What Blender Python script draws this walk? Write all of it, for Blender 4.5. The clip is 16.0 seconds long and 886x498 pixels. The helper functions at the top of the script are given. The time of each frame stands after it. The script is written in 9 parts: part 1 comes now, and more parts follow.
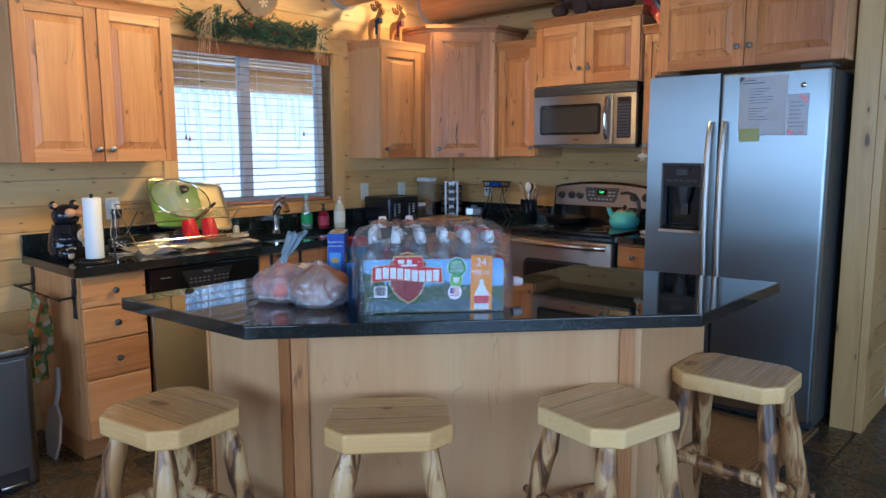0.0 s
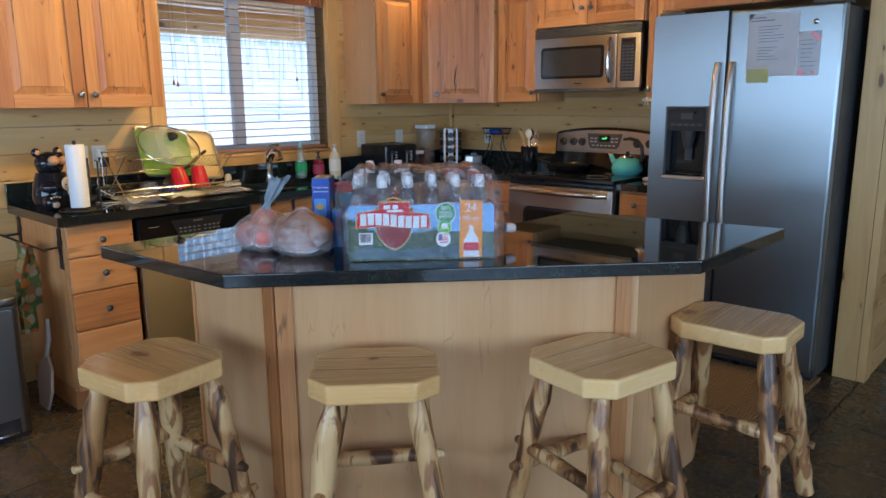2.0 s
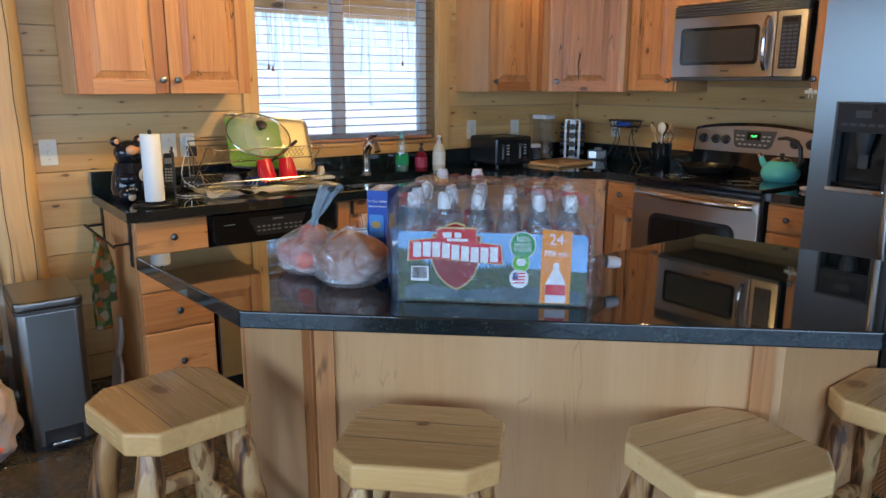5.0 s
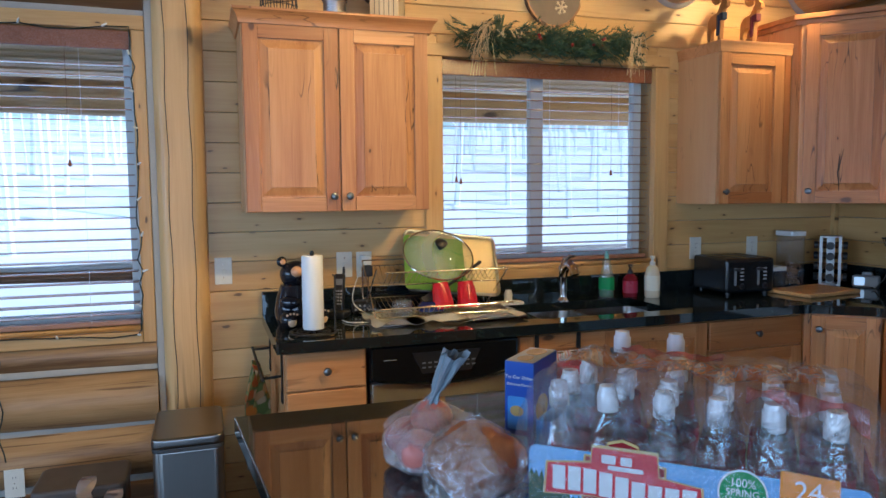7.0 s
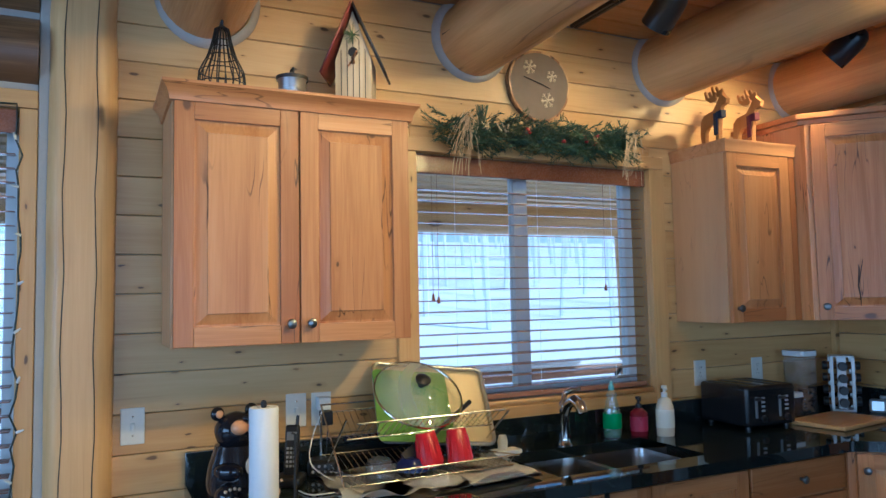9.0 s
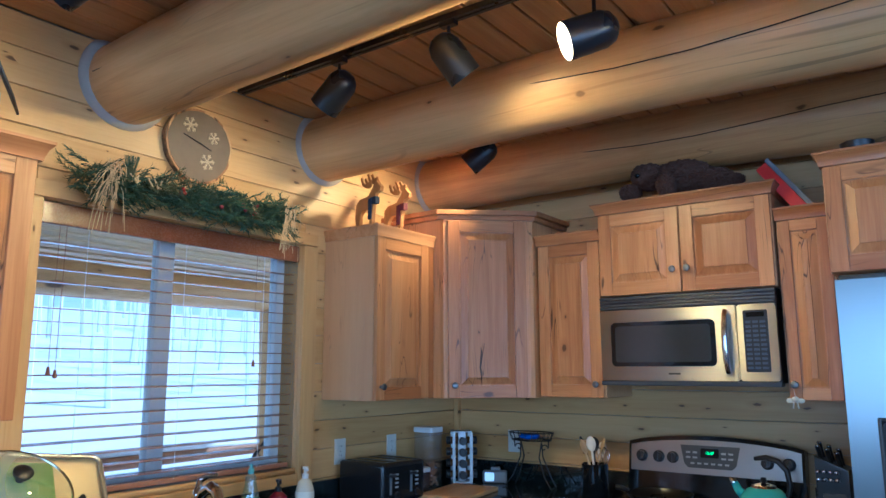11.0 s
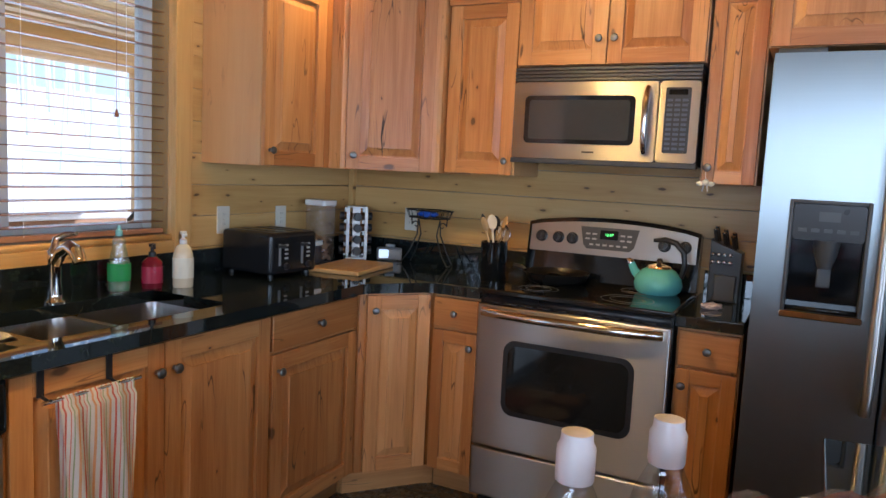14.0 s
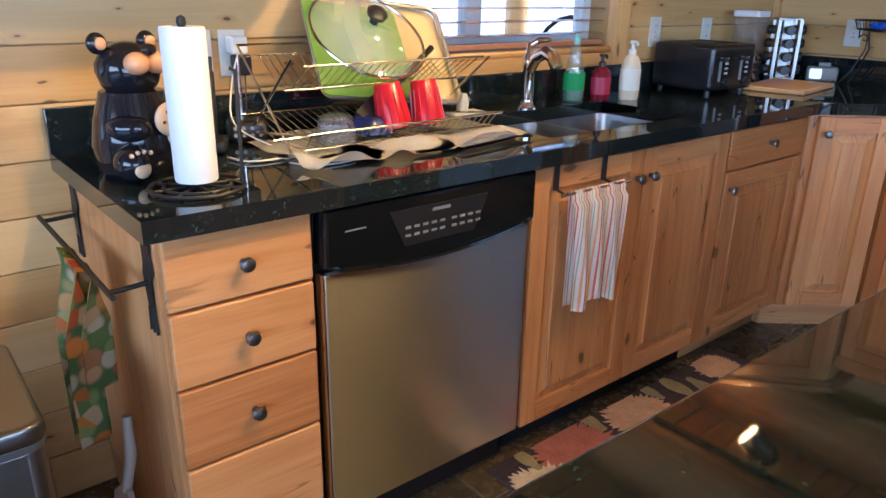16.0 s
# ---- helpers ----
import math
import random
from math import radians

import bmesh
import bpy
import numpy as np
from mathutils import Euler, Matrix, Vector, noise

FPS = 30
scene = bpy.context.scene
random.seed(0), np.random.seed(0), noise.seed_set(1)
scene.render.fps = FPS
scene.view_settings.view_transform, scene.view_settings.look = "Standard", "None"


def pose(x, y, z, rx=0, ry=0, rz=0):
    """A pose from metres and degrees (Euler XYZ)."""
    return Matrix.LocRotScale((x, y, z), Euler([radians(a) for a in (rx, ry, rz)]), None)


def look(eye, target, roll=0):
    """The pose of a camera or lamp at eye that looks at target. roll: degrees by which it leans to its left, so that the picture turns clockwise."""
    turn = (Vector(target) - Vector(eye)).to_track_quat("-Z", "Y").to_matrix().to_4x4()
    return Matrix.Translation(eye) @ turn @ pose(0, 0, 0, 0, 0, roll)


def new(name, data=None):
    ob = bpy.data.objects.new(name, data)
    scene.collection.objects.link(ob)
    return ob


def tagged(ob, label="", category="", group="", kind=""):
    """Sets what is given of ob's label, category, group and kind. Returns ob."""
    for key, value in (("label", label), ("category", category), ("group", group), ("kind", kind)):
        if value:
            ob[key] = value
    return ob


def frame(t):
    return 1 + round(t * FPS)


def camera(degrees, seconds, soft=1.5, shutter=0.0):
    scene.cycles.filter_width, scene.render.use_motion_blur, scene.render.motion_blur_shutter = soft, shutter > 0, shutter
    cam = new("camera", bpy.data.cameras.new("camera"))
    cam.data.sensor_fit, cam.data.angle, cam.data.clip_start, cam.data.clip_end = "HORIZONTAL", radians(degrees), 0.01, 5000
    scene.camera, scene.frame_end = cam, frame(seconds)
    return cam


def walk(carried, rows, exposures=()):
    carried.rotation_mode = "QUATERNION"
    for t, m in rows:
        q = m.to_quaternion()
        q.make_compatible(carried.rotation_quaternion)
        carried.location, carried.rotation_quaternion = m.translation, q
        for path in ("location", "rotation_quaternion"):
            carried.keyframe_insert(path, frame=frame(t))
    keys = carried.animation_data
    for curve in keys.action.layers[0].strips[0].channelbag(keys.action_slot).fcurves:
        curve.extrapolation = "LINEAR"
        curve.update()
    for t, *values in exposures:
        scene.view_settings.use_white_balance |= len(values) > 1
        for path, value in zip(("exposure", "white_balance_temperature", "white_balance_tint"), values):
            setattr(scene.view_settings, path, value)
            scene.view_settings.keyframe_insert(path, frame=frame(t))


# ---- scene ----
cam = camera(63.3, 16.0)
PATH = [
    (0, (3.929, -4.441, 1.423), (2.597, -2.974, 1.151), -0.2),
    (0.5, (3.901, -4.353, 1.405), (2.571, -2.887, 1.114), -0.7),
    (1, (3.894, -4.32, 1.394), (2.566, -2.861, 1.065), -0.9),
    (1.5, (3.892, -4.37, 1.388), (2.563, -2.921, 1.018), -0.9),
    (2, (3.908, -4.339, 1.39), (2.578, -2.901, 0.986), -0.5),
    (2.5, (3.874, -4.282, 1.386), (2.542, -2.853, 0.956), -0.3),
    (3, (3.794, -4.236, 1.372), (2.465, -2.812, 0.918), -0.0),
    (3.2, (3.757, -4.227, 1.38), (2.425, -2.808, 0.919), -0.1),
    (5.3, (3.619, -3.836, 1.424), (1.988, -2.754, 1.014), -0.1),
    (5.5, (3.545, -3.804, 1.412), (1.87, -2.778, 1.037), -0.3),
    (6, (3.42, -3.71, 1.446), (1.651, -2.833, 1.125), -0.6),
    (6.5, (3.325, -3.561, 1.44), (1.484, -2.822, 1.187), -1.0),
    (7, (3.235, -3.458, 1.46), (1.343, -2.832, 1.293), -0.5),
    (7.5, (3.023, -3.469, 1.465), (1.127, -2.84, 1.374), -1.4),
    (8, (2.818, -3.496, 1.504), (0.936, -2.82, 1.482), -1.6),
    (8.2, (2.747, -3.495, 1.502), (0.869, -2.808, 1.514), -1.5),
    (10.3, (2.418, -3.503, 1.512), (0.972, -2.158, 1.829), -0.2),
    (10.5, (2.425, -3.489, 1.503), (1.054, -2.07, 1.829), -0.1),
    (11, (2.439, -3.481, 1.506), (1.278, -1.887, 1.838), -0.1),
    (11.5, (2.437, -3.472, 1.504), (1.488, -1.74, 1.817), -0.2),
    (12, (2.48, -3.456, 1.506), (1.707, -1.63, 1.77), -0.4),
    (12.5, (2.477, -3.43, 1.483), (1.802, -1.553, 1.63), -0.1),
    (13, (2.424, -3.373, 1.439), (1.771, -1.482, 1.446), 0.8),
    (13.5, (2.346, -3.289, 1.413), (1.654, -1.418, 1.274), 1.8),
    (14, (2.235, -3.259, 1.391), (1.333, -1.488, 1.171), 2.8),
    (14.5, (2.172, -3.245, 1.38), (1.029, -1.634, 1.066), 4.2),
    (15, (2.064, -3.316, 1.361), (0.753, -1.866, 0.935), 3.7),
    (15.5, (1.924, -3.463, 1.322), (0.524, -2.151, 0.757), 1.1),
    (16, (1.834, -3.558, 1.283), (0.38, -2.366, 0.602), 1.0),
]
EXPOSURES = [(0.0, 0.55, 4850, 12), (1.5, 0.55, 5200, 13), (3.0, 0.55, 5350, 13), (5.5, 0.55, 5200, 12), (6.5, 0.36, 5000, 12), (8.0, 0.08, 4900, 10), (10.5, 0.4, 3850, 5), (11.0, 0.42, 4200, 7), (11.5, 0.45, 5200, 13), (12.5, 0.58, 6200, 18), (13.5, 0.68, 6200, 19), (14.5, 1.05, 5000, 15), (15.0, 1.25, 4500, 13), (16.0, 1.32, 5000, 19)]
walk(cam, [(t, look(eye, target, roll)) for t, eye, target, roll in PATH], EXPOSURES)

# ---- world and light ----
world = bpy.data.worlds.new("winter_sky")
scene.world = world
world.use_nodes = True
wn = world.node_tree.nodes
sky = wn.new("ShaderNodeTexSky")
sky.sky_type = "NISHITA"
sky.sun_disc = False
sky.sun_elevation = radians(38)
sky.sun_rotation = radians(33.7)
world.node_tree.links.new(sky.outputs[0], wn["Background"].inputs[0])
wn["Background"].inputs[1].default_value = 0.15


def lamp(name, kind, energy, colour, m, **more):
    data = bpy.data.lights.new(name, kind)
    data.energy, data.color = energy, colour
    if kind == "AREA":
        data.shape, data.size, data.size_y = "RECTANGLE", more["sx"], more["sy"]
    if kind == "SUN":
        data.angle = radians(more["angle"])
    if kind == "SPOT":
        data.spot_size, data.spot_blend, data.shadow_soft_size = radians(more["cone"]), 1.0, 0.04
    ob = new(name, data)
    ob.matrix_world = m
    return ob


lamp("sun", "SUN", 4.0, (1.0, 0.95, 0.88), look((4, 6, 5.63), (0, 0, 0)), angle=0.6)
DAY = (0.66, 0.85, 1.0)
lamp("great_room_light", "AREA", 132, DAY, look((3.6, -8.78, 1.65), (3.6, 0, 1.65)), sx=5.6, sy=1.95)
lamp("great_room_light", "AREA", 96, DAY, look((7.78, -4.4, 1.5), (0, -4.4, 1.5)), sx=5.4, sy=2.0)
SPOT_WATTS = 32.0

# ---- small kit ----


def bm_new():
    return bmesh.new()


def bevelled(bm, geom, w, seg=2):
    if w > 0:
        es = set()
        for v in geom:
            es.update(v.link_edges)
        bmesh.ops.bevel(bm, geom=list(es), offset=w, segments=seg, affect="EDGES", profile=0.6, clamp_overlap=True)


def box(bm, a, b, bevel=0.0, seg=2):
    x0, y0, z0 = (min(p, q) for p, q in zip(a, b))
    x1, y1, z1 = (max(p, q) for p, q in zip(a, b))
    r = bmesh.ops.create_cube(bm, size=1.0)["verts"]
    for v in r:
        v.co = Vector((x0 + (v.co.x + 0.5) * (x1 - x0), y0 + (v.co.y + 0.5) * (y1 - y0), z0 + (v.co.z + 0.5) * (z1 - z0)))
    bevelled(bm, r, bevel, seg)
    return bm


def prism(bm, poly, z0, z1, bevel=0.0, seg=2):
    lo = [bm.verts.new((x, y, z0)) for x, y in poly]
    hi = [bm.verts.new((x, y, z1)) for x, y in poly]
    n = len(poly)
    bm.faces.new(list(reversed(lo)))
    bm.faces.new(hi)
    for i in range(n):
        bm.faces.new((lo[i], lo[(i + 1) % n], hi[(i + 1) % n], hi[i]))
    bmesh.ops.recalc_face_normals(bm, faces=bm.faces[:])
    if bevel > 0:
        es = set()
        for v in lo + hi:
            es.update(v.link_edges)
        bmesh.ops.bevel(bm, geom=list(es), offset=bevel, segments=seg, affect="EDGES", profile=0.6)
    return bm


def ring_frame(d):
    d = Vector(d).normalized()
    up = Vector((0, 0, 1)) if abs(d.z) < 0.9 else Vector((1, 0, 0))
    u = d.cross(up).normalized()
    return u, d.cross(u).normalized()


def tube(bm, pts, r, seg=8, closed=False, wob=0.0, rnd=None):
    """A round bar through the points; r is one radius or one a point."""
    pts = [Vector(p) for p in pts]
    n = len(pts)
    rs = r if isinstance(r, (list, tuple)) else [r] * n
    rings = []
    u0 = None
    for i, p in enumerate(pts):
        a = pts[(i - 1) % n] if closed or i > 0 else p
        b = pts[(i + 1) % n] if closed or i < n - 1 else p
        d = (b - a).normalized()
        if u0 is None:
            u0, _ = ring_frame(d)
        u0 = (u0 - d * u0.dot(d)).normalized()
        w0 = d.cross(u0)
        ring = []
        for k in range(seg):
            an = 2 * math.pi * k / seg
            rr = rs[i] * (1 + (rnd.uniform(-wob, wob) if rnd else 0))
            ring.append(bm.verts.new(p + u0 * (math.cos(an) * rr) + w0 * (math.sin(an) * rr)))
        rings.append(ring)
    m = n if closed else n - 1
    for i in range(m):
        a, b = rings[i], rings[(i + 1) % n]
        for k in range(seg):
            bm.faces.new((a[k], a[(k + 1) % seg], b[(k + 1) % seg], b[k]))
    if not closed:
        bm.faces.new(list(reversed(rings[0])))
        bm.faces.new(rings[-1])
    return bm


def lathe(bm, prof, c=(0, 0, 0), seg=24, m=None):
    """Turn a profile of (radius, height) round the upright axis through c."""
    rings = []
    for r, z in prof:
        if r < 1e-5:
            rings.append([bm.verts.new((0, 0, z))])
        else:
            rings.append([bm.verts.new((r * math.cos(2 * math.pi * k / seg), r * math.sin(2 * math.pi * k / seg), z)) for k in range(seg)])
    for a, b in zip(rings, rings[1:]):
        for k in range(seg):
            k2 = (k + 1) % seg
            if len(a) == 1 and len(b) == 1:
                continue
            if len(a) == 1:
                bm.faces.new((a[0], b[k2], b[k]))
            elif len(b) == 1:
                bm.faces.new((a[k], a[k2], b[0]))
            else:
                bm.faces.new((a[k], a[k2], b[k2], b[k]))
    mm = Matrix.Translation(c) @ (m if m else Matrix())
    for ring in rings:
        for v in ring:
            v.co = mm @ v.co
    return bm


def blob(bm, c, s, m=None, sub=3, amp=0.0, freq=8.0):
    r = bmesh.ops.create_icosphere(bm, subdivisions=sub, radius=1.0)["verts"]
    for v in r:
        d = v.co.copy()
        k = 1 + amp * noise.noise(d * freq * 0.3 + Vector(c) * 5)
        p = Vector((d.x * s[0] * k, d.y * s[1] * k, d.z * s[2] * k))
        v.co = Vector(c) + ((m @ p) if m else p)
    return bm


def smooth_mesh(bm, angle=40):
    bm.normal_update()
    lim = radians(angle)
    for f in bm.faces:
        f.smooth = True
    for e in bm.edges:
        if len(e.link_faces) == 2 and e.calc_face_angle(0) > lim:
            e.smooth = False
    # broad faces between narrow bevels stay flat, so that they mirror truly
    for f in bm.faces:
        near = [g.calc_area() for e in f.edges for g in e.link_faces if g is not f]
        if near and f.calc_area() > 5.0 * sum(near) / len(near):
            f.smooth = False


def part(name, bm, material, parent=None, label="", m=None, angle=40):
    bmesh.ops.recalc_face_normals(bm, faces=bm.faces[:])
    smooth_mesh(bm, angle)
    me = bpy.data.meshes.new(name)
    bm.to_mesh(me)
    bm.free()
    me.materials.append(material)
    ob = new(name, me)
    if parent is not None:
        ob.parent = parent
    if m is not None:
        ob.matrix_basis = m
    if label:
        tagged(ob, label)
    return ob


def piece(name, me, material, parent, m):
    """One more object on a shared mesh."""
    ob = new(name, me)
    ob.parent = parent
    ob.matrix_basis = m
    return ob


def shared(name, bm, material):
    bmesh.ops.recalc_face_normals(bm, faces=bm.faces[:])
    smooth_mesh(bm)
    me = bpy.data.meshes.new(name)
    bm.to_mesh(me)
    bm.free()
    me.materials.append(material)
    return me


def thing(name, m, label, category, group="", kind=""):
    ob = new(name)
    ob.empty_display_size = 0.1
    ob.matrix_basis = m
    return tagged(ob, label, category, group, kind)


# ---- materials ----


class Nodes:
    def __init__(self, name):
        self.mat = bpy.data.materials.new(name)
        self.mat.use_nodes = True
        self.t = self.mat.node_tree
        self.p = self.t.nodes["Principled BSDF"]
        self.co = self.add("ShaderNodeTexCoord").outputs["Object"]

    def add(self, kind):
        return self.t.nodes.new(kind)

    def link(self, a, b):
        self.t.links.new(a, b)

    def rand(self):
        return self.add("ShaderNodeObjectInfo").outputs["Random"]

    def math(self, op, a, b=0.0, c=0.0, clamp=False):
        n = self.add("ShaderNodeMath")
        n.operation, n.use_clamp = op, clamp
        for i, v in enumerate((a, b, c)):
            if isinstance(v, (int, float)):
                n.inputs[i].default_value = v
            else:
                self.link(v, n.inputs[i])
        return n.outputs[0]

    def mapped(self, scale, src=None, shift=True):
        src = src or self.co
        if shift:
            off = self.add("ShaderNodeVectorMath")
            off.operation = "MULTIPLY_ADD"
            r = self.add("ShaderNodeCombineXYZ")
            rr = self.rand()
            for k in range(3):
                self.link(rr, r.inputs[k])
            self.link(r.outputs[0], off.inputs[0])
            off.inputs[1].default_value = (31.7, 47.3, 19.1)
            self.link(src, off.inputs[2])
            src = off.outputs[0]
        mp = self.add("ShaderNodeMapping")
        mp.inputs["Scale"].default_value = scale
        self.link(src, mp.inputs[0])
        return mp.outputs[0]

    def noise(self, vec, scale=1.0, detail=3.0, rough=0.55, dist=0.0):
        n = self.add("ShaderNodeTexNoise")
        n.inputs["Scale"].default_value, n.inputs["Detail"].default_value = scale, detail
        n.inputs["Roughness"].default_value, n.inputs["Distortion"].default_value = rough, dist
        self.link(vec, n.inputs["Vector"])
        return n.outputs["Fac"]

    def voronoi(self, vec, scale=1.0, out="Distance", feature="F1"):
        n = self.add("ShaderNodeTexVoronoi")
        n.feature = feature
        n.inputs["Scale"].default_value = scale
        self.link(vec, n.inputs["Vector"])
        return n

    def ramp(self, fac, stops):
        n = self.add("ShaderNodeValToRGB")
        e = n.color_ramp.elements
        while len(e) < len(stops):
            e.new(0.5)
        for k, (p, c) in enumerate(stops):
            e[k].position, e[k].color = p, (*c, 1)
        self.link(fac, n.inputs[0])
        return n.outputs[0]

    def span(self, v, a, b, c=0.0, d=1.0):
        n = self.add("ShaderNodeMapRange")
        n.interpolation_type = "SMOOTHSTEP"
        self.link(v, n.inputs[0])
        for k, q in enumerate((a, b, c, d)):
            n.inputs[k + 1].default_value = q
        return n.outputs[0]

    def mix(self, fac, a, b, mode="MIX"):
        n = self.add("ShaderNodeMix")
        n.data_type, n.blend_type = "RGBA", mode
        for sock, v in ((n.inputs[0], fac), (n.inputs[6], a), (n.inputs[7], b)):
            if isinstance(v, (int, float)):
                sock.default_value = v
            elif isinstance(v, tuple):
                sock.default_value = (*v, 1)
            else:
                self.link(v, sock)
        return n.outputs[2]

    def colour(self, c):
        if isinstance(c, tuple):
            self.p.inputs["Base Color"].default_value = (*c, 1)
        else:
            self.link(c, self.p.inputs["Base Color"])

    def set(self, **kw):
        for k, v in kw.items():
            sock = self.p.inputs[k.replace("_", " ").title().replace("Ior", "IOR")]
            if isinstance(v, (int, float, tuple)):
                sock.default_value = v
            else:
                self.link(v, sock)
        return self

    def bump(self, h, strength=0.2, dist=0.002):
        n = self.add("ShaderNodeBump")
        n.inputs["Strength"].default_value, n.inputs["Distance"].default_value = strength, dist
        self.link(h, n.inputs["Height"])
        self.link(n.outputs[0], self.p.inputs["Normal"])


def axis_scale(axis, along, across):
    return tuple(along if k == axis else across for k in range(3))


def wood(name, light, mid, dark, axis, rough=0.4, knots=0.5, knot_size=(3.0, 5.5), knot_colour=(0.05, 0.022, 0.01), grain=1.0, vary=0.25, depth=1, big=1.0, streak=0.4, crack=0.0, crack_span=(1.4, 14.0)):
    n = Nodes(name)
    tone = n.noise(n.mapped(axis_scale(axis, 0.7, 5.0)), 1.0, 2.0, 0.5, 0.4)
    rings = n.noise(n.mapped(axis_scale(axis, 1.3, 22.0)), 1.0, 3.0, 0.6, 1.2)
    fine = n.noise(n.mapped(axis_scale(axis, 6.0, 190.0)), 1.0, 2.0, 0.6, 0.1)
    f = n.math("ADD", n.math("MULTIPLY", tone, 0.5), n.math("ADD", n.math("MULTIPLY", rings, 0.35 * grain), n.math("MULTIPLY", fine, 0.15 * grain)))
    f = n.math("ADD", f, n.math("MULTIPLY", n.math("SUBTRACT", n.rand(), 0.5), vary))
    col = n.ramp(f, [(0.28, light), (0.5, mid), (0.74, dark)])
    st = n.noise(n.mapped(axis_scale(axis, 1.6, 45.0)), 1.0, 2.0, 0.5, 0.8)
    col = n.mix(n.span(st, 0.62, 0.74, 0.0, streak), col, dark)
    ks = list(axis_scale(axis, knot_size[0], knot_size[1]))
    if depth is not None:
        ks[depth] = 0.0
    kv = n.mapped(tuple(ks))
    if depth is not None:
        cut = n.add("ShaderNodeSeparateXYZ")
        n.link(kv, cut.inputs[0])
        flat = n.add("ShaderNodeCombineXYZ")
        for k, a in enumerate([a for a in range(3) if a != depth]):
            n.link(cut.outputs[a], flat.inputs[k])
        kv = flat.outputs[0]
    wob = n.add("ShaderNodeVectorMath")
    wob.operation = "MULTIPLY_ADD"
    nn = n.add("ShaderNodeTexNoise")
    nn.inputs["Scale"].default_value = 4.0
    n.link(kv, nn.inputs["Vector"])
    n.link(nn.outputs["Color"], wob.inputs[0])
    wob.inputs[1].default_value = (0.12, 0.12, 0.12)
    n.link(kv, wob.inputs[2])
    vo = n.voronoi(wob.outputs[0], 1.0)
    if depth is not None:
        vo.voronoi_dimensions = "2D"
    sep = n.add("ShaderNodeSeparateColor")
    n.link(vo.outputs["Color"], sep.inputs[0])
    gate = n.span(sep.outputs[0], 1.0 - knots, 1.0 - knots + 0.05)
    size = n.math("MULTIPLY_ADD", n.math("POWER", sep.outputs[1], 2.0), 0.085 * big, 0.032 * big)
    near = n.math("DIVIDE", vo.outputs["Distance"], size)
    core = n.math("MULTIPLY", n.span(near, 0.55, 1.1, 1.0, 0.0), gate)
    halo = n.math("MULTIPLY", n.span(near, 0.6, 3.2, 0.55, 0.0), gate)
    col = n.mix(halo, col, dark)
    col = n.mix(n.math("MULTIPLY", core, 0.8), col, knot_colour)
    if crack > 0.0:
        line = n.noise(n.mapped(axis_scale(axis, *crack_span)), 1.0, 2.0, 0.55, 0.5)
        where = n.noise(n.mapped(axis_scale(axis, crack_span[0] * 1.7, crack_span[1] * 0.5)), 1.3, 1.0, 0.5)
        off = n.math("ABSOLUTE", n.math("SUBTRACT", line, 0.5))
        split = n.math("MULTIPLY", n.span(off, 0.002, 0.011, 1.0, 0.0), n.span(where, 0.5, 0.62, 0.0, crack))
        col = n.mix(split, col, knot_colour)
    n.colour(col)
    n.set(roughness=n.span(fine, 0.3, 0.7, rough - 0.07, rough + 0.08))
    n.bump(n.math("ADD", n.math("MULTIPLY", fine, 0.5), rings), 0.12, 0.001)
    return n.mat


ALDER = ((0.64, 0.345, 0.145), (0.53, 0.25, 0.085), (0.36, 0.14, 0.04))
PINE = ((0.66, 0.44, 0.185), (0.57, 0.35, 0.125), (0.44, 0.24, 0.07))
LOG = ((0.74, 0.48, 0.205), (0.64, 0.385, 0.145), (0.45, 0.235, 0.075))
alder_z = wood("alder_upright", *ALDER, 2, 0.38, 0.3, (3.2, 6.5), grain=1.35, vary=0.3, big=0.8, crack=0.85)
alder_x = wood("alder_level", *ALDER, 0, 0.38, 0.16, (3.2, 6.5), grain=1.35, vary=0.3, big=0.8, crack=0.6)
alder_flat = wood("alder_smooth", (0.64, 0.385, 0.18), (0.56, 0.31, 0.13), (0.43, 0.21, 0.08), 2, 0.36, 0.16, (2.4, 3.2), grain=0.6, vary=0.1, depth=None, big=0.6, streak=0.12, crack=0.2, crack_span=(2.0, 18.0))
pine_x = wood("pine_board_x", *PINE, 0, 0.42, 0.5, (5.0, 14.0), big=0.95)
pine_y = wood("pine_board_y", *PINE, 1, 0.42, 0.5, (5.0, 14.0), big=0.95, depth=0)
pine_z = wood("pine_board_upright", *PINE, 2, 0.42, 0.4, (3.4, 11.0), big=1.2)
ceil_y = wood("ceiling_board", (0.68, 0.41, 0.18), (0.6, 0.33, 0.12), (0.45, 0.22, 0.075), 1, 0.45, 0.3, (1.6, 7.0), depth=2)
log_x = wood("log_beam", *LOG, 0, 0.36, 0.55, (4.5, 9.0), depth=None, big=1.25, streak=0.5, grain=1.2, crack=0.4, crack_span=(0.5, 6.0))
log_y = wood("log_wall", *LOG, 1, 0.42, 0.5, (3.5, 8.0), depth=None, big=2.6, streak=0.6, crack=0.9, crack_span=(0.35, 3.2))
stained_log = wood("stained_wall_log", (0.5, 0.32, 0.15), (0.39, 0.23, 0.095), (0.15, 0.075, 0.03), 1, 0.45, 0.5, (3.0, 6.0), depth=None, big=2.6, streak=0.9, grain=1.5, crack=0.9, crack_span=(0.5, 4.0))
log_z = wood("log_post", *LOG, 2, 0.42, 0.5, (3.5, 8.0), depth=None, big=2.6, streak=0.6, crack=0.9, crack_span=(0.35, 3.2))
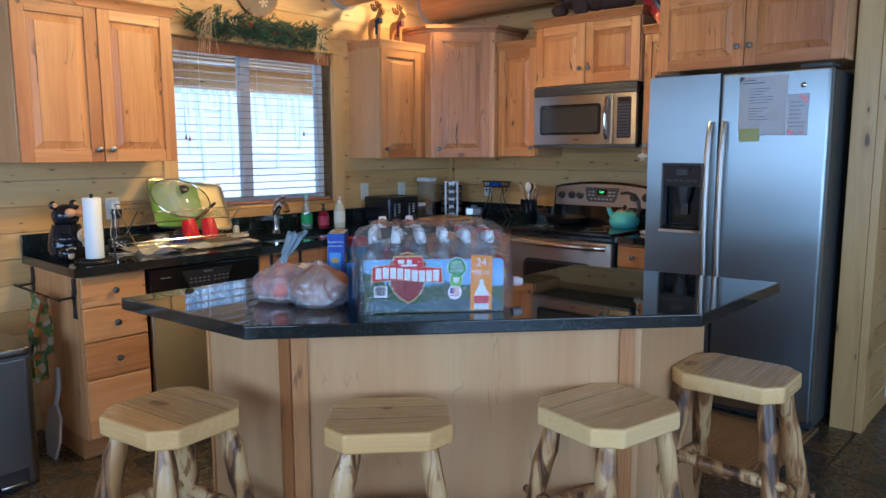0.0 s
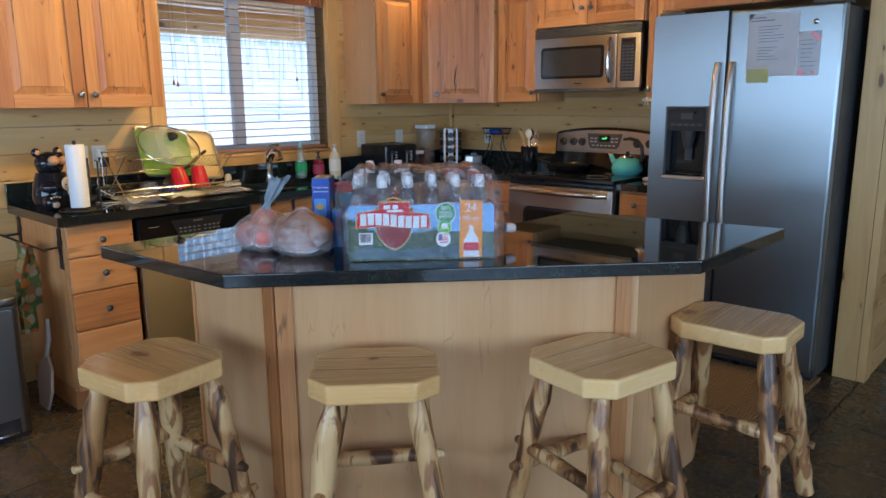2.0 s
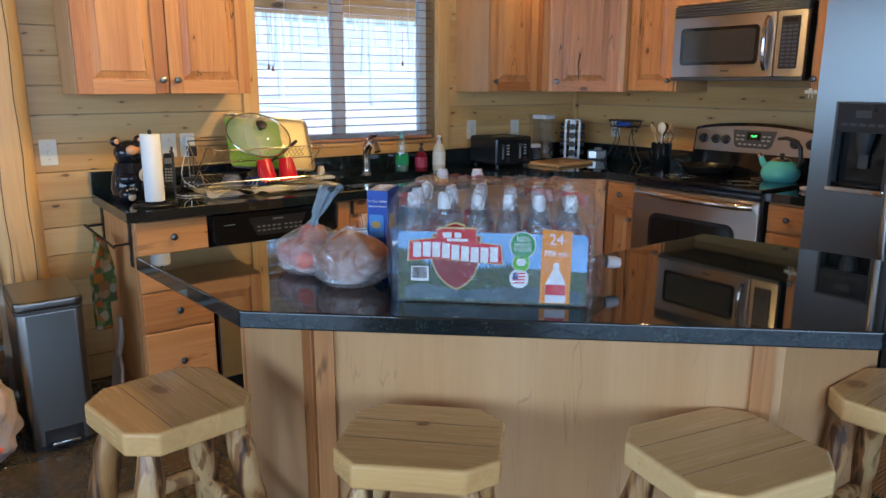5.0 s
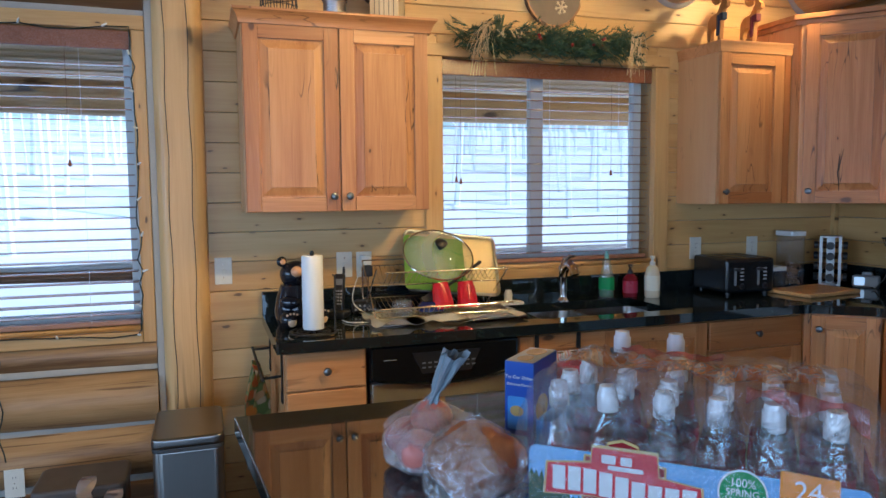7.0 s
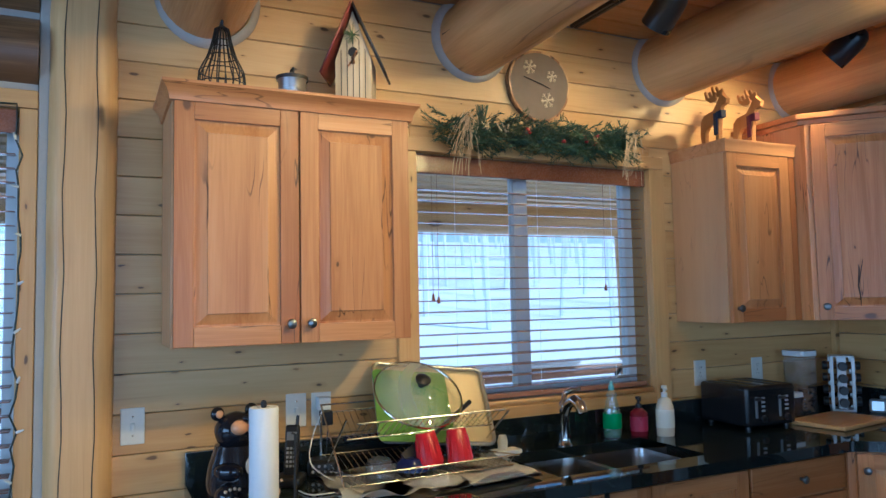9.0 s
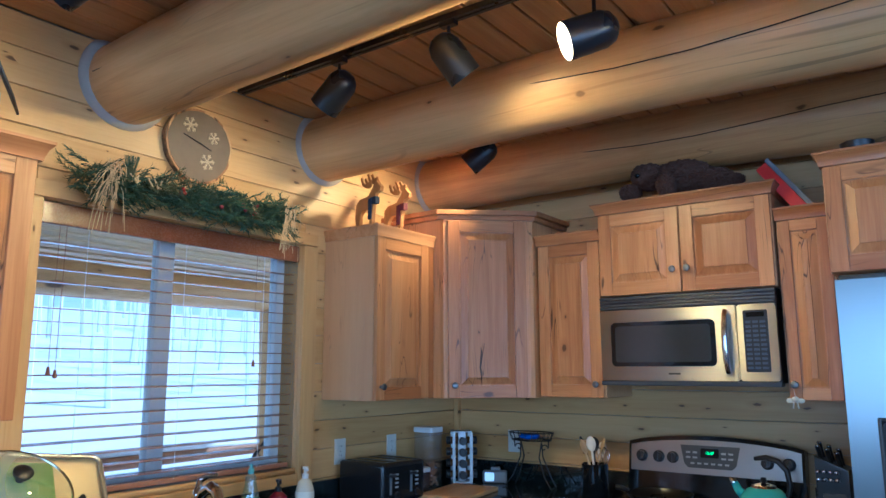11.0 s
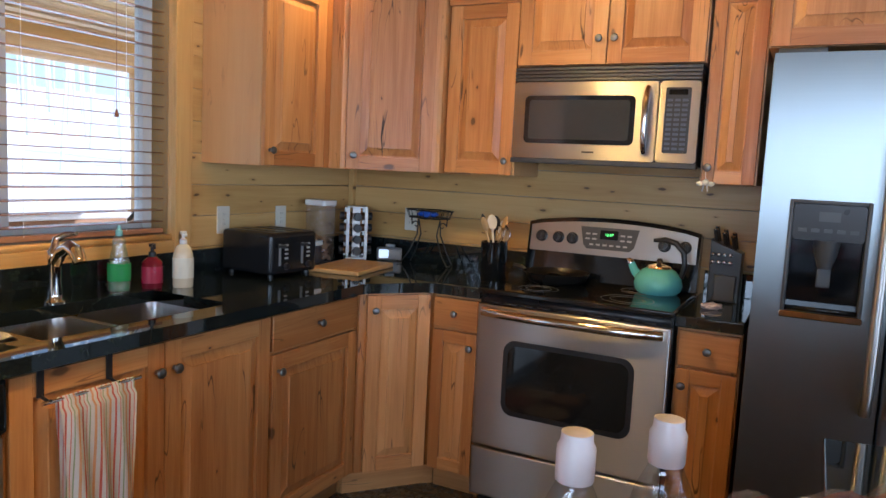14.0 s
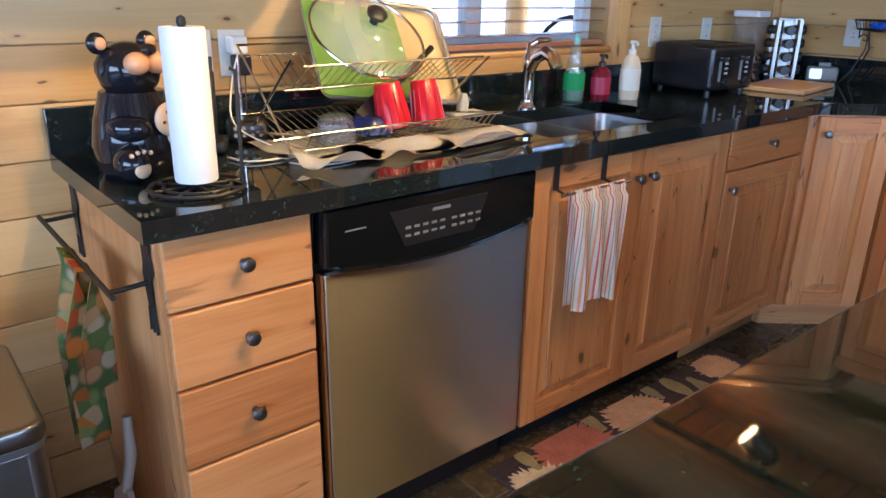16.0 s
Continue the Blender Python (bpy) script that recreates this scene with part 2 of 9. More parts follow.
seat_wood = wood("aspen_seat", (0.86, 0.6, 0.28), (0.78, 0.49, 0.19), (0.6, 0.32, 0.11), 0, 0.22, 0.3, (2.5, 4.0), (0.2, 0.09, 0.035), depth=2, big=1.3)
porch_pine = wood("porch_ceiling_pine", (0.8, 0.62, 0.36), (0.72, 0.53, 0.28), (0.58, 0.4, 0.18), 1, 0.5, 0.3, depth=2)
deck_wood = wood("porch_wood", (0.40, 0.20, 0.10), (0.32, 0.15, 0.07), (0.2, 0.09, 0.04), 1, 0.6, 0.2)
blind_wood = wood("blind_slat", (0.26, 0.11, 0.055), (0.2, 0.075, 0.035), (0.13, 0.045, 0.02), 1, 0.25, 0.0)


def peeled_bark():
    n = Nodes("peeled_log_leg")
    a = n.noise(n.mapped((20, 20, 3.6)), 1.0, 3.0, 0.5, 0.9)
    b = n.noise(n.mapped((75, 75, 7.0)), 1.0, 3.0, 0.6, 0.5)
    w = n.noise(n.mapped((6, 6, 5.0)), 1.0, 2.0, 0.5, 0.3)
    pale = n.mix(n.span(w, 0.38, 0.62), (0.66, 0.43, 0.19), (0.45, 0.235, 0.08))
    f = n.math("ADD", n.math("MULTIPLY", a, 0.8), n.math("MULTIPLY", w, 0.2))
    col = n.mix(n.span(f, 0.455, 0.505), pale, (0.30, 0.14, 0.05))
    col = n.mix(n.span(f, 0.535, 0.585), col, (0.085, 0.042, 0.02))
    col = n.mix(n.span(b, 0.58, 0.72, 0.0, 0.65), col, (0.16, 0.075, 0.03))
    n.colour(col)
    n.set(roughness=0.3)
    n.bump(n.math("ADD", a, b), 0.5, 0.004)
    return n.mat


bark = peeled_bark()


def granite():
    n = Nodes("black_granite")
    v = n.voronoi(n.mapped((1, 1, 1), shift=False), 300.0)
    sep = n.add("ShaderNodeSeparateColor")
    n.link(v.outputs["Color"], sep.inputs[0])
    big = n.noise(n.co, 26.0, 3.0)
    sp = n.math("MULTIPLY", n.span(sep.outputs[0], 0.72, 0.9), n.span(big, 0.45, 0.62))
    col = n.mix(sp, n.mix(sep.outputs[1], (0.006, 0.008, 0.0095), (0.012, 0.018, 0.021)), n.mix(sep.outputs[2], (0.018, 0.042, 0.034), (0.045, 0.06, 0.042)))
    n.colour(col)
    n.set(roughness=0.03, ior=1.78)
    return n.mat


stone = granite()


def steel(name, base=0.55, rough=0.27, axis=0, tint=(1.0, 0.99, 0.97), aniso=0.0, turn=0.0):
    n = Nodes(name)
    s = n.noise(n.mapped(axis_scale(axis, 2.0, 500.0), shift=False), 1.0, 2.0, 0.6)
    l = n.noise(n.co, 2.5, 2.0)
    n.colour(n.mix(s, tuple(base * 0.95 * k for k in tint), tuple(base * 1.04 * k for k in tint)))
    n.set(metallic=1.0, roughness=n.math("ADD", n.math("MULTIPLY", s, 0.05), n.math("MULTIPLY_ADD", l, 0.06, rough - 0.07)))
    if turn:
        n.set(anisotropic_rotation=turn)
    if aniso:
        tg = n.add("ShaderNodeTangent")
        tg.direction_type, tg.axis = "RADIAL", "Z"
        n.link(tg.outputs[0], n.p.inputs["Tangent"])
        n.set(anisotropic=aniso)
    n.bump(s, 0.015, 0.0003)
    return n.mat


bin_steel = steel("trash_can_steel", 0.24, 0.32, 2, (1.0, 0.96, 0.9))
panel_steel = steel("control_panel_steel", 0.36, 0.3, tint=(1.0, 0.95, 0.88))
stainless = steel("stainless_steel", 0.52, 0.34, 0, (1.0, 0.97, 0.92), 0.9, 0.25)
fridge_steel = steel("refrigerator_steel", 0.3, 0.36, 0, (0.9, 1.0, 1.04), 0.85, 0.0)
sink_steel = steel("sink_steel", 0.75, 0.3)
chrome = steel("chrome", 0.75, 0.1)
pewter = steel("pewter_knob", 0.22, 0.35, tint=(0.95, 1.0, 1.05))
nickel_wire = steel("chromed_wire", 0.65, 0.18)
galvanised = steel("galvanised_tin", 0.4, 0.4)


def plain(name, c, rough=0.5, bump=0.05, scale=60.0, vary=0.12, **more):
    n = Nodes(name)
    a = n.noise(n.co, scale, 3.0)
    b = n.noise(n.co, scale * 0.12, 2.0)
    f = n.math("ADD", n.math("MULTIPLY", a, 0.5), n.math("MULTIPLY", b, 0.5))
    n.colour(n.mix(f, tuple(k * (1 - vary) for k in c), tuple(min(1, k * (1 + vary)) for k in c)))
    n.set(roughness=n.span(b, 0.3, 0.7, max(0.02, rough - 0.05), rough + 0.05), **more)
    n.bump(a, bump, 0.001)
    return n.mat


black_gloss = plain("black_gloss", (0.006, 0.007, 0.008), 0.09, 0.0)
black_plastic = plain("black_plastic", (0.014, 0.014, 0.016), 0.32)
black_iron = plain("black_iron", (0.012, 0.011, 0.01), 0.5, 0.2)
black_metal = plain("black_lamp_metal", (0.018, 0.02, 0.023), 0.3)
dark_grey = plain("charcoal_plastic", (0.045, 0.048, 0.052), 0.42)
grey_plastic = plain("grey_plastic", (0.2, 0.21, 0.22), 0.4)
white_plastic = plain("white_plastic", (0.74, 0.74, 0.71), 0.35, 0.0)
ivory = plain("ivory_plate", (0.68, 0.66, 0.58), 0.35, 0.0)
vinyl = plain("white_window_vinyl", (0.72, 0.73, 0.72), 0.4, 0.02)
chink = plain("chinking", (0.42, 0.4, 0.36), 0.85, 0.5, 90.0)
paper = plain("white_paper", (0.84, 0.86, 0.9), 0.3, 0.03, 30.0, 0.04)
snow = plain("snow", (0.85, 0.86, 0.88), 0.7, 0.3, 3.0, 0.05)


def slate():
    n = Nodes("slate_tile")
    a = n.noise(n.mapped((1, 1, 1)), 5.0, 5.0, 0.65, 0.6)
    b = n.noise(n.mapped((1, 1, 1)), 40.0, 4.0, 0.6)
    f = n.math("ADD", n.math("MULTIPLY", a, 0.6), n.math("MULTIPLY", n.rand(), 0.4))
    col = n.ramp(f, [(0.25, (0.028, 0.025, 0.021)), (0.42, (0.065, 0.05, 0.031)), (0.52, (0.115, 0.076, 0.034)), (0.62, (0.05, 0.044, 0.034)), (0.78, (0.15, 0.09, 0.034))])
    n.colour(n.mix(n.math("MULTIPLY", b, 0.4), col, (0.03, 0.028, 0.025)))
    n.set(roughness=n.span(b, 0.3, 0.7, 0.16, 0.34))
    n.bump(n.math("ADD", a, n.math("MULTIPLY", b, 0.4)), 0.5, 0.004)
    return n.mat


slate_tile = slate()
grout = plain("grout", (0.11, 0.10, 0.085), 0.8, 0.4, 200.0)


def glass(name, tint=(1, 1, 1), rough=0.0, ior=1.45):
    n = Nodes(name)
    n.colour(tint)
    n.set(roughness=rough, ior=ior)
    n.p.inputs["Transmission Weight"].default_value = 1.0
    return n.mat


pane_glass = glass("window_glass", (0.84, 0.89, 0.90))
clear_glass = glass("clear_plastic", (0.95, 0.97, 0.97), 0.03)

# ---- the large structure ----
CEIL = 2.68
WIN = (-2.39, -1.235, 1.085, 2.07)
WIN2 = (-4.95, -3.718, 0.90, 2.11)


def wall(name, label, boxes, material):
    bm = bm_new()
    for a, b in boxes:
        box(bm, a, b)
    ob = part(name, bm, material)
    return tagged(ob, label, "wall", kind="structure")


TW = 0.2
west = wall("wall_west", "pine-panelled outside wall with two blind-hung windows", [
    ((-TW, -9.2, -0.1), (-0.02, WIN2[0], 2.9)), ((-TW, WIN2[0], -0.1), (-0.02, WIN2[1], WIN2[2])), ((-TW, WIN2[0], WIN2[3]), (-0.02, WIN2[1], 2.9)),
    ((-TW, WIN2[1], -0.1), (-0.02, WIN[0], 2.9)), ((-TW, WIN[0], -0.1), (-0.02, WIN[1], WIN[2])), ((-TW, WIN[0], WIN[3]), (-0.02, WIN[1], 2.9)),
    ((-TW, WIN[1], -0.1), (-0.02, 0.2, 2.9))], chink)
north = wall("wall_north", "pine-panelled wall behind the range and the refrigerator", [((-0.02, 0.02, -0.1), (3.01, 0.2, 2.9))], chink)
partition = wall("wall_partition", "short pine-clad partition beside the refrigerator", [((3.02, -0.44, -0.1), (3.14, 2.6, 2.9))], pine_z)
hall = wall("wall_hall", "pine wall closing the hallway beyond the partition", [((3.14, 2.5, -0.1), (8.0, 2.7, 2.9))], pine_x)
east = wall("wall_east", "pine wall with a wide window", [
    ((7.8, -9.2, -0.1), (8.0, -7.1, 2.9)), ((7.8, -1.7, -0.1), (8.0, 2.7, 2.9)), ((7.8, -7.1, -0.1), (8.0, -1.7, 0.5)), ((7.8, -7.1, 2.5), (8.0, -1.7, 2.9))], pine_y)
south = wall("wall_south", "pine wall with wide great-room windows", [
    ((-0.02, -9.0, -0.1), (1.2, -8.8, 2.9)), ((5.9, -9.0, -0.1), (8.0, -8.8, 2.9)), ((1.2, -9.0, -0.1), (5.9, -8.8, 0.6)), ((1.2, -9.0, 2.5), (5.9, -8.8, 2.9))], pine_x)

# floor slab; tiles are laid on it further down
fl = bm_new()
box(fl, (-0.2, -9.2, -0.12), (8.0, 2.7, -0.006))
floor = tagged(part("floor", fl, grout), "dark slate tiles with grey grout joints", "floor", kind="structure")

# ceiling boards with open joints, in one mesh
cb = bm_new()
box(cb, (-0.2, -9.2, CEIL + 0.02), (8.0, 2.7, CEIL + 0.14))
x = 0.0
while x < 8.0:
    box(cb, (x + 0.003, -9.0, CEIL), (x + 0.131, 2.6, CEIL + 0.019), 0.005, 1)
    x += 0.134
ceiling = tagged(part("ceiling", cb, ceil_y), "tongue-and-groove stained pine ceiling boards", "ceiling", kind="structure")

# log beams under the ceiling, each with a ring of chinking where it enters the wall
rb = random.Random(5)


def log_bar(bm, a, b, r, seg=28, steps=26, sway=0.012):
    a, b = Vector(a), Vector(b)
    pts, rs = [], []
    u, w = ring_frame(b - a)
    ph = rb.uniform(0, 9)
    for i in range(steps + 1):
        t = i / steps
        L = (b - a).length * t
        pts.append(a.lerp(b, t) + u * sway * math.sin(L * 1.3 + ph) + w * sway * 0.6 * math.cos(L * 1.9 + ph))
        rs.append(r * (1 + 0.02 * math.sin(L * 2.7 + ph) + rb.uniform(-0.006, 0.006)))
    n0 = len(bm.verts)
    tube(bm, pts, rs, seg)
    bm.verts.ensure_lookup_table()
    for v in bm.verts[n0:]:
        k = noise.noise(Vector((v.co.x * 1.5, v.co.y * 1.5, v.co.z * 6))) * 0.006
        v.co += Vector((k * 0.2, k, k))
    return bm


for y in (-4.16, -3.16, -2.13, -1.115, -0.225, -5.2, -6.2, -7.2):
    beam = thing("log_beam", pose(0, y, 2.555), "thick round peeled pine log beam under the ceiling", "beam", "ceiling log beams", "structure")
    part("log", log_bar(bm_new(), (0, 0, 0), (7.8, 0, 0.0), 0.152), log_x, beam)
    ck = bm_new()
    lathe(ck, [(0.15, 0.0), (0.178, 0.0), (0.176, 0.012), (0.16, 0.026), (0.15, 0.028)], (0.0, 0, 0), 36, pose(0, 0, 0, 0, 90, 0))
    part("chinking_ring", ck, chink, beam, "grey chinking where the log meets the wall")
    if y > -4.5:
        crack = bm_new()
        pts = [(0.05 + 0.25 * k, -0.1525 + 0.004 * math.sin(k), 0.0 + 0.02 * math.sin(k * 0.9 + y) - 0.003 * k) for k in range(28)]
        tube(crack, pts, 0.0022, 5)
        part("drying_crack", crack, black_iron, beam, "dark drying crack along the log")

# upright half-log post on the west wall
post = thing("log_post", pose(0.0, -3.543, 0), "upright peeled log post with long drying cracks", "post", kind="structure")
pb = log_bar(bm_new(), (0.0, 0, 0), (0.0, 0, CEIL), 0.098, 32, 20, 0.003)
for v in pb.verts:
    v.co.x = min(v.co.x * 0.85, 0.066 + 0.15 * max(0.0, v.co.x - 0.078))
part("log", pb, log_z, post)
for dy, xx in ((-0.05, 0.0665), (0.04, 0.0675)):
    cr = bm_new()
    tube(cr, [(xx + 0.001, dy + 0.004 * math.sin(k * 1.7), 0.1 + k * 0.125) for k in range(21)], 0.0016, 5)
    part("drying_crack", cr, black_iron, post)
strip = bm_new()
box(strip, (0.0, -0.124, 0.0), (0.02, -0.094, CEIL), 0.006)
part("chinking_strip", strip, chink, post)

# round wall logs beyond the post
wl = random.Random(8)
for z, full in ((0.13, 1), (0.36, 1), (0.60, 1), (0.79, 0.5), (2.30, 1), (2.53, 1)):
    r = 0.118 if full == 1 else 0.07
    lg = thing("wall_log", pose(-0.045, -3.668, z), "round peeled wall log with worn bark stains and chinking", "log", "wall logs", "structure")
    part("log", log_bar(bm_new(), (0, 0, 0), (0, -5.0, 0), r, 24, 20), stained_log, lg)
    c = bm_new()
    box(c, (0.03, -5.0, -r - 0.012), (0.048, 0.0, -r + 0.018), 0.008)
    part("chinking", c, chink, lg)
# side logs beside the window below its frame
for z in (1.02, 1.25, 1.48, 1.71, 1.94, 2.1):
    lg = thing("wall_log", pose(-0.045, -5.03, z), "round peeled wall log with chinking", "log", "wall logs", "structure")
    part("log", log_bar(bm_new(), (0, 0, 0), (0, -3.7, 0), 0.118, 18, 12), stained_log, lg)

# windows


def window(name, m, w, z0, z1, mull, label, frame_out, cw=0.085):
    """Local x runs along the wall, -y into the room; the opening is 0..w by z0..z1."""
    win = thing(name, m, label, "window", kind="structure")
    j = bm_new()
    box(j, (-0.0, -0.002, z0 - 0.02), (w, 0.17, z0))
    part("window_sill", j, pine_x, win)
    for a in (-0.02, w):
        j = bm_new()
        box(j, (a, 0.0, z0 - 0.02), (a + 0.02, 0.17, z1 + 0.02))
        part("jamb", j, pine_z, win)
    j = bm_new()
    box(j, (0, 0.0, z1), (w, 0.17, z1 + 0.02))
    part("head", j, pine_x, win)
    for a in (-cw, w):
        j = bm_new()
        box(j, (a, -0.022, z0 - frame_out), (a + cw, 0.0, z1 + 0.001), 0.004)
        part("casing", j, pine_z, win)
    j = bm_new()
    box(j, (-cw, -0.023, z1 + 0.003), (w + cw, 0.0, z1 + 0.06), 0.004)
    part("casing", j, pine_x, win)
    j = bm_new()
    box(j, (0.002, -0.02, z0 - frame_out), (w - 0.002, 0.0, z0 - 0.022), 0.004)
    part("apron", j, pine_x, win)
    f = bm_new()
    t = 0.045
    for a, b in (((0, z0), (t, z1)), ((w - t, z0), (w, z1)), ((mull - 0.035, z0), (mull + 0.035, z1))):
        box(f, (a[0], 0.11, a[1]), (b[0], 0.16, b[1]), 0.004)
    for a, b in ((z0, z0 + t), (z1 - t, z1)):
        box(f, (t, 0.112, a), (w - t, 0.158, b), 0.004)
    part("window_frame", f, vinyl, win)
    for a, b in ((t, mull - 0.035), (mull + 0.035, w - t)):
        g = bm_new()
        box(g, (a, 0.132, z0 + t), (b, 0.136, z1 - t))
        p = part("pane", g, pane_glass, win)
        p.visible_shadow = False
    return win


def blind(m, w, z0, z1, lab, depth):
    b = thing("wooden_blind", m, lab, "blind")
    v = bm_new()
    box(v, (0.004, depth - 0.005, z1 - 0.078), (w - 0.004, depth + 0.012, z1 - 0.004), 0.005)
    part("valance", v, blind_wood, b)
    n = int((z1 - z0 - 0.13) / 0.0445)
    s = bm_new()
    box(s, (-w / 2 + 0.012, -0.025, -0.0014), (w / 2 - 0.012, 0.025, 0.0014))
    me = shared("slat", s, blind_wood_x)
    rr = random.Random(3)
    for i in range(n):
        z = z0 + 0.05 + i * 0.0445
        piece("slat", me, None, b, pose(w / 2, depth + 0.045, z, rr.uniform(-1, 1) + 3, 0, 0))
    r = bm_new()
    box(r, (0.01, depth + 0.022, z0 + 0.004), (w - 0.01, depth + 0.068, z0 + 0.024), 0.004)
    part("bottom_rail", r, blind_wood_x, b)
    for q in (0.16, 0.5, 0.84):
        c = bm_new()
        tube(c, [(w * q, depth + 0.018, z0 + 0.02), (w * q, depth + 0.018, z1 - 0.06)], 0.0009, 5)
        part("ladder_cord", c, white_plastic, b)
    for q, drop in ((0.07, 0.55), (0.09, 0.56), (0.80, 0.52)):
        c = bm_new()
        tube(c, [(w * q, depth + 0.012, z1 - 0.07), (w * q, depth + 0.012, z1 - drop)], 0.001, 5)
        lathe(c, [(0.0, 0.03), (0.004, 0.028), (0.008, 0.002), (0.0, 0.0)], (w * q, depth + 0.012, z1 - drop - 0.03), 10)
        part("pull_cord", c, blind_wood, b, "hanging cord with a wooden tassel")
    return b


blind_wood_x = wood("blind_slat_level", (0.42, 0.22, 0.13), (0.34, 0.16, 0.085), (0.24, 0.1, 0.05), 0, 0.22, 0.0)
window("window_1", pose(0, WIN[0], 0, 0, 0, 90), WIN[1] - WIN[0], WIN[2], WIN[3], 0.545, "sliding white-framed window with pine casing above the sink", 0.07)
blind(pose(0, WIN[0], 0, 0, 0, 90), WIN[1] - WIN[0], WIN[2], WIN[3], "reddish-brown wooden slat blind hanging open in the sink window", 0.012)
window("window_2", pose(0, WIN2[0], 0, 0, 0, 90), WIN2[1] - WIN2[0], WIN2[2], WIN2[3], 0.61, "window with pine casing in the log wall", 0.07, 0.05)
blind(pose(0, WIN2[0], 0, 0, 0, 90), WIN2[1] - WIN2[0], WIN2[2], WIN2[3], "reddish-brown wooden slat blind hanging open in the log-wall window", -0.02)

# great-room windows behind the camera
for k, (m, w, z0, z1) in enumerate(((pose(5.9, -8.8, 0, 0, 0, 180), 4.7, 0.6, 2.5), (pose(7.8, -1.7, 0, 0, 0, -90), 5.4, 0.5, 2.5))):
    f = bm_new()
    nn = 4
    for i in range(nn + 1):
        a = w * i / nn
        box(f, (max(0, a - 0.05), 0.03, z0), (min(w, a + 0.05), 0.12, z1), 0.004)
    for z in (z0, z1 - 0.08):
        box(f, (0, 0.04, z), (w, 0.11, z + 0.08), 0.004)
    ob = tagged(part("window_%d" % (3 + k), f, vinyl, m=m), "wide great-room window frame", "window", kind="structure")

# ---- cabinets ----


def knob(parent, x, y, z):
    b = bm_new()
    lathe(b, [(0.0, 0.0), (0.007, 0.0), (0.006, 0.012), (0.012, 0.016), (0.0155, 0.022), (0.013, 0.028), (0.006, 0.0305), (0.0, 0.031)], (x, y, z), 16, pose(0, 0, 0, 90, 0, 0))
    return part("knob", b, pewter, parent, "round pewter knob")


def raised(bm, x0, z0, x1, z1, y, rec=0.013, lip=0.014, slope=0.03):
    """A raised field with a sloping border, facing -y."""
    def loop(d, yy):
        return [bm.verts.new(p) for p in ((x0 + d, yy, z0 + d), (x1 - d, yy, z0 + d), (x1 - d, yy, z1 - d), (x0 + d, yy, z1 - d))]
    L = [loop(0, y + rec), loop(lip * 0.5, y + rec), loop(lip * 0.5 + slope, y + 0.0035), loop(lip * 0.5 + slope + 0.0015, y - 0.0005)]
    for a, b in zip(L, L[1:]):
        for k in range(4):
            bm.faces.new((a[k], a[(k + 1) % 4], b[(k + 1) % 4], b[k]))
    bm.faces.new(L[-1])
    return bm


def door(parent, x0, z0, x1, z1, y, side, hinge_knob=None, knob_z=None, st=0.058):
    """A raised-panel door; its front is at y (facing -y), knob near the given side."""
    g = 0.0015
    x0, x1, z0, z1 = x0 + g, x1 - g, z0 + g, z1 - g
    st = min(st, (x1 - x0) * 0.24)
    p = bm_new()
    raised(p, x0 + st, z0 + st, x1 - st, z1 - st, y)
    door_ob = part("door", p, alder_z, parent, angle=8)
    for a in (x0, x1 - st):
        r = bm_new()
        box(r, (a, y, z0), (a + st, y + 0.02, z1), 0.003)
        part("stile", r, alder_z, door_ob)
    for a in (z0, z1 - st):
        r = bm_new()
        box(r, (x0 + st, y + 0.0005, a), (x1 - st, y + 0.0195, a + st), 0.002)
        part("rail", r, alder_x, door_ob)
    if side:
        kx = x0 + st * 0.5 if side == "l" else x1 - st * 0.5
        knob(door_ob, kx, y, knob_z if knob_z is not None else (z0 + 0.06 if hinge_knob == "low" else z1 - 0.06))
    return door_ob


def drawer(parent, x0, z0, x1, z1, y):
    b = bm_new()
    g = 0.0015
    box(b, (x0 + g, y, z0 + g), (x1 - g, y + 0.02, z1 - g), 0.005, 3)
    d = part("drawer", b, alder_x, parent)
    knob(d, (x0 + x1) / 2, y, (z0 + z1) / 2)
    return d


def carcass(parent, x0, z0, x1, z1, depth, mat=None):
    b = bm_new()
    box(b, (x0 + 0.0005, -depth + 0.02, z0), (x1 - 0.0005, -0.004, z1), 0.002)
    return part("body", b, mat or alder_flat, parent)


def cap(parent, x0, x1, z, depth, over=0.03, h=0.045, left=True, right=True):
    """A crown of stepped moulding boards on top of a wall cabinet."""
    b = bm_new()
    l, r = (1 if left else 0), (1 if right else 0)
    prof = [(0.25, -0.012), (0.3, 0.0), (0.55, h * 0.45), (0.9, h * 0.75), (1.0, h * 0.8), (1.0, h)]
    vs = []
    for k, z_ in prof:
        o = over * k
        vs.append([b.verts.new(p) for p in ((x0 - l * o, -0.004, z + z_), (x0 - l * o, -depth - o, z + z_), (x1 + r * o, -depth - o, z + z_), (x1 + r * o, -0.004, z + z_))])
    for p, q in zip(vs, vs[1:]):
        for k in range(4):
            b.faces.new((p[k], p[(k + 1) % 4], q[(k + 1) % 4], q[k]))
    b.faces.new(vs[0])
    b.faces.new(vs[-1])
    return part("crown_moulding", b, alder_x, parent)


def west_m(y):
    return pose(0, y, 0, 0, 0, 90)


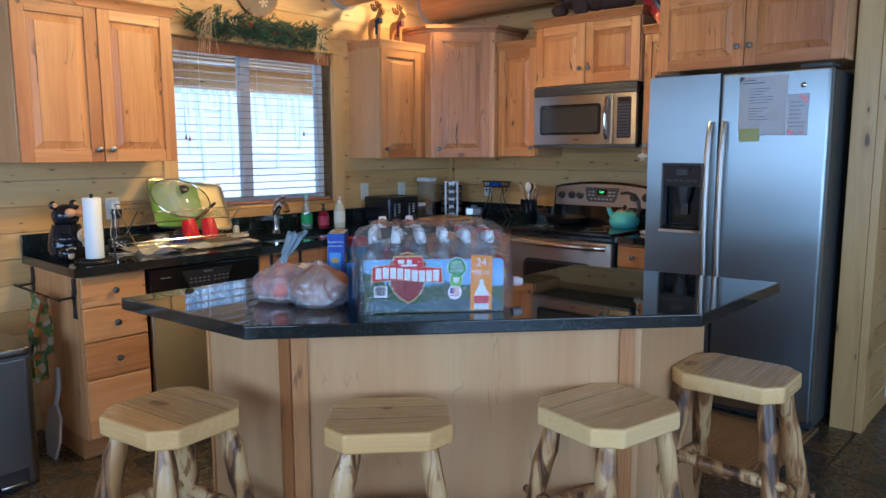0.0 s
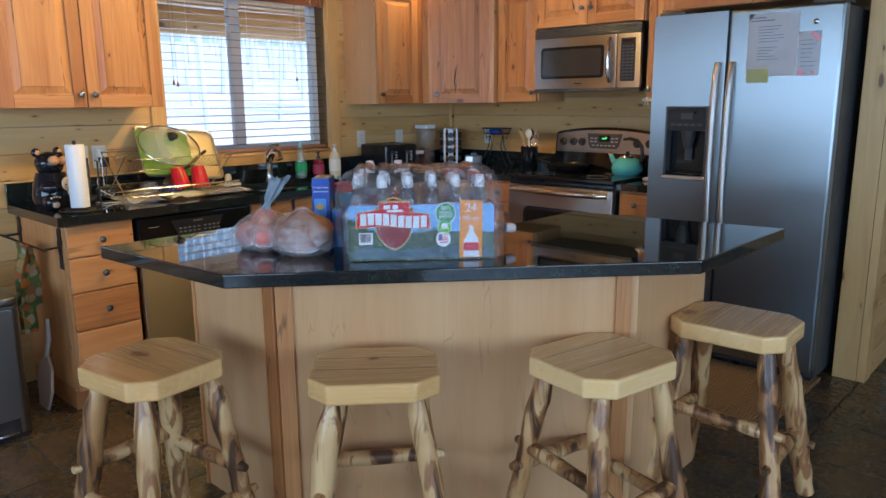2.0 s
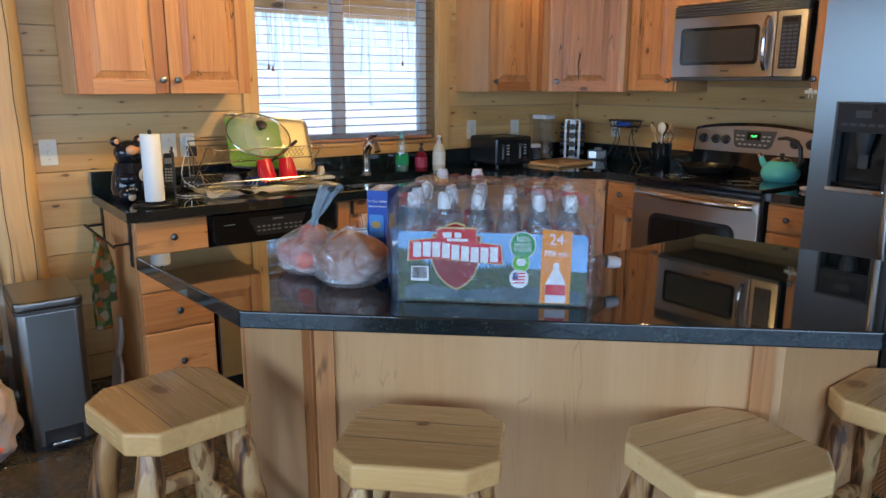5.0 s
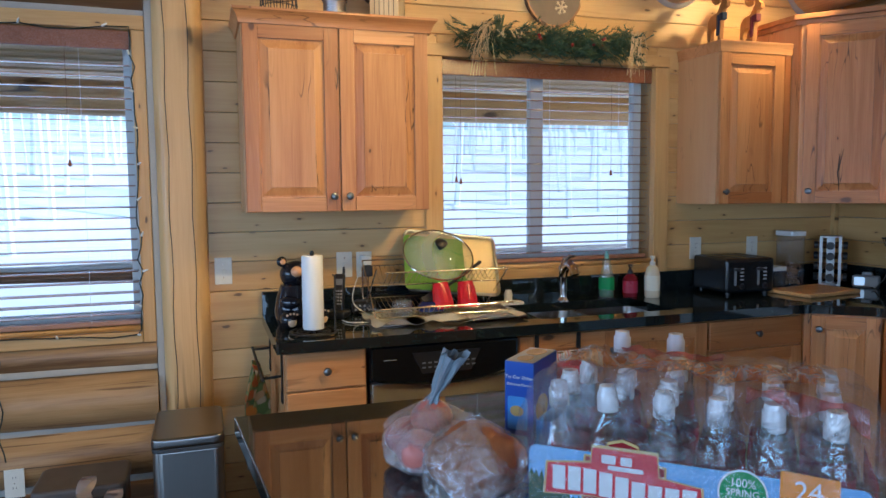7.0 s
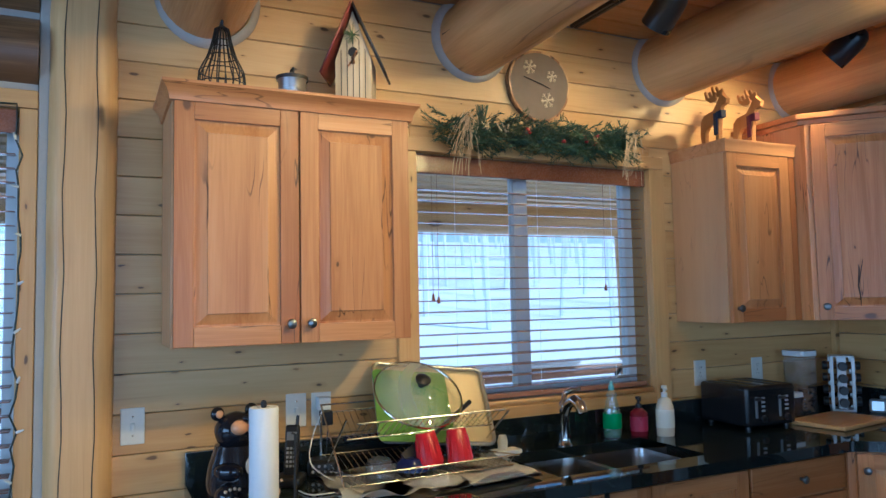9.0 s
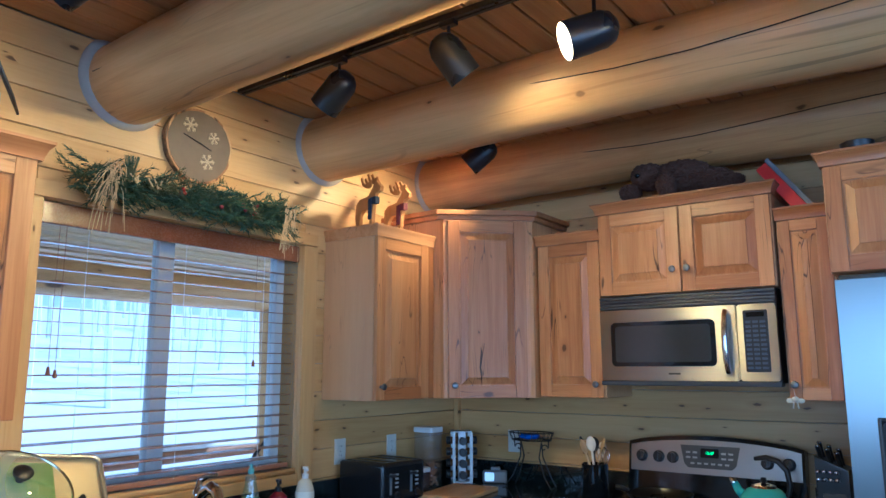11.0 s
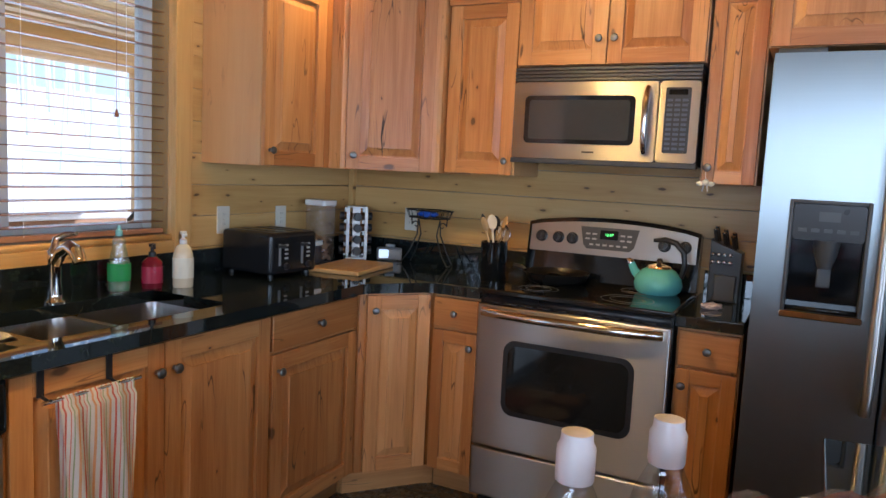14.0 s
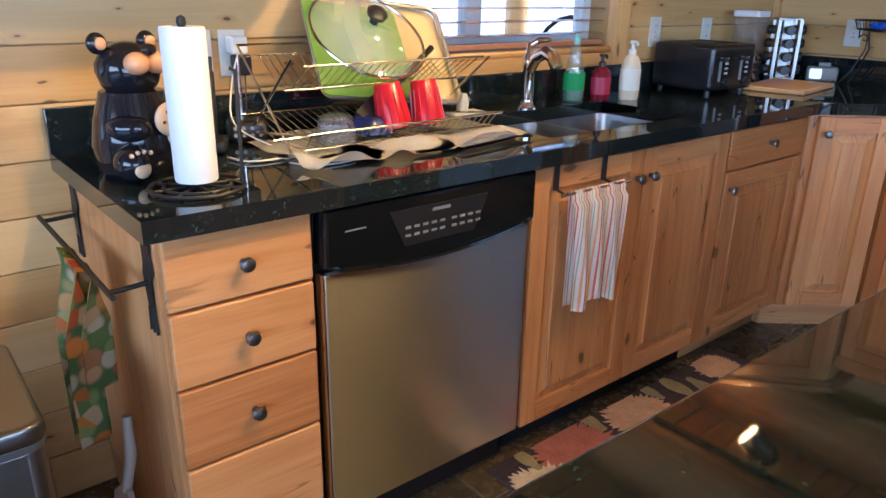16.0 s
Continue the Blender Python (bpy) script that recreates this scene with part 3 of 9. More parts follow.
wall_label = "wall cabinet in knotty alder with raised-panel door and pewter knob"
c = thing("wall_cabinet", pose(0, -3.306, 1.372, 0, 0, 90), "two-door knotty alder wall cabinet beside the sink window", "cabinet", "wall cabinets")
carcass(c, 0, 0, 0.755, 0.745, 0.33)
door(c, 0.004, 0.0, 0.377, 0.735, -0.33, "r", "low")
door(c, 0.379, 0.0, 0.751, 0.735, -0.33, "l", "low")
cap(c, 0, 0.755, 0.74, 0.33, 0.03, 0.045)

c = thing("wall_cabinet", pose(0, -1.087, 1.372, 0, 0, 90), "single-door knotty alder wall cabinet with a pale side panel", "cabinet", "wall cabinets")
carcass(c, 0, 0, 0.425, 0.745, 0.33, alder_flat)
door(c, 0.004, 0.0, 0.385, 0.735, -0.33, "l", "low")
f = bm_new()
box(f, (0.387, -0.328, 0.001), (0.424, -0.312, 0.744))
part("filler", f, alder_z, c)
cap(c, 0, 0.425, 0.745, 0.33, 0.012, 0.042, True, False)

# diagonal corner wall cabinet
DX = math.hypot(0.335, 0.315)
DA = math.degrees(math.atan2(0.315, 0.335))
c = thing("corner_wall_cabinet", pose(0.38, -0.675, 1.372, 0, 0, DA), "taller diagonal corner wall cabinet in knotty alder", "cabinet", "wall cabinets")
inv = pose(0.38, -0.675, 0, 0, 0, DA).inverted()


def to_local(pts):
    return [tuple((inv @ Vector((x, y, 0)))[:2]) for x, y in pts]


b = bm_new()
prism(b, to_local([(0.005, -0.005), (0.005, -0.658), (0.365, -0.658), (0.388, -0.662), (0.70, -0.367), (0.712, -0.35), (0.712, -0.005)]), 0.0, 0.885, 0.002)
part("body", b, alder_z, c)
corner_door = door(c, 0.035, 0.0, DX - 0.035, 0.865, -0.012, "l", "low")
b = bm_new()
tube(b, [(0.197, -0.0118, 0.062), (0.196, -0.0118, 0.1), (0.19, -0.0118, 0.15), (0.2, -0.0118, 0.2), (0.212, -0.0118, 0.262)], [0.0012, 0.0028, 0.004, 0.003, 0.0012], 8)
tube(b, [(0.19, -0.0118, 0.15), (0.192, -0.0118, 0.185), (0.196, -0.0118, 0.222), (0.193, -0.0118, 0.24)], [0.003, 0.0026, 0.003, 0.001], 8)
part("bark_pocket", b, plain("dark_bark_pocket", (0.035, 0.016, 0.008), 0.6), corner_door, "long dark forked bark pocket in the wood")
b = bm_new()
prism(b, to_local([(0.0, -0.004), (0.004, -0.675), (0.37, -0.682), (0.735, -0.36), (0.735, -0.004)]), 0.87, 0.892, 0.004)
prism(b, to_local([(0.0, -0.003), (0.003, -0.69), (0.375, -0.698), (0.752, -0.365), (0.752, -0.003)]), 0.8925, 0.918, 0.005)
part("crown_moulding", b, alder_x, c)

for (x0, x1, z0, z1, dep, doors, lab) in (
        (0.722, 1.062, 1.378, 2.125, 0.33, "r", "narrow knotty alder wall cabinet beside the microwave"),
        (1.065, 1.83, 1.84, 2.235, 0.36, "2", "short two-door knotty alder cabinet above the microwave"),
        (1.834, 2.04, 1.385, 2.12, 0.33, "l", "very narrow knotty alder wall cabinet beside the refrigerator"),
        (2.056, 3.0, 1.847, 2.25, 0.60, "2", "wide two-door knotty alder cabinet above the refrigerator")):
    c = thing("wall_cabinet", pose(x0, 0, z0), lab, "cabinet", "wall cabinets")
    w, h = x1 - x0, z1 - z0
    carcass(c, 0, 0, w, h, dep)
    if doors == "2":
        door(c, 0.004, 0.0, w / 2 - 0.001, h - 0.012, -dep, "r", "low", 0.1)
        door(c, w / 2 + 0.001, 0.0, w - 0.004, h - 0.012, -dep, "l", "low", 0.1)
    else:
        door(c, 0.006, 0.0, w - 0.006, h - 0.012, -dep, doors, "low")
    cap(c, 0, w, h, dep, 0.025, 0.04, doors == "2", x1 < 2.9 and doors == "2")

# base cabinets on the west run; local x runs north along the wall
BZ, TK = 0.872, 0.105


def base(name, m, w, depth, label, lab_group="base cabinets"):
    c = thing(name, m, label, "cabinet", lab_group)
    b = bm_new()
    box(b, (0.0005, -depth + 0.02, TK), (w - 0.0005, -0.004, 0.68 if "sink" in label else BZ), 0.002)
    if "sink" in label:
        box(b, (0.0005, -depth + 0.02, 0.6805), (w - 0.0005, -depth + 0.04, BZ))
    part("body", b, alder_z, c)
    t = bm_new()
    box(t, (0.001, -depth + 0.08, 0.0), (w - 0.001, -0.01, TK - 0.0005))
    part("toe_kick", t, black_plastic if "sink" in label else alder_x, c)
    return c


c = base("drawer_cabinet", pose(0, -3.205, 0, 0, 0, 90), 0.308, 0.625, "four-drawer alder base cabinet at the end of the counter")
for z0, z1 in ((0.725, 0.866), (0.566, 0.721), (0.39, 0.562), (0.11, 0.386)):
    drawer(c, 0.006, z0, 0.302, z1, -0.625)
c = base("sink_cabinet", pose(0, -2.278, 0, 0, 0, 90), 0.915, 0.625, "two-door alder sink base cabinet with black toe kick")
door(c, 0.004, 0.11, 0.457, 0.862, -0.625, "r", None, 0.78)
door(c, 0.459, 0.11, 0.911, 0.862, -0.625, "l", None, 0.78)
c = base("base_cabinet", pose(0, -1.361, 0, 0, 0, 90), 0.53, 0.625, "alder base cabinet with one drawer above a door")
drawer(c, 0.006, 0.73, 0.524, 0.862, -0.625)
door(c, 0.006, 0.11, 0.524, 0.722, -0.625, "l")
# diagonal corner base
bx = math.hypot(0.195, 0.235)
ba = math.degrees(math.atan2(0.235, 0.195))
c = thing("corner_base_cabinet", pose(0.65, -0.828, 0, 0, 0, ba), "diagonal corner base cabinet with a full-height alder door", "cabinet", "base cabinets")
inv = pose(0.65, -0.828, 0, 0, 0, ba).inverted()
b = bm_new()
prism(b, to_local([(0.01, -0.006), (0.01, -0.829), (0.63, -0.829), (0.826, -0.594), (0.843, -0.574), (0.843, -0.006)]), TK, BZ, 0.0015)
part("body", b, alder_z, c)
b = bm_new()
prism(b, to_local([(0.012, -0.01), (0.012, -0.826), (0.57, -0.826), (0.80, -0.55), (0.84, -0.52), (0.84, -0.01)]), 0.0, TK - 0.0005)
part("toe_kick", b, alder_x, c)
door(c, 0.012, 0.11, bx - 0.012, 0.866, -0.006, "l")
c = base("base_cabinet", pose(0.847, 0, 0), 0.218, 0.605, "narrow alder base cabinet with drawer and door beside the range")
drawer(c, 0.006, 0.73, 0.212, 0.862, -0.605)
door(c, 0.006, 0.11, 0.212, 0.722, -0.605, "r")
c = base("base_cabinet", pose(1.842, 0, 0), 0.222, 0.605, "narrow alder base cabinet with drawer and door beside the refrigerator")
drawer(c, 0.006, 0.73, 0.216, 0.862, -0.605)
door(c, 0.006, 0.11, 0.216, 0.722, -0.605, "l")

# worktops
ct = bm_new()
HX0, HX1, HY0, HY1 = 0.175, 0.545, -2.135, -1.475
for k, poly in enumerate((
        [(0.001, -3.232), (0.652, -3.232), (0.652, HY0), (0.001, HY0)],
        [(0.001, HY0), (HX0, HY0), (HX0, HY1), (0.001, HY1)],
        [(HX1, HY0), (0.652, HY0), (0.652, HY1), (HX1, HY1)],
        [(0.001, HY1), (0.652, HY1), (0.652, -0.86), (0.662, -0.82), (0.82, -0.63), (0.86, -0.615), (1.066, -0.615), (1.066, -0.001), (0.001, -0.001)])):
    lo = [ct.verts.new((x, y, 0.873)) for x, y in poly]
    hi = [ct.verts.new((x, y, 0.914)) for x, y in poly]
    n = len(poly)
    ct.faces.new(lo)
    ct.faces.new(hi)
    for i in range(n):
        ct.faces.new((lo[i], lo[(i + 1) % n], hi[(i + 1) % n], hi[i]))
bmesh.ops.remove_doubles(ct, verts=ct.verts[:], dist=0.0005)
wt = thing("worktop", pose(0, 0, 0), "polished black granite worktop round the kitchen corner", "worktop")
part("slab", ct, stone, wt)
for a, b_ in (((0.0015, -3.232, 0.9145), (0.021, -0.0225, 1.016)), ((0.0015, -0.022, 0.9145), (1.066, -0.0015, 1.016))):
    b = bm_new()
    box(b, a, b_, 0.002)
    part("backsplash", b, stone, wt, "low black granite upstand")
wt2 = thing("worktop", pose(0, 0, 0), "small black granite worktop between range and refrigerator", "worktop")
b = bm_new()
box(b, (1.837, -0.62, 0.873), (2.066, -0.0015, 0.914), 0.003)
part("slab", b, stone, wt2)
b = bm_new()
box(b, (1.85, -0.022, 0.9145), (2.066, -0.0018, 1.016), 0.002)
part("backsplash", b, stone, wt2)

# island
ISL = [(1.525, -3.41), (2.186, -3.356), (3.088, -2.356), (3.092, -1.66), (2.292, -1.79), (2.288, -2.565), (1.535, -2.57)]
isl = thing("kitchen_island", pose(0, 0, 0), "angled kitchen island with alder panels", "island")
body = [(1.60, -3.13), (2.09, -3.13), (2.86, -2.29), (2.86, -1.77), (2.33, -1.83), (2.33, -2.605), (1.60, -2.61)]
b = bm_new()
prism(b, body, 0.0, 0.892, 0.0)
part("body", b, alder_flat, isl, "plain pale alder ply panels")
d = Vector((2.86 - 2.09, -2.29 + 3.13, 0)).normalized()
an = math.degrees(math.atan2(d.y, d.x))
for px, py, w, t in ((2.09, -3.13, 0.05, 0.012), (2.81, -2.345, 0.05, 0.01)):
    b = bm_new()
    box(b, (0.0, -t, 0.0), (w, 0.0, 0.892), 0.002)
    part("corner_trim", b, alder_z, isl, m=pose(px, py, 0, 0, 0, an))
b = bm_new()
box(b, (2.035, -3.142, 0), (2.088, -3.1305, 0.892), 0.002)
part("corner_trim", b, alder_z, isl)
b = bm_new()
box(b, (1.588, -3.14, 0), (1.6, -3.08, 0.892), 0.002)
part("corner_trim", b, alder_z, isl)
b = bm_new()
prism(b, ISL, 0.0, 0.04, 0.004, 3)
tagged(part("island_worktop", b, stone, m=pose(0, 0, 0.894)), "polished black granite slab with green flecks on the island", "worktop")

# ---- appliances and fixtures ----


def text_mesh(body, size, material, parent, m, name="lettering", depth=0.0004):
    cu = bpy.data.curves.new(name, "FONT")
    cu.body, cu.size, cu.extrude = body, size, depth
    cu.align_x, cu.align_y = "CENTER", "CENTER"
    tmp = bpy.data.objects.new(name, cu)
    me = bpy.data.meshes.new_from_object(tmp)
    bpy.data.objects.remove(tmp)
    bpy.data.curves.remove(cu)
    me.materials.clear()
    me.materials.append(material)
    ob = new(name, me)
    ob.parent = parent
    ob.matrix_basis = m
    return ob


def face_m(x, y, z):
    """Flat things drawn in x, y turned to stand upright and face -y."""
    return pose(x, y, z, 90, 0, 0)


def flat(bm, pts, t=0.0006):
    """A thin plate in the x, y plane."""
    return prism(bm, pts, 0.0, t)


def disc(r, n=28, cx=0.0, cy=0.0, sy=1.0):
    return [(cx + r * math.cos(2 * math.pi * k / n), cy + sy * r * math.sin(2 * math.pi * k / n)) for k in range(n)]


def rounded(x0, z0, x1, z1, r, n=6, bulge=0.0):
    pts = []
    for cx, cz, a in ((x1 - r, z1 - r, 0), (x0 + r, z1 - r, 90), (x0 + r, z0 + r, 180), (x1 - r, z0 + r, 270)):
        for k in range(n + 1):
            t = radians(a + 90 * k / n)
            pts.append((cx + r * math.cos(t), cz + r * math.sin(t)))
    return pts


def upright(bm, pts, y0, y1, bevel=0.0):
    """A prism whose outline lies in x, z and which runs from y0 to y1."""
    n0 = len(bm.verts)
    prism(bm, [(x, z) for x, z in pts], 0.0, 1.0, 0.0)
    bm.verts.ensure_lookup_table()
    for v in bm.verts[n0:]:
        x, z, t = v.co
        v.co = Vector((x, y1 + (y0 - y1) * t, z))
    if bevel:
        es = set()
        for v in bm.verts[n0:]:
            es.update(e for e in v.link_edges if abs(e.verts[0].co.y - e.verts[1].co.y) < 1e-6)
        bmesh.ops.bevel(bm, geom=list(es), offset=bevel, segments=2, affect="EDGES", profile=0.6)
    return bm


def glow(name, c, strength):
    n = Nodes(name)
    n.colour(c)
    n.p.inputs["Emission Color"].default_value = (*c, 1)
    n.p.inputs["Emission Strength"].default_value = strength
    return n.mat


green_led = glow("green_digits", (0.15, 1.0, 0.2), 1.6)
bulb_glow = glow("lit_bulb", (1.0, 0.72, 0.38), 30.0)
legend = plain("grey_legend", (0.36, 0.37, 0.38), 0.5)
oven_glass = plain("oven_glass", (0.008, 0.009, 0.01), 0.05, 0.0)
micro_glass = plain("microwave_window", (0.035, 0.035, 0.035), 0.12, 0.0)

# refrigerator
fr = thing("refrigerator", pose(2.083, 0, 0), "side-by-side stainless steel refrigerator with water dispenser", "refrigerator")
FW, FH, FY = 0.90, 1.805, -0.73
b = bm_new()
box(b, (0.004, -0.655, 0.03), (FW - 0.004, -0.04, 1.795), 0.006)
part("body", b, dark_grey, fr, "charcoal painted cabinet")
SP = 0.387


def door_slab(x0, x1, z0, z1):
    bm = bm_new()
    box(bm, (x0, FY, z0), (x1, -0.662, z1), 0.014, 4)
    return bm


dl = bm_new()
dx0, dx1, dz0, dz1 = 0.088, 0.316, 0.985, 1.352
ring = []
for x0, z0, x1, z1 in ((0.002, 0.075, SP - 0.004, FH), (dx0, dz0, dx1, dz1)):
    ring.append([[dl.verts.new((x, y, z)) for x, z in ((x0, z0), (x1, z0), (x1, z1), (x0, z1))] for y in (FY, -0.662)])
for k in range(4):
    q = (k + 1) % 4
    outer, inner = ring
    dl.faces.new((outer[0][k], outer[0][q], inner[0][q], inner[0][k]))
    dl.faces.new((outer[1][q], outer[1][k], inner[1][k], inner[1][q]))
    dl.faces.new((outer[0][q], outer[0][k], outer[1][k], outer[1][q]))
    dl.faces.new((inner[0][k], inner[0][q], inner[1][q], inner[1][k]))
bmesh.ops.recalc_face_normals(dl, faces=dl.faces[:])
left_door = part("freezer_door", dl, fridge_steel, fr)
right_door = part("fresh_food_door", door_slab(SP + 0.004, FW - 0.002, 0.075, FH), fridge_steel, fr)
for ob_, x in ((left_door, SP - 0.035), (right_door, SP + 0.036)):
    h = bm_new()
    pts = []
    for k in range(15):
        t = k / 14
        z = 0.70 + t * 0.86
        pts.append((x, FY - 0.012 - 0.042 * math.sin(math.pi * t) ** 0.35, z))
    tube(h, pts, 0.0125, 12)
    for v in h.verts:
        v.co.x = x + (v.co.x - x) * 1.25
    part("handle", h, stainless, ob_, "long bowed steel bar handle")
dp = bm_new()
for a, b_ in (((dx0, dz0), (dx0 + 0.012, dz1)), ((dx1 - 0.012, dz0), (dx1, dz1)), ((dx0 + 0.012, dz1 - 0.012), (dx1 - 0.012, dz1)), ((dx0 + 0.012, dz0), (dx1 - 0.012, dz0 + 0.014))):
    box(dp, (a[0], FY - 0.006, a[1]), (b_[0], FY + 0.05, b_[1]), 0.004)
disp = part("dispenser_frame", dp, dark_grey, left_door, "charcoal surround")
lip = bm_new()
prism(lip, rounded(dx0 - 0.004, 0.0, dx1 + 0.004, 0.022, 0.009, 5), 0.0, 0.012, 0.003)
for v in lip.verts:
    v.co = Vector((v.co.x, FY - 0.0065 - v.co.z, dz0 - 0.008 + v.co.y))
part("drip_lip", lip, chrome, left_door, "bright steel lip under the dispenser")
b = bm_new()
box(b, (dx0 + 0.012, -0.668, dz0 + 0.014), (dx1 - 0.012, -0.664, dz1 - 0.012))
box(b, (dx0 + 0.012, FY + 0.004, dz0 + 0.014), (dx1 - 0.012, -0.668, dz0 + 0.03))
part("dispenser_recess", b, black_gloss, left_door)
b = bm_new()
upright(b, rounded(dx0 + 0.013, dz1 - 0.125, dx1 - 0.013, dz1 - 0.013, 0.012), FY - 0.004, FY + 0.03, 0.003)
panel = part("dispenser_panel", b, black_plastic, left_door)
b = bm_new()
for i in range(5):
    box(b, (dx0 + 0.03 + i * 0.036, FY - 0.006, dz1 - 0.10), (dx0 + 0.054 + i * 0.036, FY - 0.004, dz1 - 0.088))
box(b, (dx0 + 0.085, FY - 0.006, dz1 - 0.065), (dx0 + 0.145, FY - 0.004, dz1 - 0.035))
part("dispenser_buttons", b, dark_grey, left_door)
b = bm_new()
lathe(b, [(0.0, 0.0), (0.02, 0.0), (0.032, 0.04), (0.04, 0.09), (0.0, 0.09)], ((dx0 + dx1) / 2, FY + 0.035, dz1 - 0.215), 20)
box(b, ((dx0 + dx1) / 2 - 0.02, FY + 0.04, dz0 + 0.09), ((dx0 + dx1) / 2 + 0.02, FY + 0.05, dz1 - 0.2), 0.004)
part("dispenser_spout", b, dark_grey, left_door)
b = bm_new()
box(b, (0.02, -0.64, 0.0), (FW - 0.02, -0.60, 0.07), 0.004)
for i in range(7):
    box(b, (0.05, -0.648, 0.012 + i * 0.008), (FW - 0.1, -0.64, 0.015 + i * 0.008))
part("base_grille", b, black_plastic, fr)
for x in (0.06, 0.80):
    b = bm_new()
    box(b, (x - 0.05, -0.70, FH + 0.0005), (x + 0.09, -0.56, FH + 0.02), 0.006)
    part("hinge_cover", b, dark_grey, fr)
b = bm_new()
lathe(b, [(0.0, 0.0), (0.022, 0.0), (0.022, 0.018), (0.0, 0.018)], (0.83, -0.668, 0.022), 18, pose(0, 0, 0, 90, 0, 0))
part("roller", b, grey_plastic, fr)

# papers and magnets held to the refrigerator
FF = -0.7312


def note(x0, z0, x1, z1, mat_, label, lift=0.0):
    t = thing("paper_note", pose(x0, FF - lift, z0), label, "note", "notes on the refrigerator")
    bm = bm_new()
    w, h = x1 - x0, z1 - z0
    N = 8
    vs = [[bm.verts.new((w * i / N, -0.0006 - 0.004 * math.sin(math.pi * i / N) * (1 - j / N) * 0.5, h * j / N)) for i in range(N + 1)] for j in range(N + 1)]
    for j in range(N):
        for i in range(N):
            bm.faces.new((vs[j][i], vs[j][i + 1], vs[j + 1][i + 1], vs[j + 1][i]))
    bmesh.ops.solidify(bm, geom=bm.faces[:], thickness=0.0004)
    part("sheet", bm, mat_, t)
    return t, w, h


rn = random.Random(21)
ink = plain("pale_ink", (0.22, 0.24, 0.36), 0.7)
pink = plain("pink_flower_ink", (0.8, 0.35, 0.4), 0.7)
t, w, h = note(2.566, 1.49, 2.793, 1.778, paper, "white page of handwritten notes held on the refrigerator door")
b = bm_new()
for i in range(15):
    z = h - 0.022 - i * 0.0135
    if i in (2, 9):
        continue
    x = 0.015 if i < 2 else 0.05
    e = x + rn.uniform(0.05, 0.13)
    box(b, (x, -0.0062, z), (e, -0.0046, z + (0.004 if i < 2 else 0.0022)))
tagged(part("writing", b, ink, t, "lines of handwriting"), "lines of handwriting", kind="stuff")
t, w, h = note(2.797, 1.488, 2.892, 1.684, paper, "small flowered note sheet on the refrigerator door", 0.002)
b = bm_new()
for i in range(7):
    z = h - 0.04 - i * 0.019
    box(b, (0.012, -0.0062, z), (0.012 + rn.uniform(0.045, 0.07), -0.0046, z + 0.0025))
tagged(part("writing", b, ink, t), kind="stuff")
b = bm_new()
for x, z, r in ((0.075, 0.175, 0.012), (0.085, 0.158, 0.009), (0.06, 0.186, 0.008), (0.014, 0.018, 0.012), (0.03, 0.01, 0.009), (0.07, 0.014, 0.008)):
    n0 = len(b.verts)
    flat(b, disc(r, 10, x, z), 0.001)
    b.verts.ensure_lookup_table()
    for v in b.verts[n0:]:
        v.co = Vector((v.co.x, -0.0045 - v.co.z, v.co.y))
tagged(part("printed_flowers", b, pink, t), kind="stuff")
note(2.576, 1.461, 2.674, 1.525, plain("yellow_green_note", (0.62, 0.66, 0.3), 0.7, 0.03, 30.0, 0.04), "yellow-green sticky note under the white page", 0.007)
b = bm_new()
lathe(b, [(0.0, 0.0), (0.013, 0.0), (0.013, 0.006), (0.008, 0.01), (0.0, 0.011)], (0, 0, 0), 18, pose(0, 0, 0, 90, 0, 0))
tagged(part("magnet", b, chrome, m=pose(2.864, FF - 0.0005, 1.724)), "round silver magnet on the refrigerator door", "magnet")

# range
rg = thing("kitchen_range", pose(1.075, 0, 0), "stainless steel electric range with black glass cooktop", "range")
RW = 0.76
b = bm_new()
box(b, (0.002, -0.62, 0.06), (RW - 0.002, -0.03, 0.905), 0.003)
part("body", b, black_plastic, rg)
b = bm_new()
box(b, (0, -0.655, 0.9055), (RW, -0.105, 0.928), 0.006, 3)
ckt = part("cooktop", b, black_gloss, rg, "black ceramic glass cooktop")
b = bm_new()
for x, y, r in ((0.2, -0.25, 0.10), (0.2, -0.50, 0.08), (0.56, -0.25, 0.08), (0.56, -0.50, 0.10)):
    for q in (r, r * 0.65):
        tube(b, [(x + q * math.cos(2 * math.pi * k / 40), y + q * math.sin(2 * math.pi * k / 40), 0.9279) for k in range(40)], 0.0008, 4, True)
part("burner_rings", b, grey_plastic, ckt)
# backguard with an arched black top
pts = [(0, 0.928)] + [(RW, 0.928)] + [(RW - RW * k / 16, 1.175 + 0.038 * math.sin(math.pi * k / 16) ** 0.7) for k in range(17)]
b = bm_new()
upright(b, pts, -0.105, -0.03)
bg = part("backguard", b, black_gloss, rg, m=pose(0, -0.13, 0.93, -9, 0, 0) @ pose(0, 0.1, -0.93))
pts = [(0.012, 1.045), (RW - 0.012, 1.045)] + [(RW - 0.012 - (RW - 0.024) * k / 16, 1.16 + 0.034 * math.sin(math.pi * k / 16) ** 0.7) for k in range(17)]
b = bm_new()
upright(b, pts, -0.1098, -0.1052)
part("control_panel", b, panel_steel, bg, "brushed steel control panel")
b = bm_new()
pts = [(0.262, 1.09), (0.28, 1.072), (0.47, 1.072), (0.488, 1.09), (0.505, 1.17), (0.245, 1.17)]
upright(b, pts, -0.1115, -0.1087, 0.001)
part("clock_panel", b, dark_grey, bg)
b = bm_new()
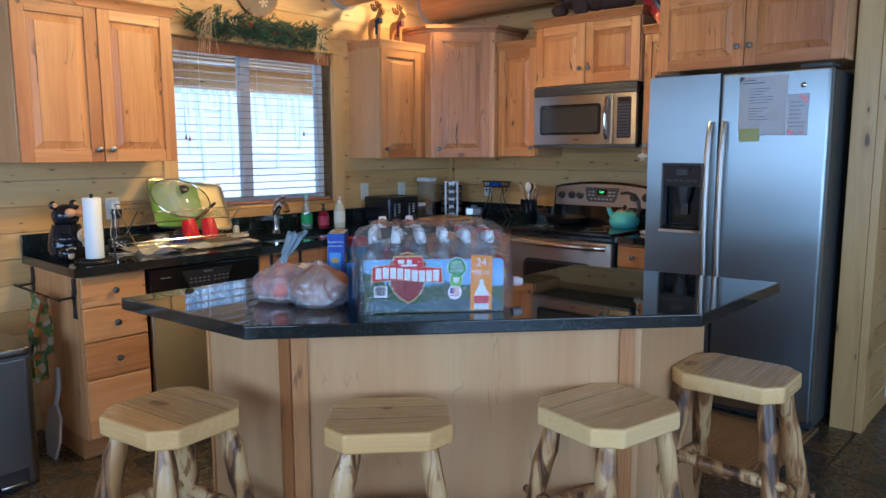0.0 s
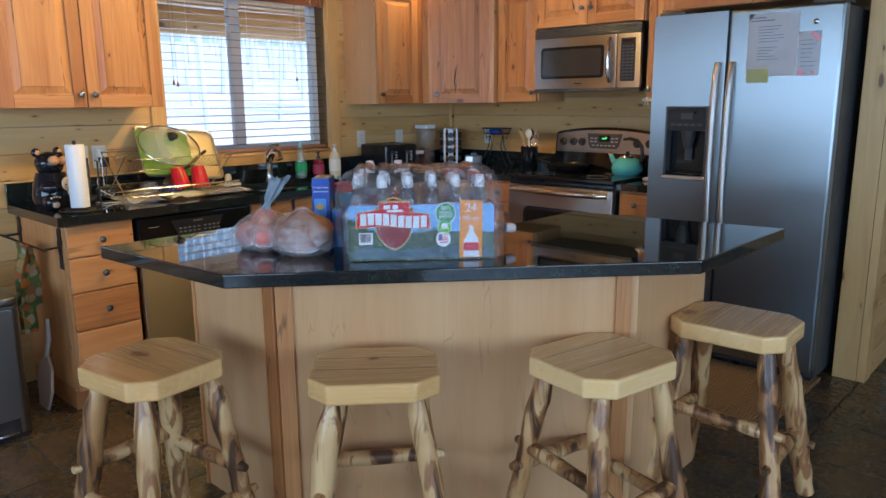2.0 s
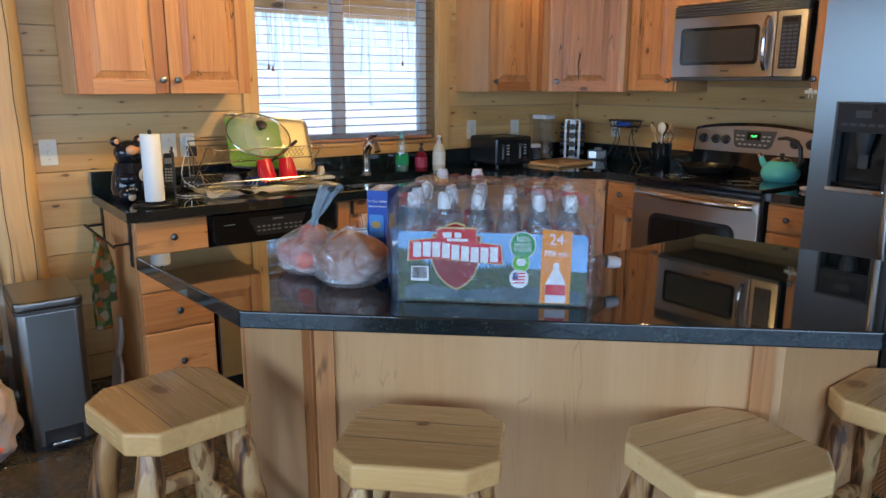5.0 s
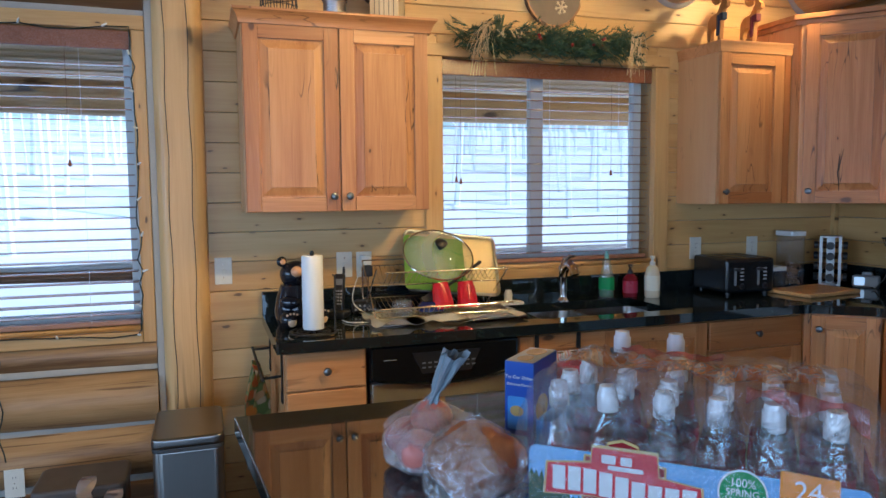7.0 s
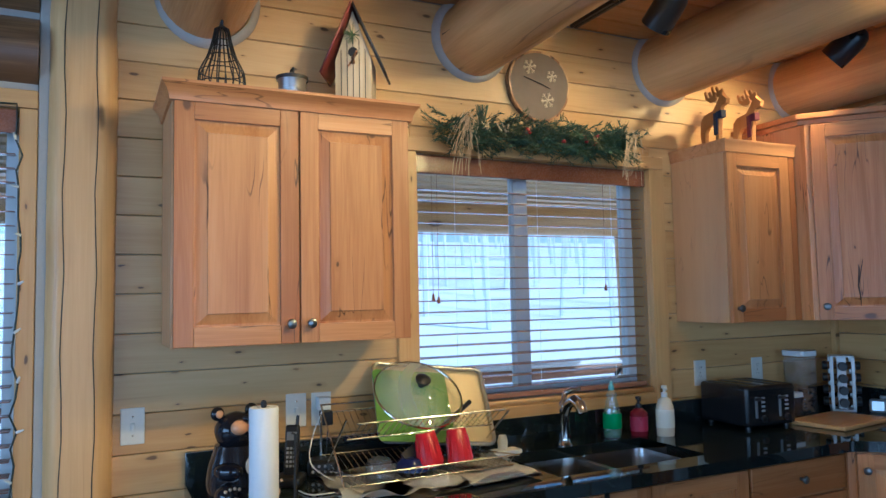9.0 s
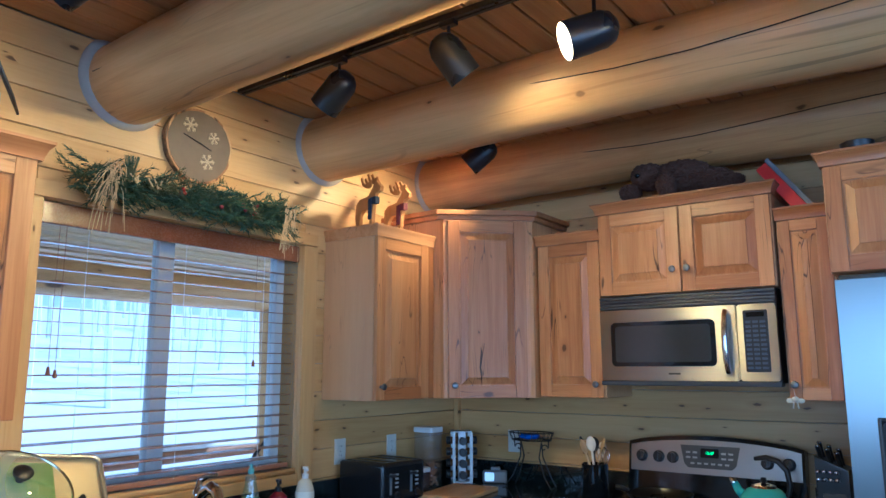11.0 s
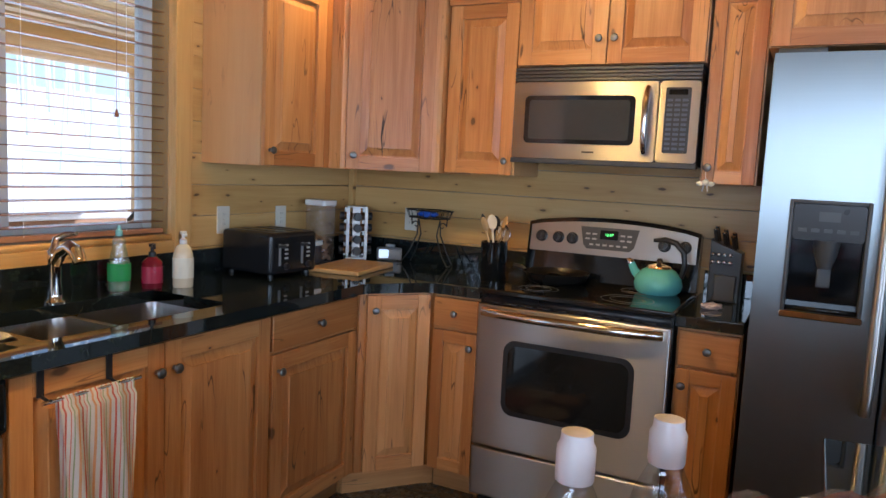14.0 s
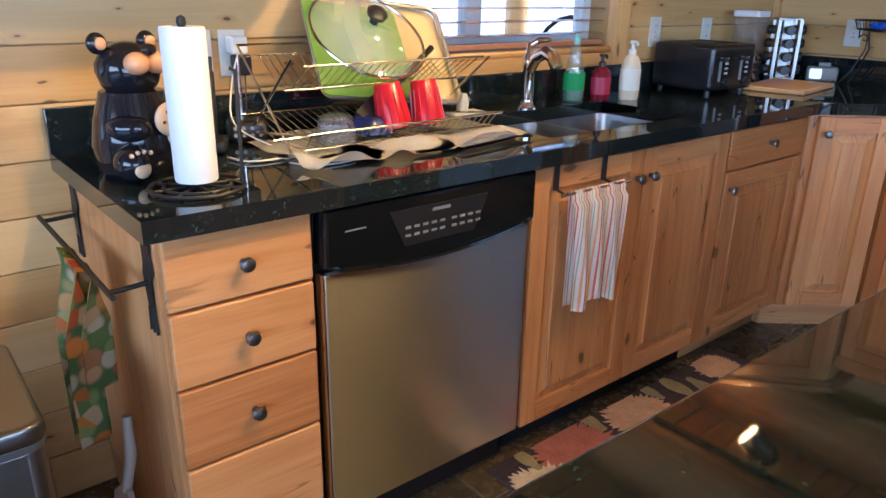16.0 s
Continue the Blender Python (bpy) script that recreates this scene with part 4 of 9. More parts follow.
upright(b, rounded(0.335, 1.118, 0.415, 1.158, 0.004), -0.1125, -0.1117)
part("display", b, black_gloss, bg)
text_mesh("12:47", 0.017, green_led, bg, face_m(0.375, -0.1128, 1.138), "clock_digits")
b = bm_new()
for i in range(4):
    for q in (0.27, 0.425):
        box(b, (q + i % 2 * 0.03, -0.1125, 1.135 - (i // 2) * 0.022), (q + 0.02 + i % 2 * 0.03, -0.1117, 1.143 - (i // 2) * 0.022))
for i in range(6):
    box(b, (0.29 + i * 0.03, -0.1125, 1.088), (0.308 + i * 0.03, -0.1117, 1.096))
part("button_legends", b, legend, bg)
for x in (0.065, 0.145, 0.21, 0.615, 0.70):
    b = bm_new()
    lathe(b, [(0.0, 0.0), (0.027, 0.0), (0.026, 0.008), (0.02, 0.011), (0.018, 0.026), (0.0, 0.027)], (x, -0.109, 1.112), 24, pose(0, 0, 0, 90, 0, 0))
    box(b, (x - 0.004, -0.141, 1.096), (x + 0.004, -0.13, 1.128), 0.002)
    part("knob", b, black_plastic, bg)
    b = bm_new()
    box(b, (x - 0.009, -0.1095, 1.149), (x + 0.009, -0.1087, 1.159))
    part("knob_mark", b, black_plastic, bg)
b = bm_new()
box(b, (0.345, -0.1092, 1.053), (0.405, -0.1086, 1.061))
part("maker_mark", b, black_plastic, bg)
b = bm_new()
box(b, (0.004, -0.655, 0.282), (RW - 0.004, -0.622, 0.868), 0.01, 3)
od = part("oven_door", b, stainless, rg)
pts = rounded(0.125, 0.43, 0.64, 0.735, 0.05)
b = bm_new()
upright(b, pts, -0.6575, -0.65, 0.001)
part("window_trim", b, black_plastic, od)
b = bm_new()
upright(b, rounded(0.145, 0.45, 0.62, 0.715, 0.04), -0.6585, -0.6577)
part("oven_window", b, oven_glass, od, "dark oven window glass")
b = bm_new()
pts = [(0.03 + 0.7 * k / 16, -0.668 - 0.034 * math.sin(math.pi * k / 16) ** 0.4, 0.838) for k in range(17)]
tube(b, pts, 0.012, 12)
for v in b.verts:
    v.co.z = 0.838 + (v.co.z - 0.838) * 1.5
part("handle", b, chrome, od, "wide bowed steel towel-bar handle")
b = bm_new()
for i in range(10):
    box(b, (0.05 + i * 0.067, -0.6565, 0.872), (0.098 + i * 0.067, -0.62, 0.878))
box(b, (0.01, -0.64, 0.869), (0.75, -0.62, 0.904))
part("door_vent", b, black_plastic, rg)
b = bm_new()
box(b, (0.004, -0.652, 0.07), (RW - 0.004, -0.622, 0.275), 0.01, 3)
part("storage_drawer", b, stainless, rg)
b = bm_new()
box(b, (0.03, -0.60, 0.0), (0.73, -0.1, 0.06))
part("plinth", b, black_plastic, rg)

# microwave
mw = thing("microwave", pose(1.067, 0, 1.445), "over-range stainless steel microwave with black window", "microwave")
MW, MH, MY = 0.758, 0.39, -0.375
b = bm_new()
box(b, (0.003, MY + 0.025, 0.004), (MW - 0.003, -0.006, MH), 0.004)
part("body", b, black_plastic, mw)
b = bm_new()
upright(b, rounded(0.004, 0.014, 0.60, 0.325, 0.012), MY, MY + 0.024, 0.004)
md = part("door", b, stainless, mw)
b = bm_new()
upright(b, rounded(0.055, 0.075, 0.515, 0.27, 0.022), MY - 0.003, MY + 0.002, 0.001)
part("window_trim", b, black_gloss, md)
b = bm_new()
upright(b, rounded(0.075, 0.093, 0.495, 0.252, 0.014), MY - 0.0042, MY - 0.0032)
part("window", b, micro_glass, md, "grey perforated microwave window")
b = bm_new()
pts = [(0.56, MY - 0.006 - 0.028 * math.sin(math.pi * k / 12) ** 0.4, 0.05 + 0.25 * k / 12) for k in range(13)]
tube(b, pts, 0.0125, 12)
part("handle", b, chrome, md)
b = bm_new()
upright(b, rounded(0.604, 0.014, MW - 0.003, 0.325, 0.012), MY, MY + 0.024, 0.004)
mp = part("control_panel", b, stainless, mw)
b = bm_new()
upright(b, rounded(0.628, 0.05, 0.722, 0.30, 0.006), MY - 0.002, MY + 0.002, 0.0005)
part("keypad", b, black_plastic, mp)
b = bm_new()
for r_ in range(11):
    for c_ in range(3):
        box(b, (0.635 + c_ * 0.028, MY - 0.003, 0.062 + r_ * 0.0185), (0.656 + c_ * 0.028, MY - 0.002, 0.072 + r_ * 0.0185))
part("keys", b, plain("slate_blue_keys", (0.055, 0.065, 0.1), 0.35), mp)
b = bm_new()
upright(b, rounded(0.64, 0.272, 0.71, 0.292, 0.003), MY - 0.0032, MY - 0.0022)
part("display", b, black_gloss, mp)
b = bm_new()
box(b, (0.003, MY + 0.016, 0.328), (MW - 0.003, MY + 0.04, 0.388))
part("vent_back", b, black_plastic, mw)
s = bm_new()
box(s, (0.003, MY, -0.007), (MW - 0.003, MY + 0.018, 0.005), 0.003)
me = shared("vent_slat", s, dark_grey)
for i in range(4):
    piece("vent_slat", me, None, mw, pose(0, 0, 0.337 + i * 0.0145))
b = bm_new()
box(b, (0.0, MY - 0.002, -0.008), (MW, MY + 0.06, 0.012), 0.004)
part("bottom_trim", b, dark_grey, mw)
b = bm_new()
box(b, (0.31, MY - 0.0008, 0.04), (0.36, MY, 0.047))
part("maker_mark", b, dark_grey, md)

# dishwasher
dw = thing("dishwasher", pose(0, -2.888, 0, 0, 0, 90), "stainless steel dishwasher with black control panel", "dishwasher")
DW = 0.604
b = bm_new()
box(b, (0.004, -0.59, 0.1), (DW - 0.004, -0.05, 0.868), 0.003)
part("body", b, black_plastic, dw)
b = bm_new()
box(b, (0.004, -0.628, 0.115), (DW - 0.004, -0.592, 0.728), 0.008, 3)
dd = part("door", b, stainless, dw)
b = bm_new()
pts = [(0.003, 0.866)] + [(0.003 + (DW - 0.006) * k / 16, 0.745 - 0.028 * math.sin(math.pi * k / 16)) for k in range(17)] + [(DW - 0.003, 0.866)]
upright(b, pts, -0.643, -0.592, 0.008)
pn = part("control_panel", b, black_gloss, dw)
b = bm_new()
pts = [(0.16, 0.838), (0.20, 0.755), (0.40, 0.755), (0.44, 0.838)]
upright(b, pts, -0.6442, -0.643)
part("button_field", b, black_plastic, pn)
b = bm_new()
for i in range(9):
    x = 0.20 + i * 0.024 + (0.01 if i > 4 else 0)
    for k in range(2):
        box(b, (x, -0.645, 0.775 + k * 0.018), (x + 0.014, -0.6442, 0.781 + k * 0.018))
part("button_legends", b, grey_plastic, pn)
for a, c in (((0.275, -0.645, 0.822), (0.325, -0.6442, 0.829)), ((0.05, -0.6438, 0.816), (0.1, -0.643, 0.819))):
    b = bm_new()
    box(b, a, c)
    part("maker_mark", b, grey_plastic, pn)
b = bm_new()
box(b, (0.0, -0.632, 0.115), (0.004, -0.60, 0.728), 0.001)
part("edge_trim", b, chrome, dw)
b = bm_new()
box(b, (0.01, -0.56, 0.0), (DW - 0.01, -0.5, 0.1))
part("toe_kick", b, black_plastic, dw)

# sink and tap
sk = thing("kitchen_sink", pose(0, 0, 0.873), "double-bowl stainless undermount sink", "sink")
for y0, y1 in ((HY0 - 0.012, -1.812), (-1.788, HY1 + 0.012)):
    b = bm_new()
    x0, x1 = HX0 - 0.012, HX1 + 0.012
    def ring(z, d, r=0.05):
        return [(x, y, z) for x, y in rounded(x0 + d, y0 + d, x1 - d, y1 - d, r, 5)]
    loops = [ring(-0.002, 0.0), ring(-0.02, 0.003), ring(-0.15, 0.012), ring(-0.17, 0.03, 0.04), ring(-0.175, 0.06, 0.03)]
    vs = [[b.verts.new(p) for p in L] for L in loops]
    for p, q in zip(vs, vs[1:]):
        for k in range(len(p)):
            b.faces.new((p[k], p[(k + 1) % len(p)], q[(k + 1) % len(p)], q[k]))
    b.faces.new(vs[-1])
    bmesh.ops.solidify(b, geom=b.faces[:], thickness=0.0015)
    part("bowl", b, sink_steel, sk)
b = bm_new()
box(b, (HX0, -1.8125, -0.02), (HX1, -1.7875, -0.001), 0.004)
part("divider", b, sink_steel, sk)
fc = thing("kitchen_tap", pose(0.15, -1.83, 0.914), "short brushed steel pull-out kitchen tap", "tap")
b = bm_new()
lathe(b, [(0.0, 0.0), (0.03, 0.0), (0.03, 0.006), (0.022, 0.014), (0.02, 0.03), (0.0195, 0.13), (0.022, 0.14), (0.021, 0.165), (0.012, 0.178), (0.0, 0.18)], (0, 0, 0), 24)
part("body", b, chrome, fc)
b = bm_new()
tube(b, [(0.0, 0, 0.12), (0.03, 0, 0.165), (0.07, 0, 0.185), (0.105, 0, 0.172), (0.12, 0, 0.14)], [0.018, 0.019, 0.021, 0.022, 0.02], 16)
part("spout", b, chrome, fc)
b = bm_new()
tube(b, [(-0.002, 0.0, 0.172), (-0.012, 0.015, 0.2), (0.012, 0.03, 0.218), (0.05, 0.04, 0.222)], [0.012, 0.012, 0.01, 0.007], 12)
part("lever", b, chrome, fc)

# switch and outlet plates
def plate(m, label, kind_):
    t = thing("wall_plate", m, label, "switch" if kind_ == "switch" else "outlet", "wall plates")
    b = bm_new()
    box(b, (-0.036, -0.006, -0.058), (0.036, 0.0, 0.058), 0.003, 2)
    part("cover", b, ivory, t)
    if kind_ == "switch":
        b = bm_new()
        box(b, (-0.006, -0.016, -0.012), (0.006, -0.006, 0.01), 0.002)
        part("toggle", b, ivory, t)
    else:
        for z in (-0.021, 0.021):
            b = bm_new()
            upright(b, rounded(-0.015, z - 0.015, 0.015, z + 0.015, 0.008), -0.0075, -0.006)
            soc = part("socket", b, ivory, t)
            b = bm_new()
            for x in (-0.006, 0.005):
                box(b, (x, -0.0078, z - 0.001), (x + 0.0015, -0.0075, z + 0.008))
            part("slot", b, black_plastic, soc)
    b = bm_new()
    for z in ((-0.03, 0.03) if kind_ == "switch" else (0.0,)):
        lathe(b, [(0.0, 0.0), (0.003, 0.0), (0.002, 0.001), (0, 0.001)], (0, -0.006, z), 8, pose(0, 0, 0, 90, 0, 0))
    part("screw", b, chrome, t)
    return t


def on_west(y, z):
    return pose(-0.0005, y, z, 0, 0, 90)


plate(on_west(-3.39, 1.114), "ivory light switch on the pine wall", "switch")
plate(on_west(-2.862, 1.12), "ivory switch plate on the pine wall", "switch")
plate(on_west(-2.771, 1.118), "ivory outlet with a plugged-in charger", "outlet")
plate(on_west(-0.958, 1.131), "ivory outlet on the pine wall", "outlet")
plate(on_west(-0.585, 1.125), "ivory outlet on the pine wall", "outlet")
plate(pose(0.381, 0.0, 1.125), "ivory outlet behind the wire basket", "outlet")
plate(pose(0.072, -4.21, 0.31, 0, 0, 90), "ivory outlet low on the log wall", "outlet")

# track lights
TRACKS = ((-1.65, 4.0, [(0.625, 95, 48), (1.13, -28, 42), (1.65, 128, 70), (2.3, 150, 66)]), (-2.62, 4.0, [(0.64, 112, 62), (1.7, 120, 40)]), (-0.65, 1.0, [(0.62, 110, 52)]))
WARM = (1.0, 0.61, 0.17)


def lamp_head(parent_m, turn, tilt, lit, y):
    t = thing("track_spotlight", parent_m, "black round-backed track spotlight under the ceiling", "spotlight", "track spotlights")
    b = bm_new()
    box(b, (-0.03, -0.014, -0.02), (0.03, 0.014, 0.0), 0.003)
    part("adaptor", b, black_metal, t)
    b = bm_new()
    drop = 0.19 if tilt > 69 else 0.15 if tilt > 64 else 0.115
    tube(b, [(0, 0, -0.018), (0, 0, -drop + 0.04)], 0.006, 10)
    part("stem", b, black_metal, t)
    m = pose(0, 0, -drop, 0, 0, turn) @ pose(0, 0, 0, tilt, 0, 0)
    b = bm_new()
    prof = [(0.0, 0.07), (0.025, 0.066), (0.045, 0.05), (0.056, 0.022), (0.058, -0.095), (0.0565, -0.095), (0.054, 0.02), (0.04, 0.045), (0.0, 0.055)]
    lathe(b, prof, (0, 0, 0), 28)
    part("shade", b, black_metal, t, m=m)
    b = bm_new()
    lathe(b, [(0.056, -0.094), (0.05, -0.02), (0.035, 0.03), (0.0, 0.045)], (0, 0, 0), 24)
    part("reflector", b, white_plastic, t, "white inside of the shade", m=m)
    b = bm_new()
    lathe(b, [(0.0, -0.025), (0.03, -0.02), (0.04, -0.008), (0.03, 0.015), (0.0, 0.025)], (0, 0, 0), 20)
    part("bulb", b, bulb_glow if lit else white_plastic, t, m=m)
    return t, parent_m @ m


for y, length, heads in TRACKS:
    tk = thing("light_track", pose(0.05, y, CEIL), "black ceiling light track", "light track", "light tracks")
    b = bm_new()
    box(b, (0, -0.018, -0.022), (length, -0.004, -0.0005), 0.001)
    box(b, (0, 0.004, -0.022), (length, 0.018, -0.0005), 0.001)
    box(b, (0, -0.004, -0.008), (length, 0.004, -0.0005))
    part("rail", b, black_metal, tk)
    for x, turn, tilt in heads:
        t, m = lamp_head(pose(x, y, CEIL - 0.02), turn, tilt, True, y)
        lamp("spot", "SPOT", SPOT_WATTS * (1.0 if y > -1 else 0.22 if y < -2 and x < 0.7 else 0.36 if x < 0.7 else 1.5), WARM, m @ pose(0, 0, -0.035), cone=140)

# ---- outside ----
gd = bm_new()
N = 40
vs = []
for j in range(N + 1):
    row = []
    for i in range(N + 1):
        x, y = -70 + 140 * i / N, -70 + 140 * j / N
        d = max(0.0, -x - 9)
        row.append(gd.verts.new((x * 4 if abs(x) > 60 else x, y * 4 if abs(y) > 60 else y, -0.7 + min(7, 0.16 * d) + 0.25 * noise.noise(Vector((x * 0.15, y * 0.15, 0))))))
    vs.append(row)
for j in range(N):
    for i in range(N):
        gd.faces.new((vs[j][i], vs[j][i + 1], vs[j + 1][i + 1], vs[j + 1][i]))
tagged(part("ground", gd, snow, angle=180), "snow-covered ground rising to a wooded slope", "ground", kind="structure")


def trodden_snow():
    n = Nodes("trodden_snow_on_boards")
    a = n.noise(n.mapped((1, 1, 1), shift=False), 1.6, 4.0, 0.6)
    b = n.noise(n.mapped((1, 1, 1), shift=False), 22.0, 3.0)
    n.colour(n.mix(n.span(a, 0.36, 0.46), (0.32, 0.16, 0.08), n.mix(b, (0.72, 0.74, 0.78), (0.84, 0.86, 0.9))))
    n.set(roughness=0.75)
    n.bump(n.math("ADD", a, b), 0.5, 0.006)
    return n.mat


snowy_deck = trodden_snow()
dk = bm_new()
for i in range(17):
    box(dk, (-0.36 - i * 0.14, -7.0, -0.12), (-0.225 - i * 0.14, 1.5, -0.08), 0.003)
tagged(part("porch_floor", dk, snowy_deck), "weathered red-brown porch boards under trodden snow", "deck", kind="structure")
rf = bm_new()
for i in range(19):
    x0 = -0.2 - i * 0.15
    prism(rf, [(x0, -7.5), (x0, 2.0), (x0 - 0.146, 2.0), (x0 - 0.146, -7.5)], 2.62 - i * 0.016, 2.65 - i * 0.016)
tagged(part("porch_roof", rf, porch_pine), "sloping board roof over the porch", "porch roof", kind="structure")
pl = bm_new()
log_bar(pl, (-2.7, -7.0, 2.16), (-2.7, 1.6, 2.16), 0.13, 18, 12)
tagged(part("porch_beam", pl, log_y), "round log beam along the porch edge", "beam", kind="structure")
for y in (-6.4, -3.05, 0.9):
    p = bm_new()
    log_bar(p, (-2.7, y, -0.1), (-2.7, y, 2.05), 0.1, 16, 8)
    tagged(part("porch_post", p, log_z), "peeled log porch post", "post", "porch posts")
for z in (0.32, 0.84):
    p = bm_new()
    log_bar(p, (-2.7, -6.3, z), (-2.7, 0.8, z), 0.05, 14, 12)
    tagged(part("porch_rail", p, deck_wood), "red-brown log porch rail with snow on it", "rail", "porch rails")
sn = bm_new()
log_bar(sn, (-2.7, -6.3, 0.895), (-2.7, 0.8, 0.895), 0.025, 10, 40)
tagged(part("snow_on_rail", sn, snow), "strip of snow lying on the porch rail", "snow", kind="stuff")

# wire patio chair on the porch
pc = thing("patio_chair", pose(-1.0, -0.5, -0.11, 0, 0, 60), "black wire patio chair with a rounded lattice back", "chair")
b = bm_new()
arc = [(0.25 * math.cos(math.pi * k / 14), -0.2 - 0.12, 0.75 + 0.52 * math.sin(math.pi * k / 14)) for k in range(15)]
tube(b, arc, 0.011, 8)
bk = part("back_frame", b, black_iron, pc)
b = bm_new()
for i in range(-6, 7):
    for s_ in (1, -1):
        x0 = i * 0.07
        p0, p1 = (x0, -0.32, 0.75), (x0 + s_ * 0.3, -0.32, 1.2)
        pts = []
        for k in range(13):
            t = k / 12
            q = (p0[0] + (p1[0] - p0[0]) * t, -0.32, p0[2] + (p1[2] - p0[2]) * t)
            if abs(q[0]) < 0.25 and q[2] - 0.75 < 0.52 * math.sqrt(max(0, 1 - (q[0] / 0.25) ** 2)):
                pts.append(q)
        if len(pts) > 1:
            tube(b, pts, 0.003, 5)
part("lattice", b, black_iron, bk)
b = bm_new()
lathe(b, [(0.0, 0.44), (0.24, 0.44), (0.25, 0.45), (0.24, 0.46), (0.0, 0.465)], (0, -0.08, 0), 24)
part("seat", b, black_iron, pc)
for x, y in ((0.2, -0.25), (-0.2, -0.25), (0.18, 0.1), (-0.18, 0.1)):
    b = bm_new()
    tube(b, [(x, y, 0.76 if y < -0.2 else 0.45), (x * 1.15, y * 1.1, 0.0)], 0.011, 8)
    part("leg", b, black_iron, pc)

# far wood of bare trunks
fw = bm_new()
rt_ = random.Random(77)
for k in range(420):
    x = -rt_.uniform(14, 46)
    y = rt_.uniform(-42, 34)
    d = max(0.0, -x - 9)
    z = -0.9 + min(7, 0.16 * d)
    h = rt_.uniform(5, 11)
    r = rt_.uniform(0.05, 0.13)
    lean = rt_.uniform(-0.5, 0.5)
    tube(fw, [(x, y, z), (x + lean * 0.3, y + lean * 0.5, z + h * 0.55), (x + lean * 0.5, y + lean, z + h)], [r, r * 0.7, r * 0.15], 5)
    for q in range(5):
        t = rt_.uniform(0.35, 0.95)
        an = rt_.uniform(0, 6.28)
        L = rt_.uniform(0.5, 1.4)
        bx_, by_, bz_ = x + lean * 0.5 * t, y + lean * t, z + h * t
        tube(fw, [(bx_, by_, bz_), (bx_ + L * math.cos(an), by_ + L * math.sin(an), bz_ + L * 0.8)], [r * 0.35, 0.008], 4)
# near-white blue: outdoor glare and haze are put into the trunks' colour
trunk_mat = plain("glare_faded_trunk", (0.84, 0.88, 0.92), 0.8, 0.3, 12.0, 0.12)
tagged(part("bare_wood", fw, trunk_mat), "far stand of bare trunks coloured near white as if faded by snow glare", "trees", kind="stuff")

# ---- stools ----


def stool(m, label, seed, w=0.355, d=0.31, h=0.66, twist=0):
    r = random.Random(seed)
    t = thing("bar_stool", m, label, "stool", "stools round the island")
    c = 0.06
    hw, hd = w / 2, d / 2
    pts = [(-hw + c, -hd), (hw - c, -hd), (hw, -hd + c), (hw, hd - c), (hw - c, hd), (-hw + c, hd), (-hw, hd - c), (-hw, -hd + c)]
    pts = [(x * (1 + r.uniform(-0.03, 0.03)), y * (1 + r.uniform(-0.03, 0.03))) for x, y in pts]
    b = bm_new()
    prism(b, pts, h - 0.058, h, 0.009, 3)
    st = part("seat", b, seat_wood, t, "pale varnished plank seat with cut corners")
    for k in range(2):
        b = bm_new()
        y = -hd * 0.35 + k * hd * 0.7 + r.uniform(-0.02, 0.02)
        box(b, (-hw + 0.01, y - 0.0008, h - 0.004), (hw - 0.012, y + 0.0008, h + 0.0005))
        part("glue_joint", b, bark_dark, st)
    legs = []
    for sx in (-1, 1):
        for sy in (-1, 1):
            top = Vector((sx * (hw - 0.065), sy * (hd - 0.06), h - 0.057))
            bot = Vector((sx * (hw + 0.02 + r.uniform(-0.01, 0.02)), sy * (hd + 0.025), 0.0))
            b = bm_new()
            n = 14
            pp, rs = [], []
            for k in range(n + 1):
                q = k / n
                p = top.lerp(bot, q) + Vector((r.uniform(-0.003, 0.003), r.uniform(-0.003, 0.003), 0))
                pp.append(p)
                rs.append((0.022 if k == 0 else 0.028 if k == 1 else 0.032 + 0.004 * math.sin(q * 5 + seed + sx)) * (1 + r.uniform(-0.03, 0.03)))
            pp[-1].z = 0.0
            tube(b, pp, rs, 14, False, 0.03, r)
            for v in b.verts:
                v.co.z = max(v.co.z, 0.0)
            part("leg", b, bark, t, "peeled knotty log leg")
            legs.append((top, bot))
    def at(i, z):
        a, b_ = legs[i]
        q = (a.z - z) / a.z
        return a.lerp(b_, q)
    for i, j, z in ((0, 2, 0.24), (1, 3, 0.30), (0, 1, 0.34), (2, 3, 0.20)):
        a, b_ = at(i, z), at(j, z + r.uniform(-0.02, 0.02))
        ext = (b_ - a).normalized() * 0.05
        b = bm_new()
        n = 8
        tube(b, [(a - ext).lerp(b_ + ext, k / n) for k in range(n + 1)], [0.012] + [0.022 + r.uniform(-0.002, 0.002) for _ in range(n - 1)] + [0.012], 12, False, 0.03, r)
        part("stretcher", b, bark, t, "peeled log stretcher")
    return t


bark_dark = plain("dark_joint", (0.2, 0.1, 0.04), 0.6)
stool(pose(1.925, -3.45, 0, 0, 0, 8), "log bar stool with a knotty cracked plank seat", 1, 0.345, 0.33)
stool(pose(2.455, -3.055, 0, 0, 0, 45), "log bar stool with a plain square plank seat", 2, 0.355, 0.30)
stool(pose(2.89, -2.555, 0, 0, 0, 78), "log bar stool with a split plank seat", 3, 0.37, 0.335)
stool(pose(3.05, -1.945, 0, 0, 0, 92), "log bar stool with a pale seat beside the refrigerator", 4, 0.325, 0.385)

# ---- on the island ----
ISZ = 0.9345


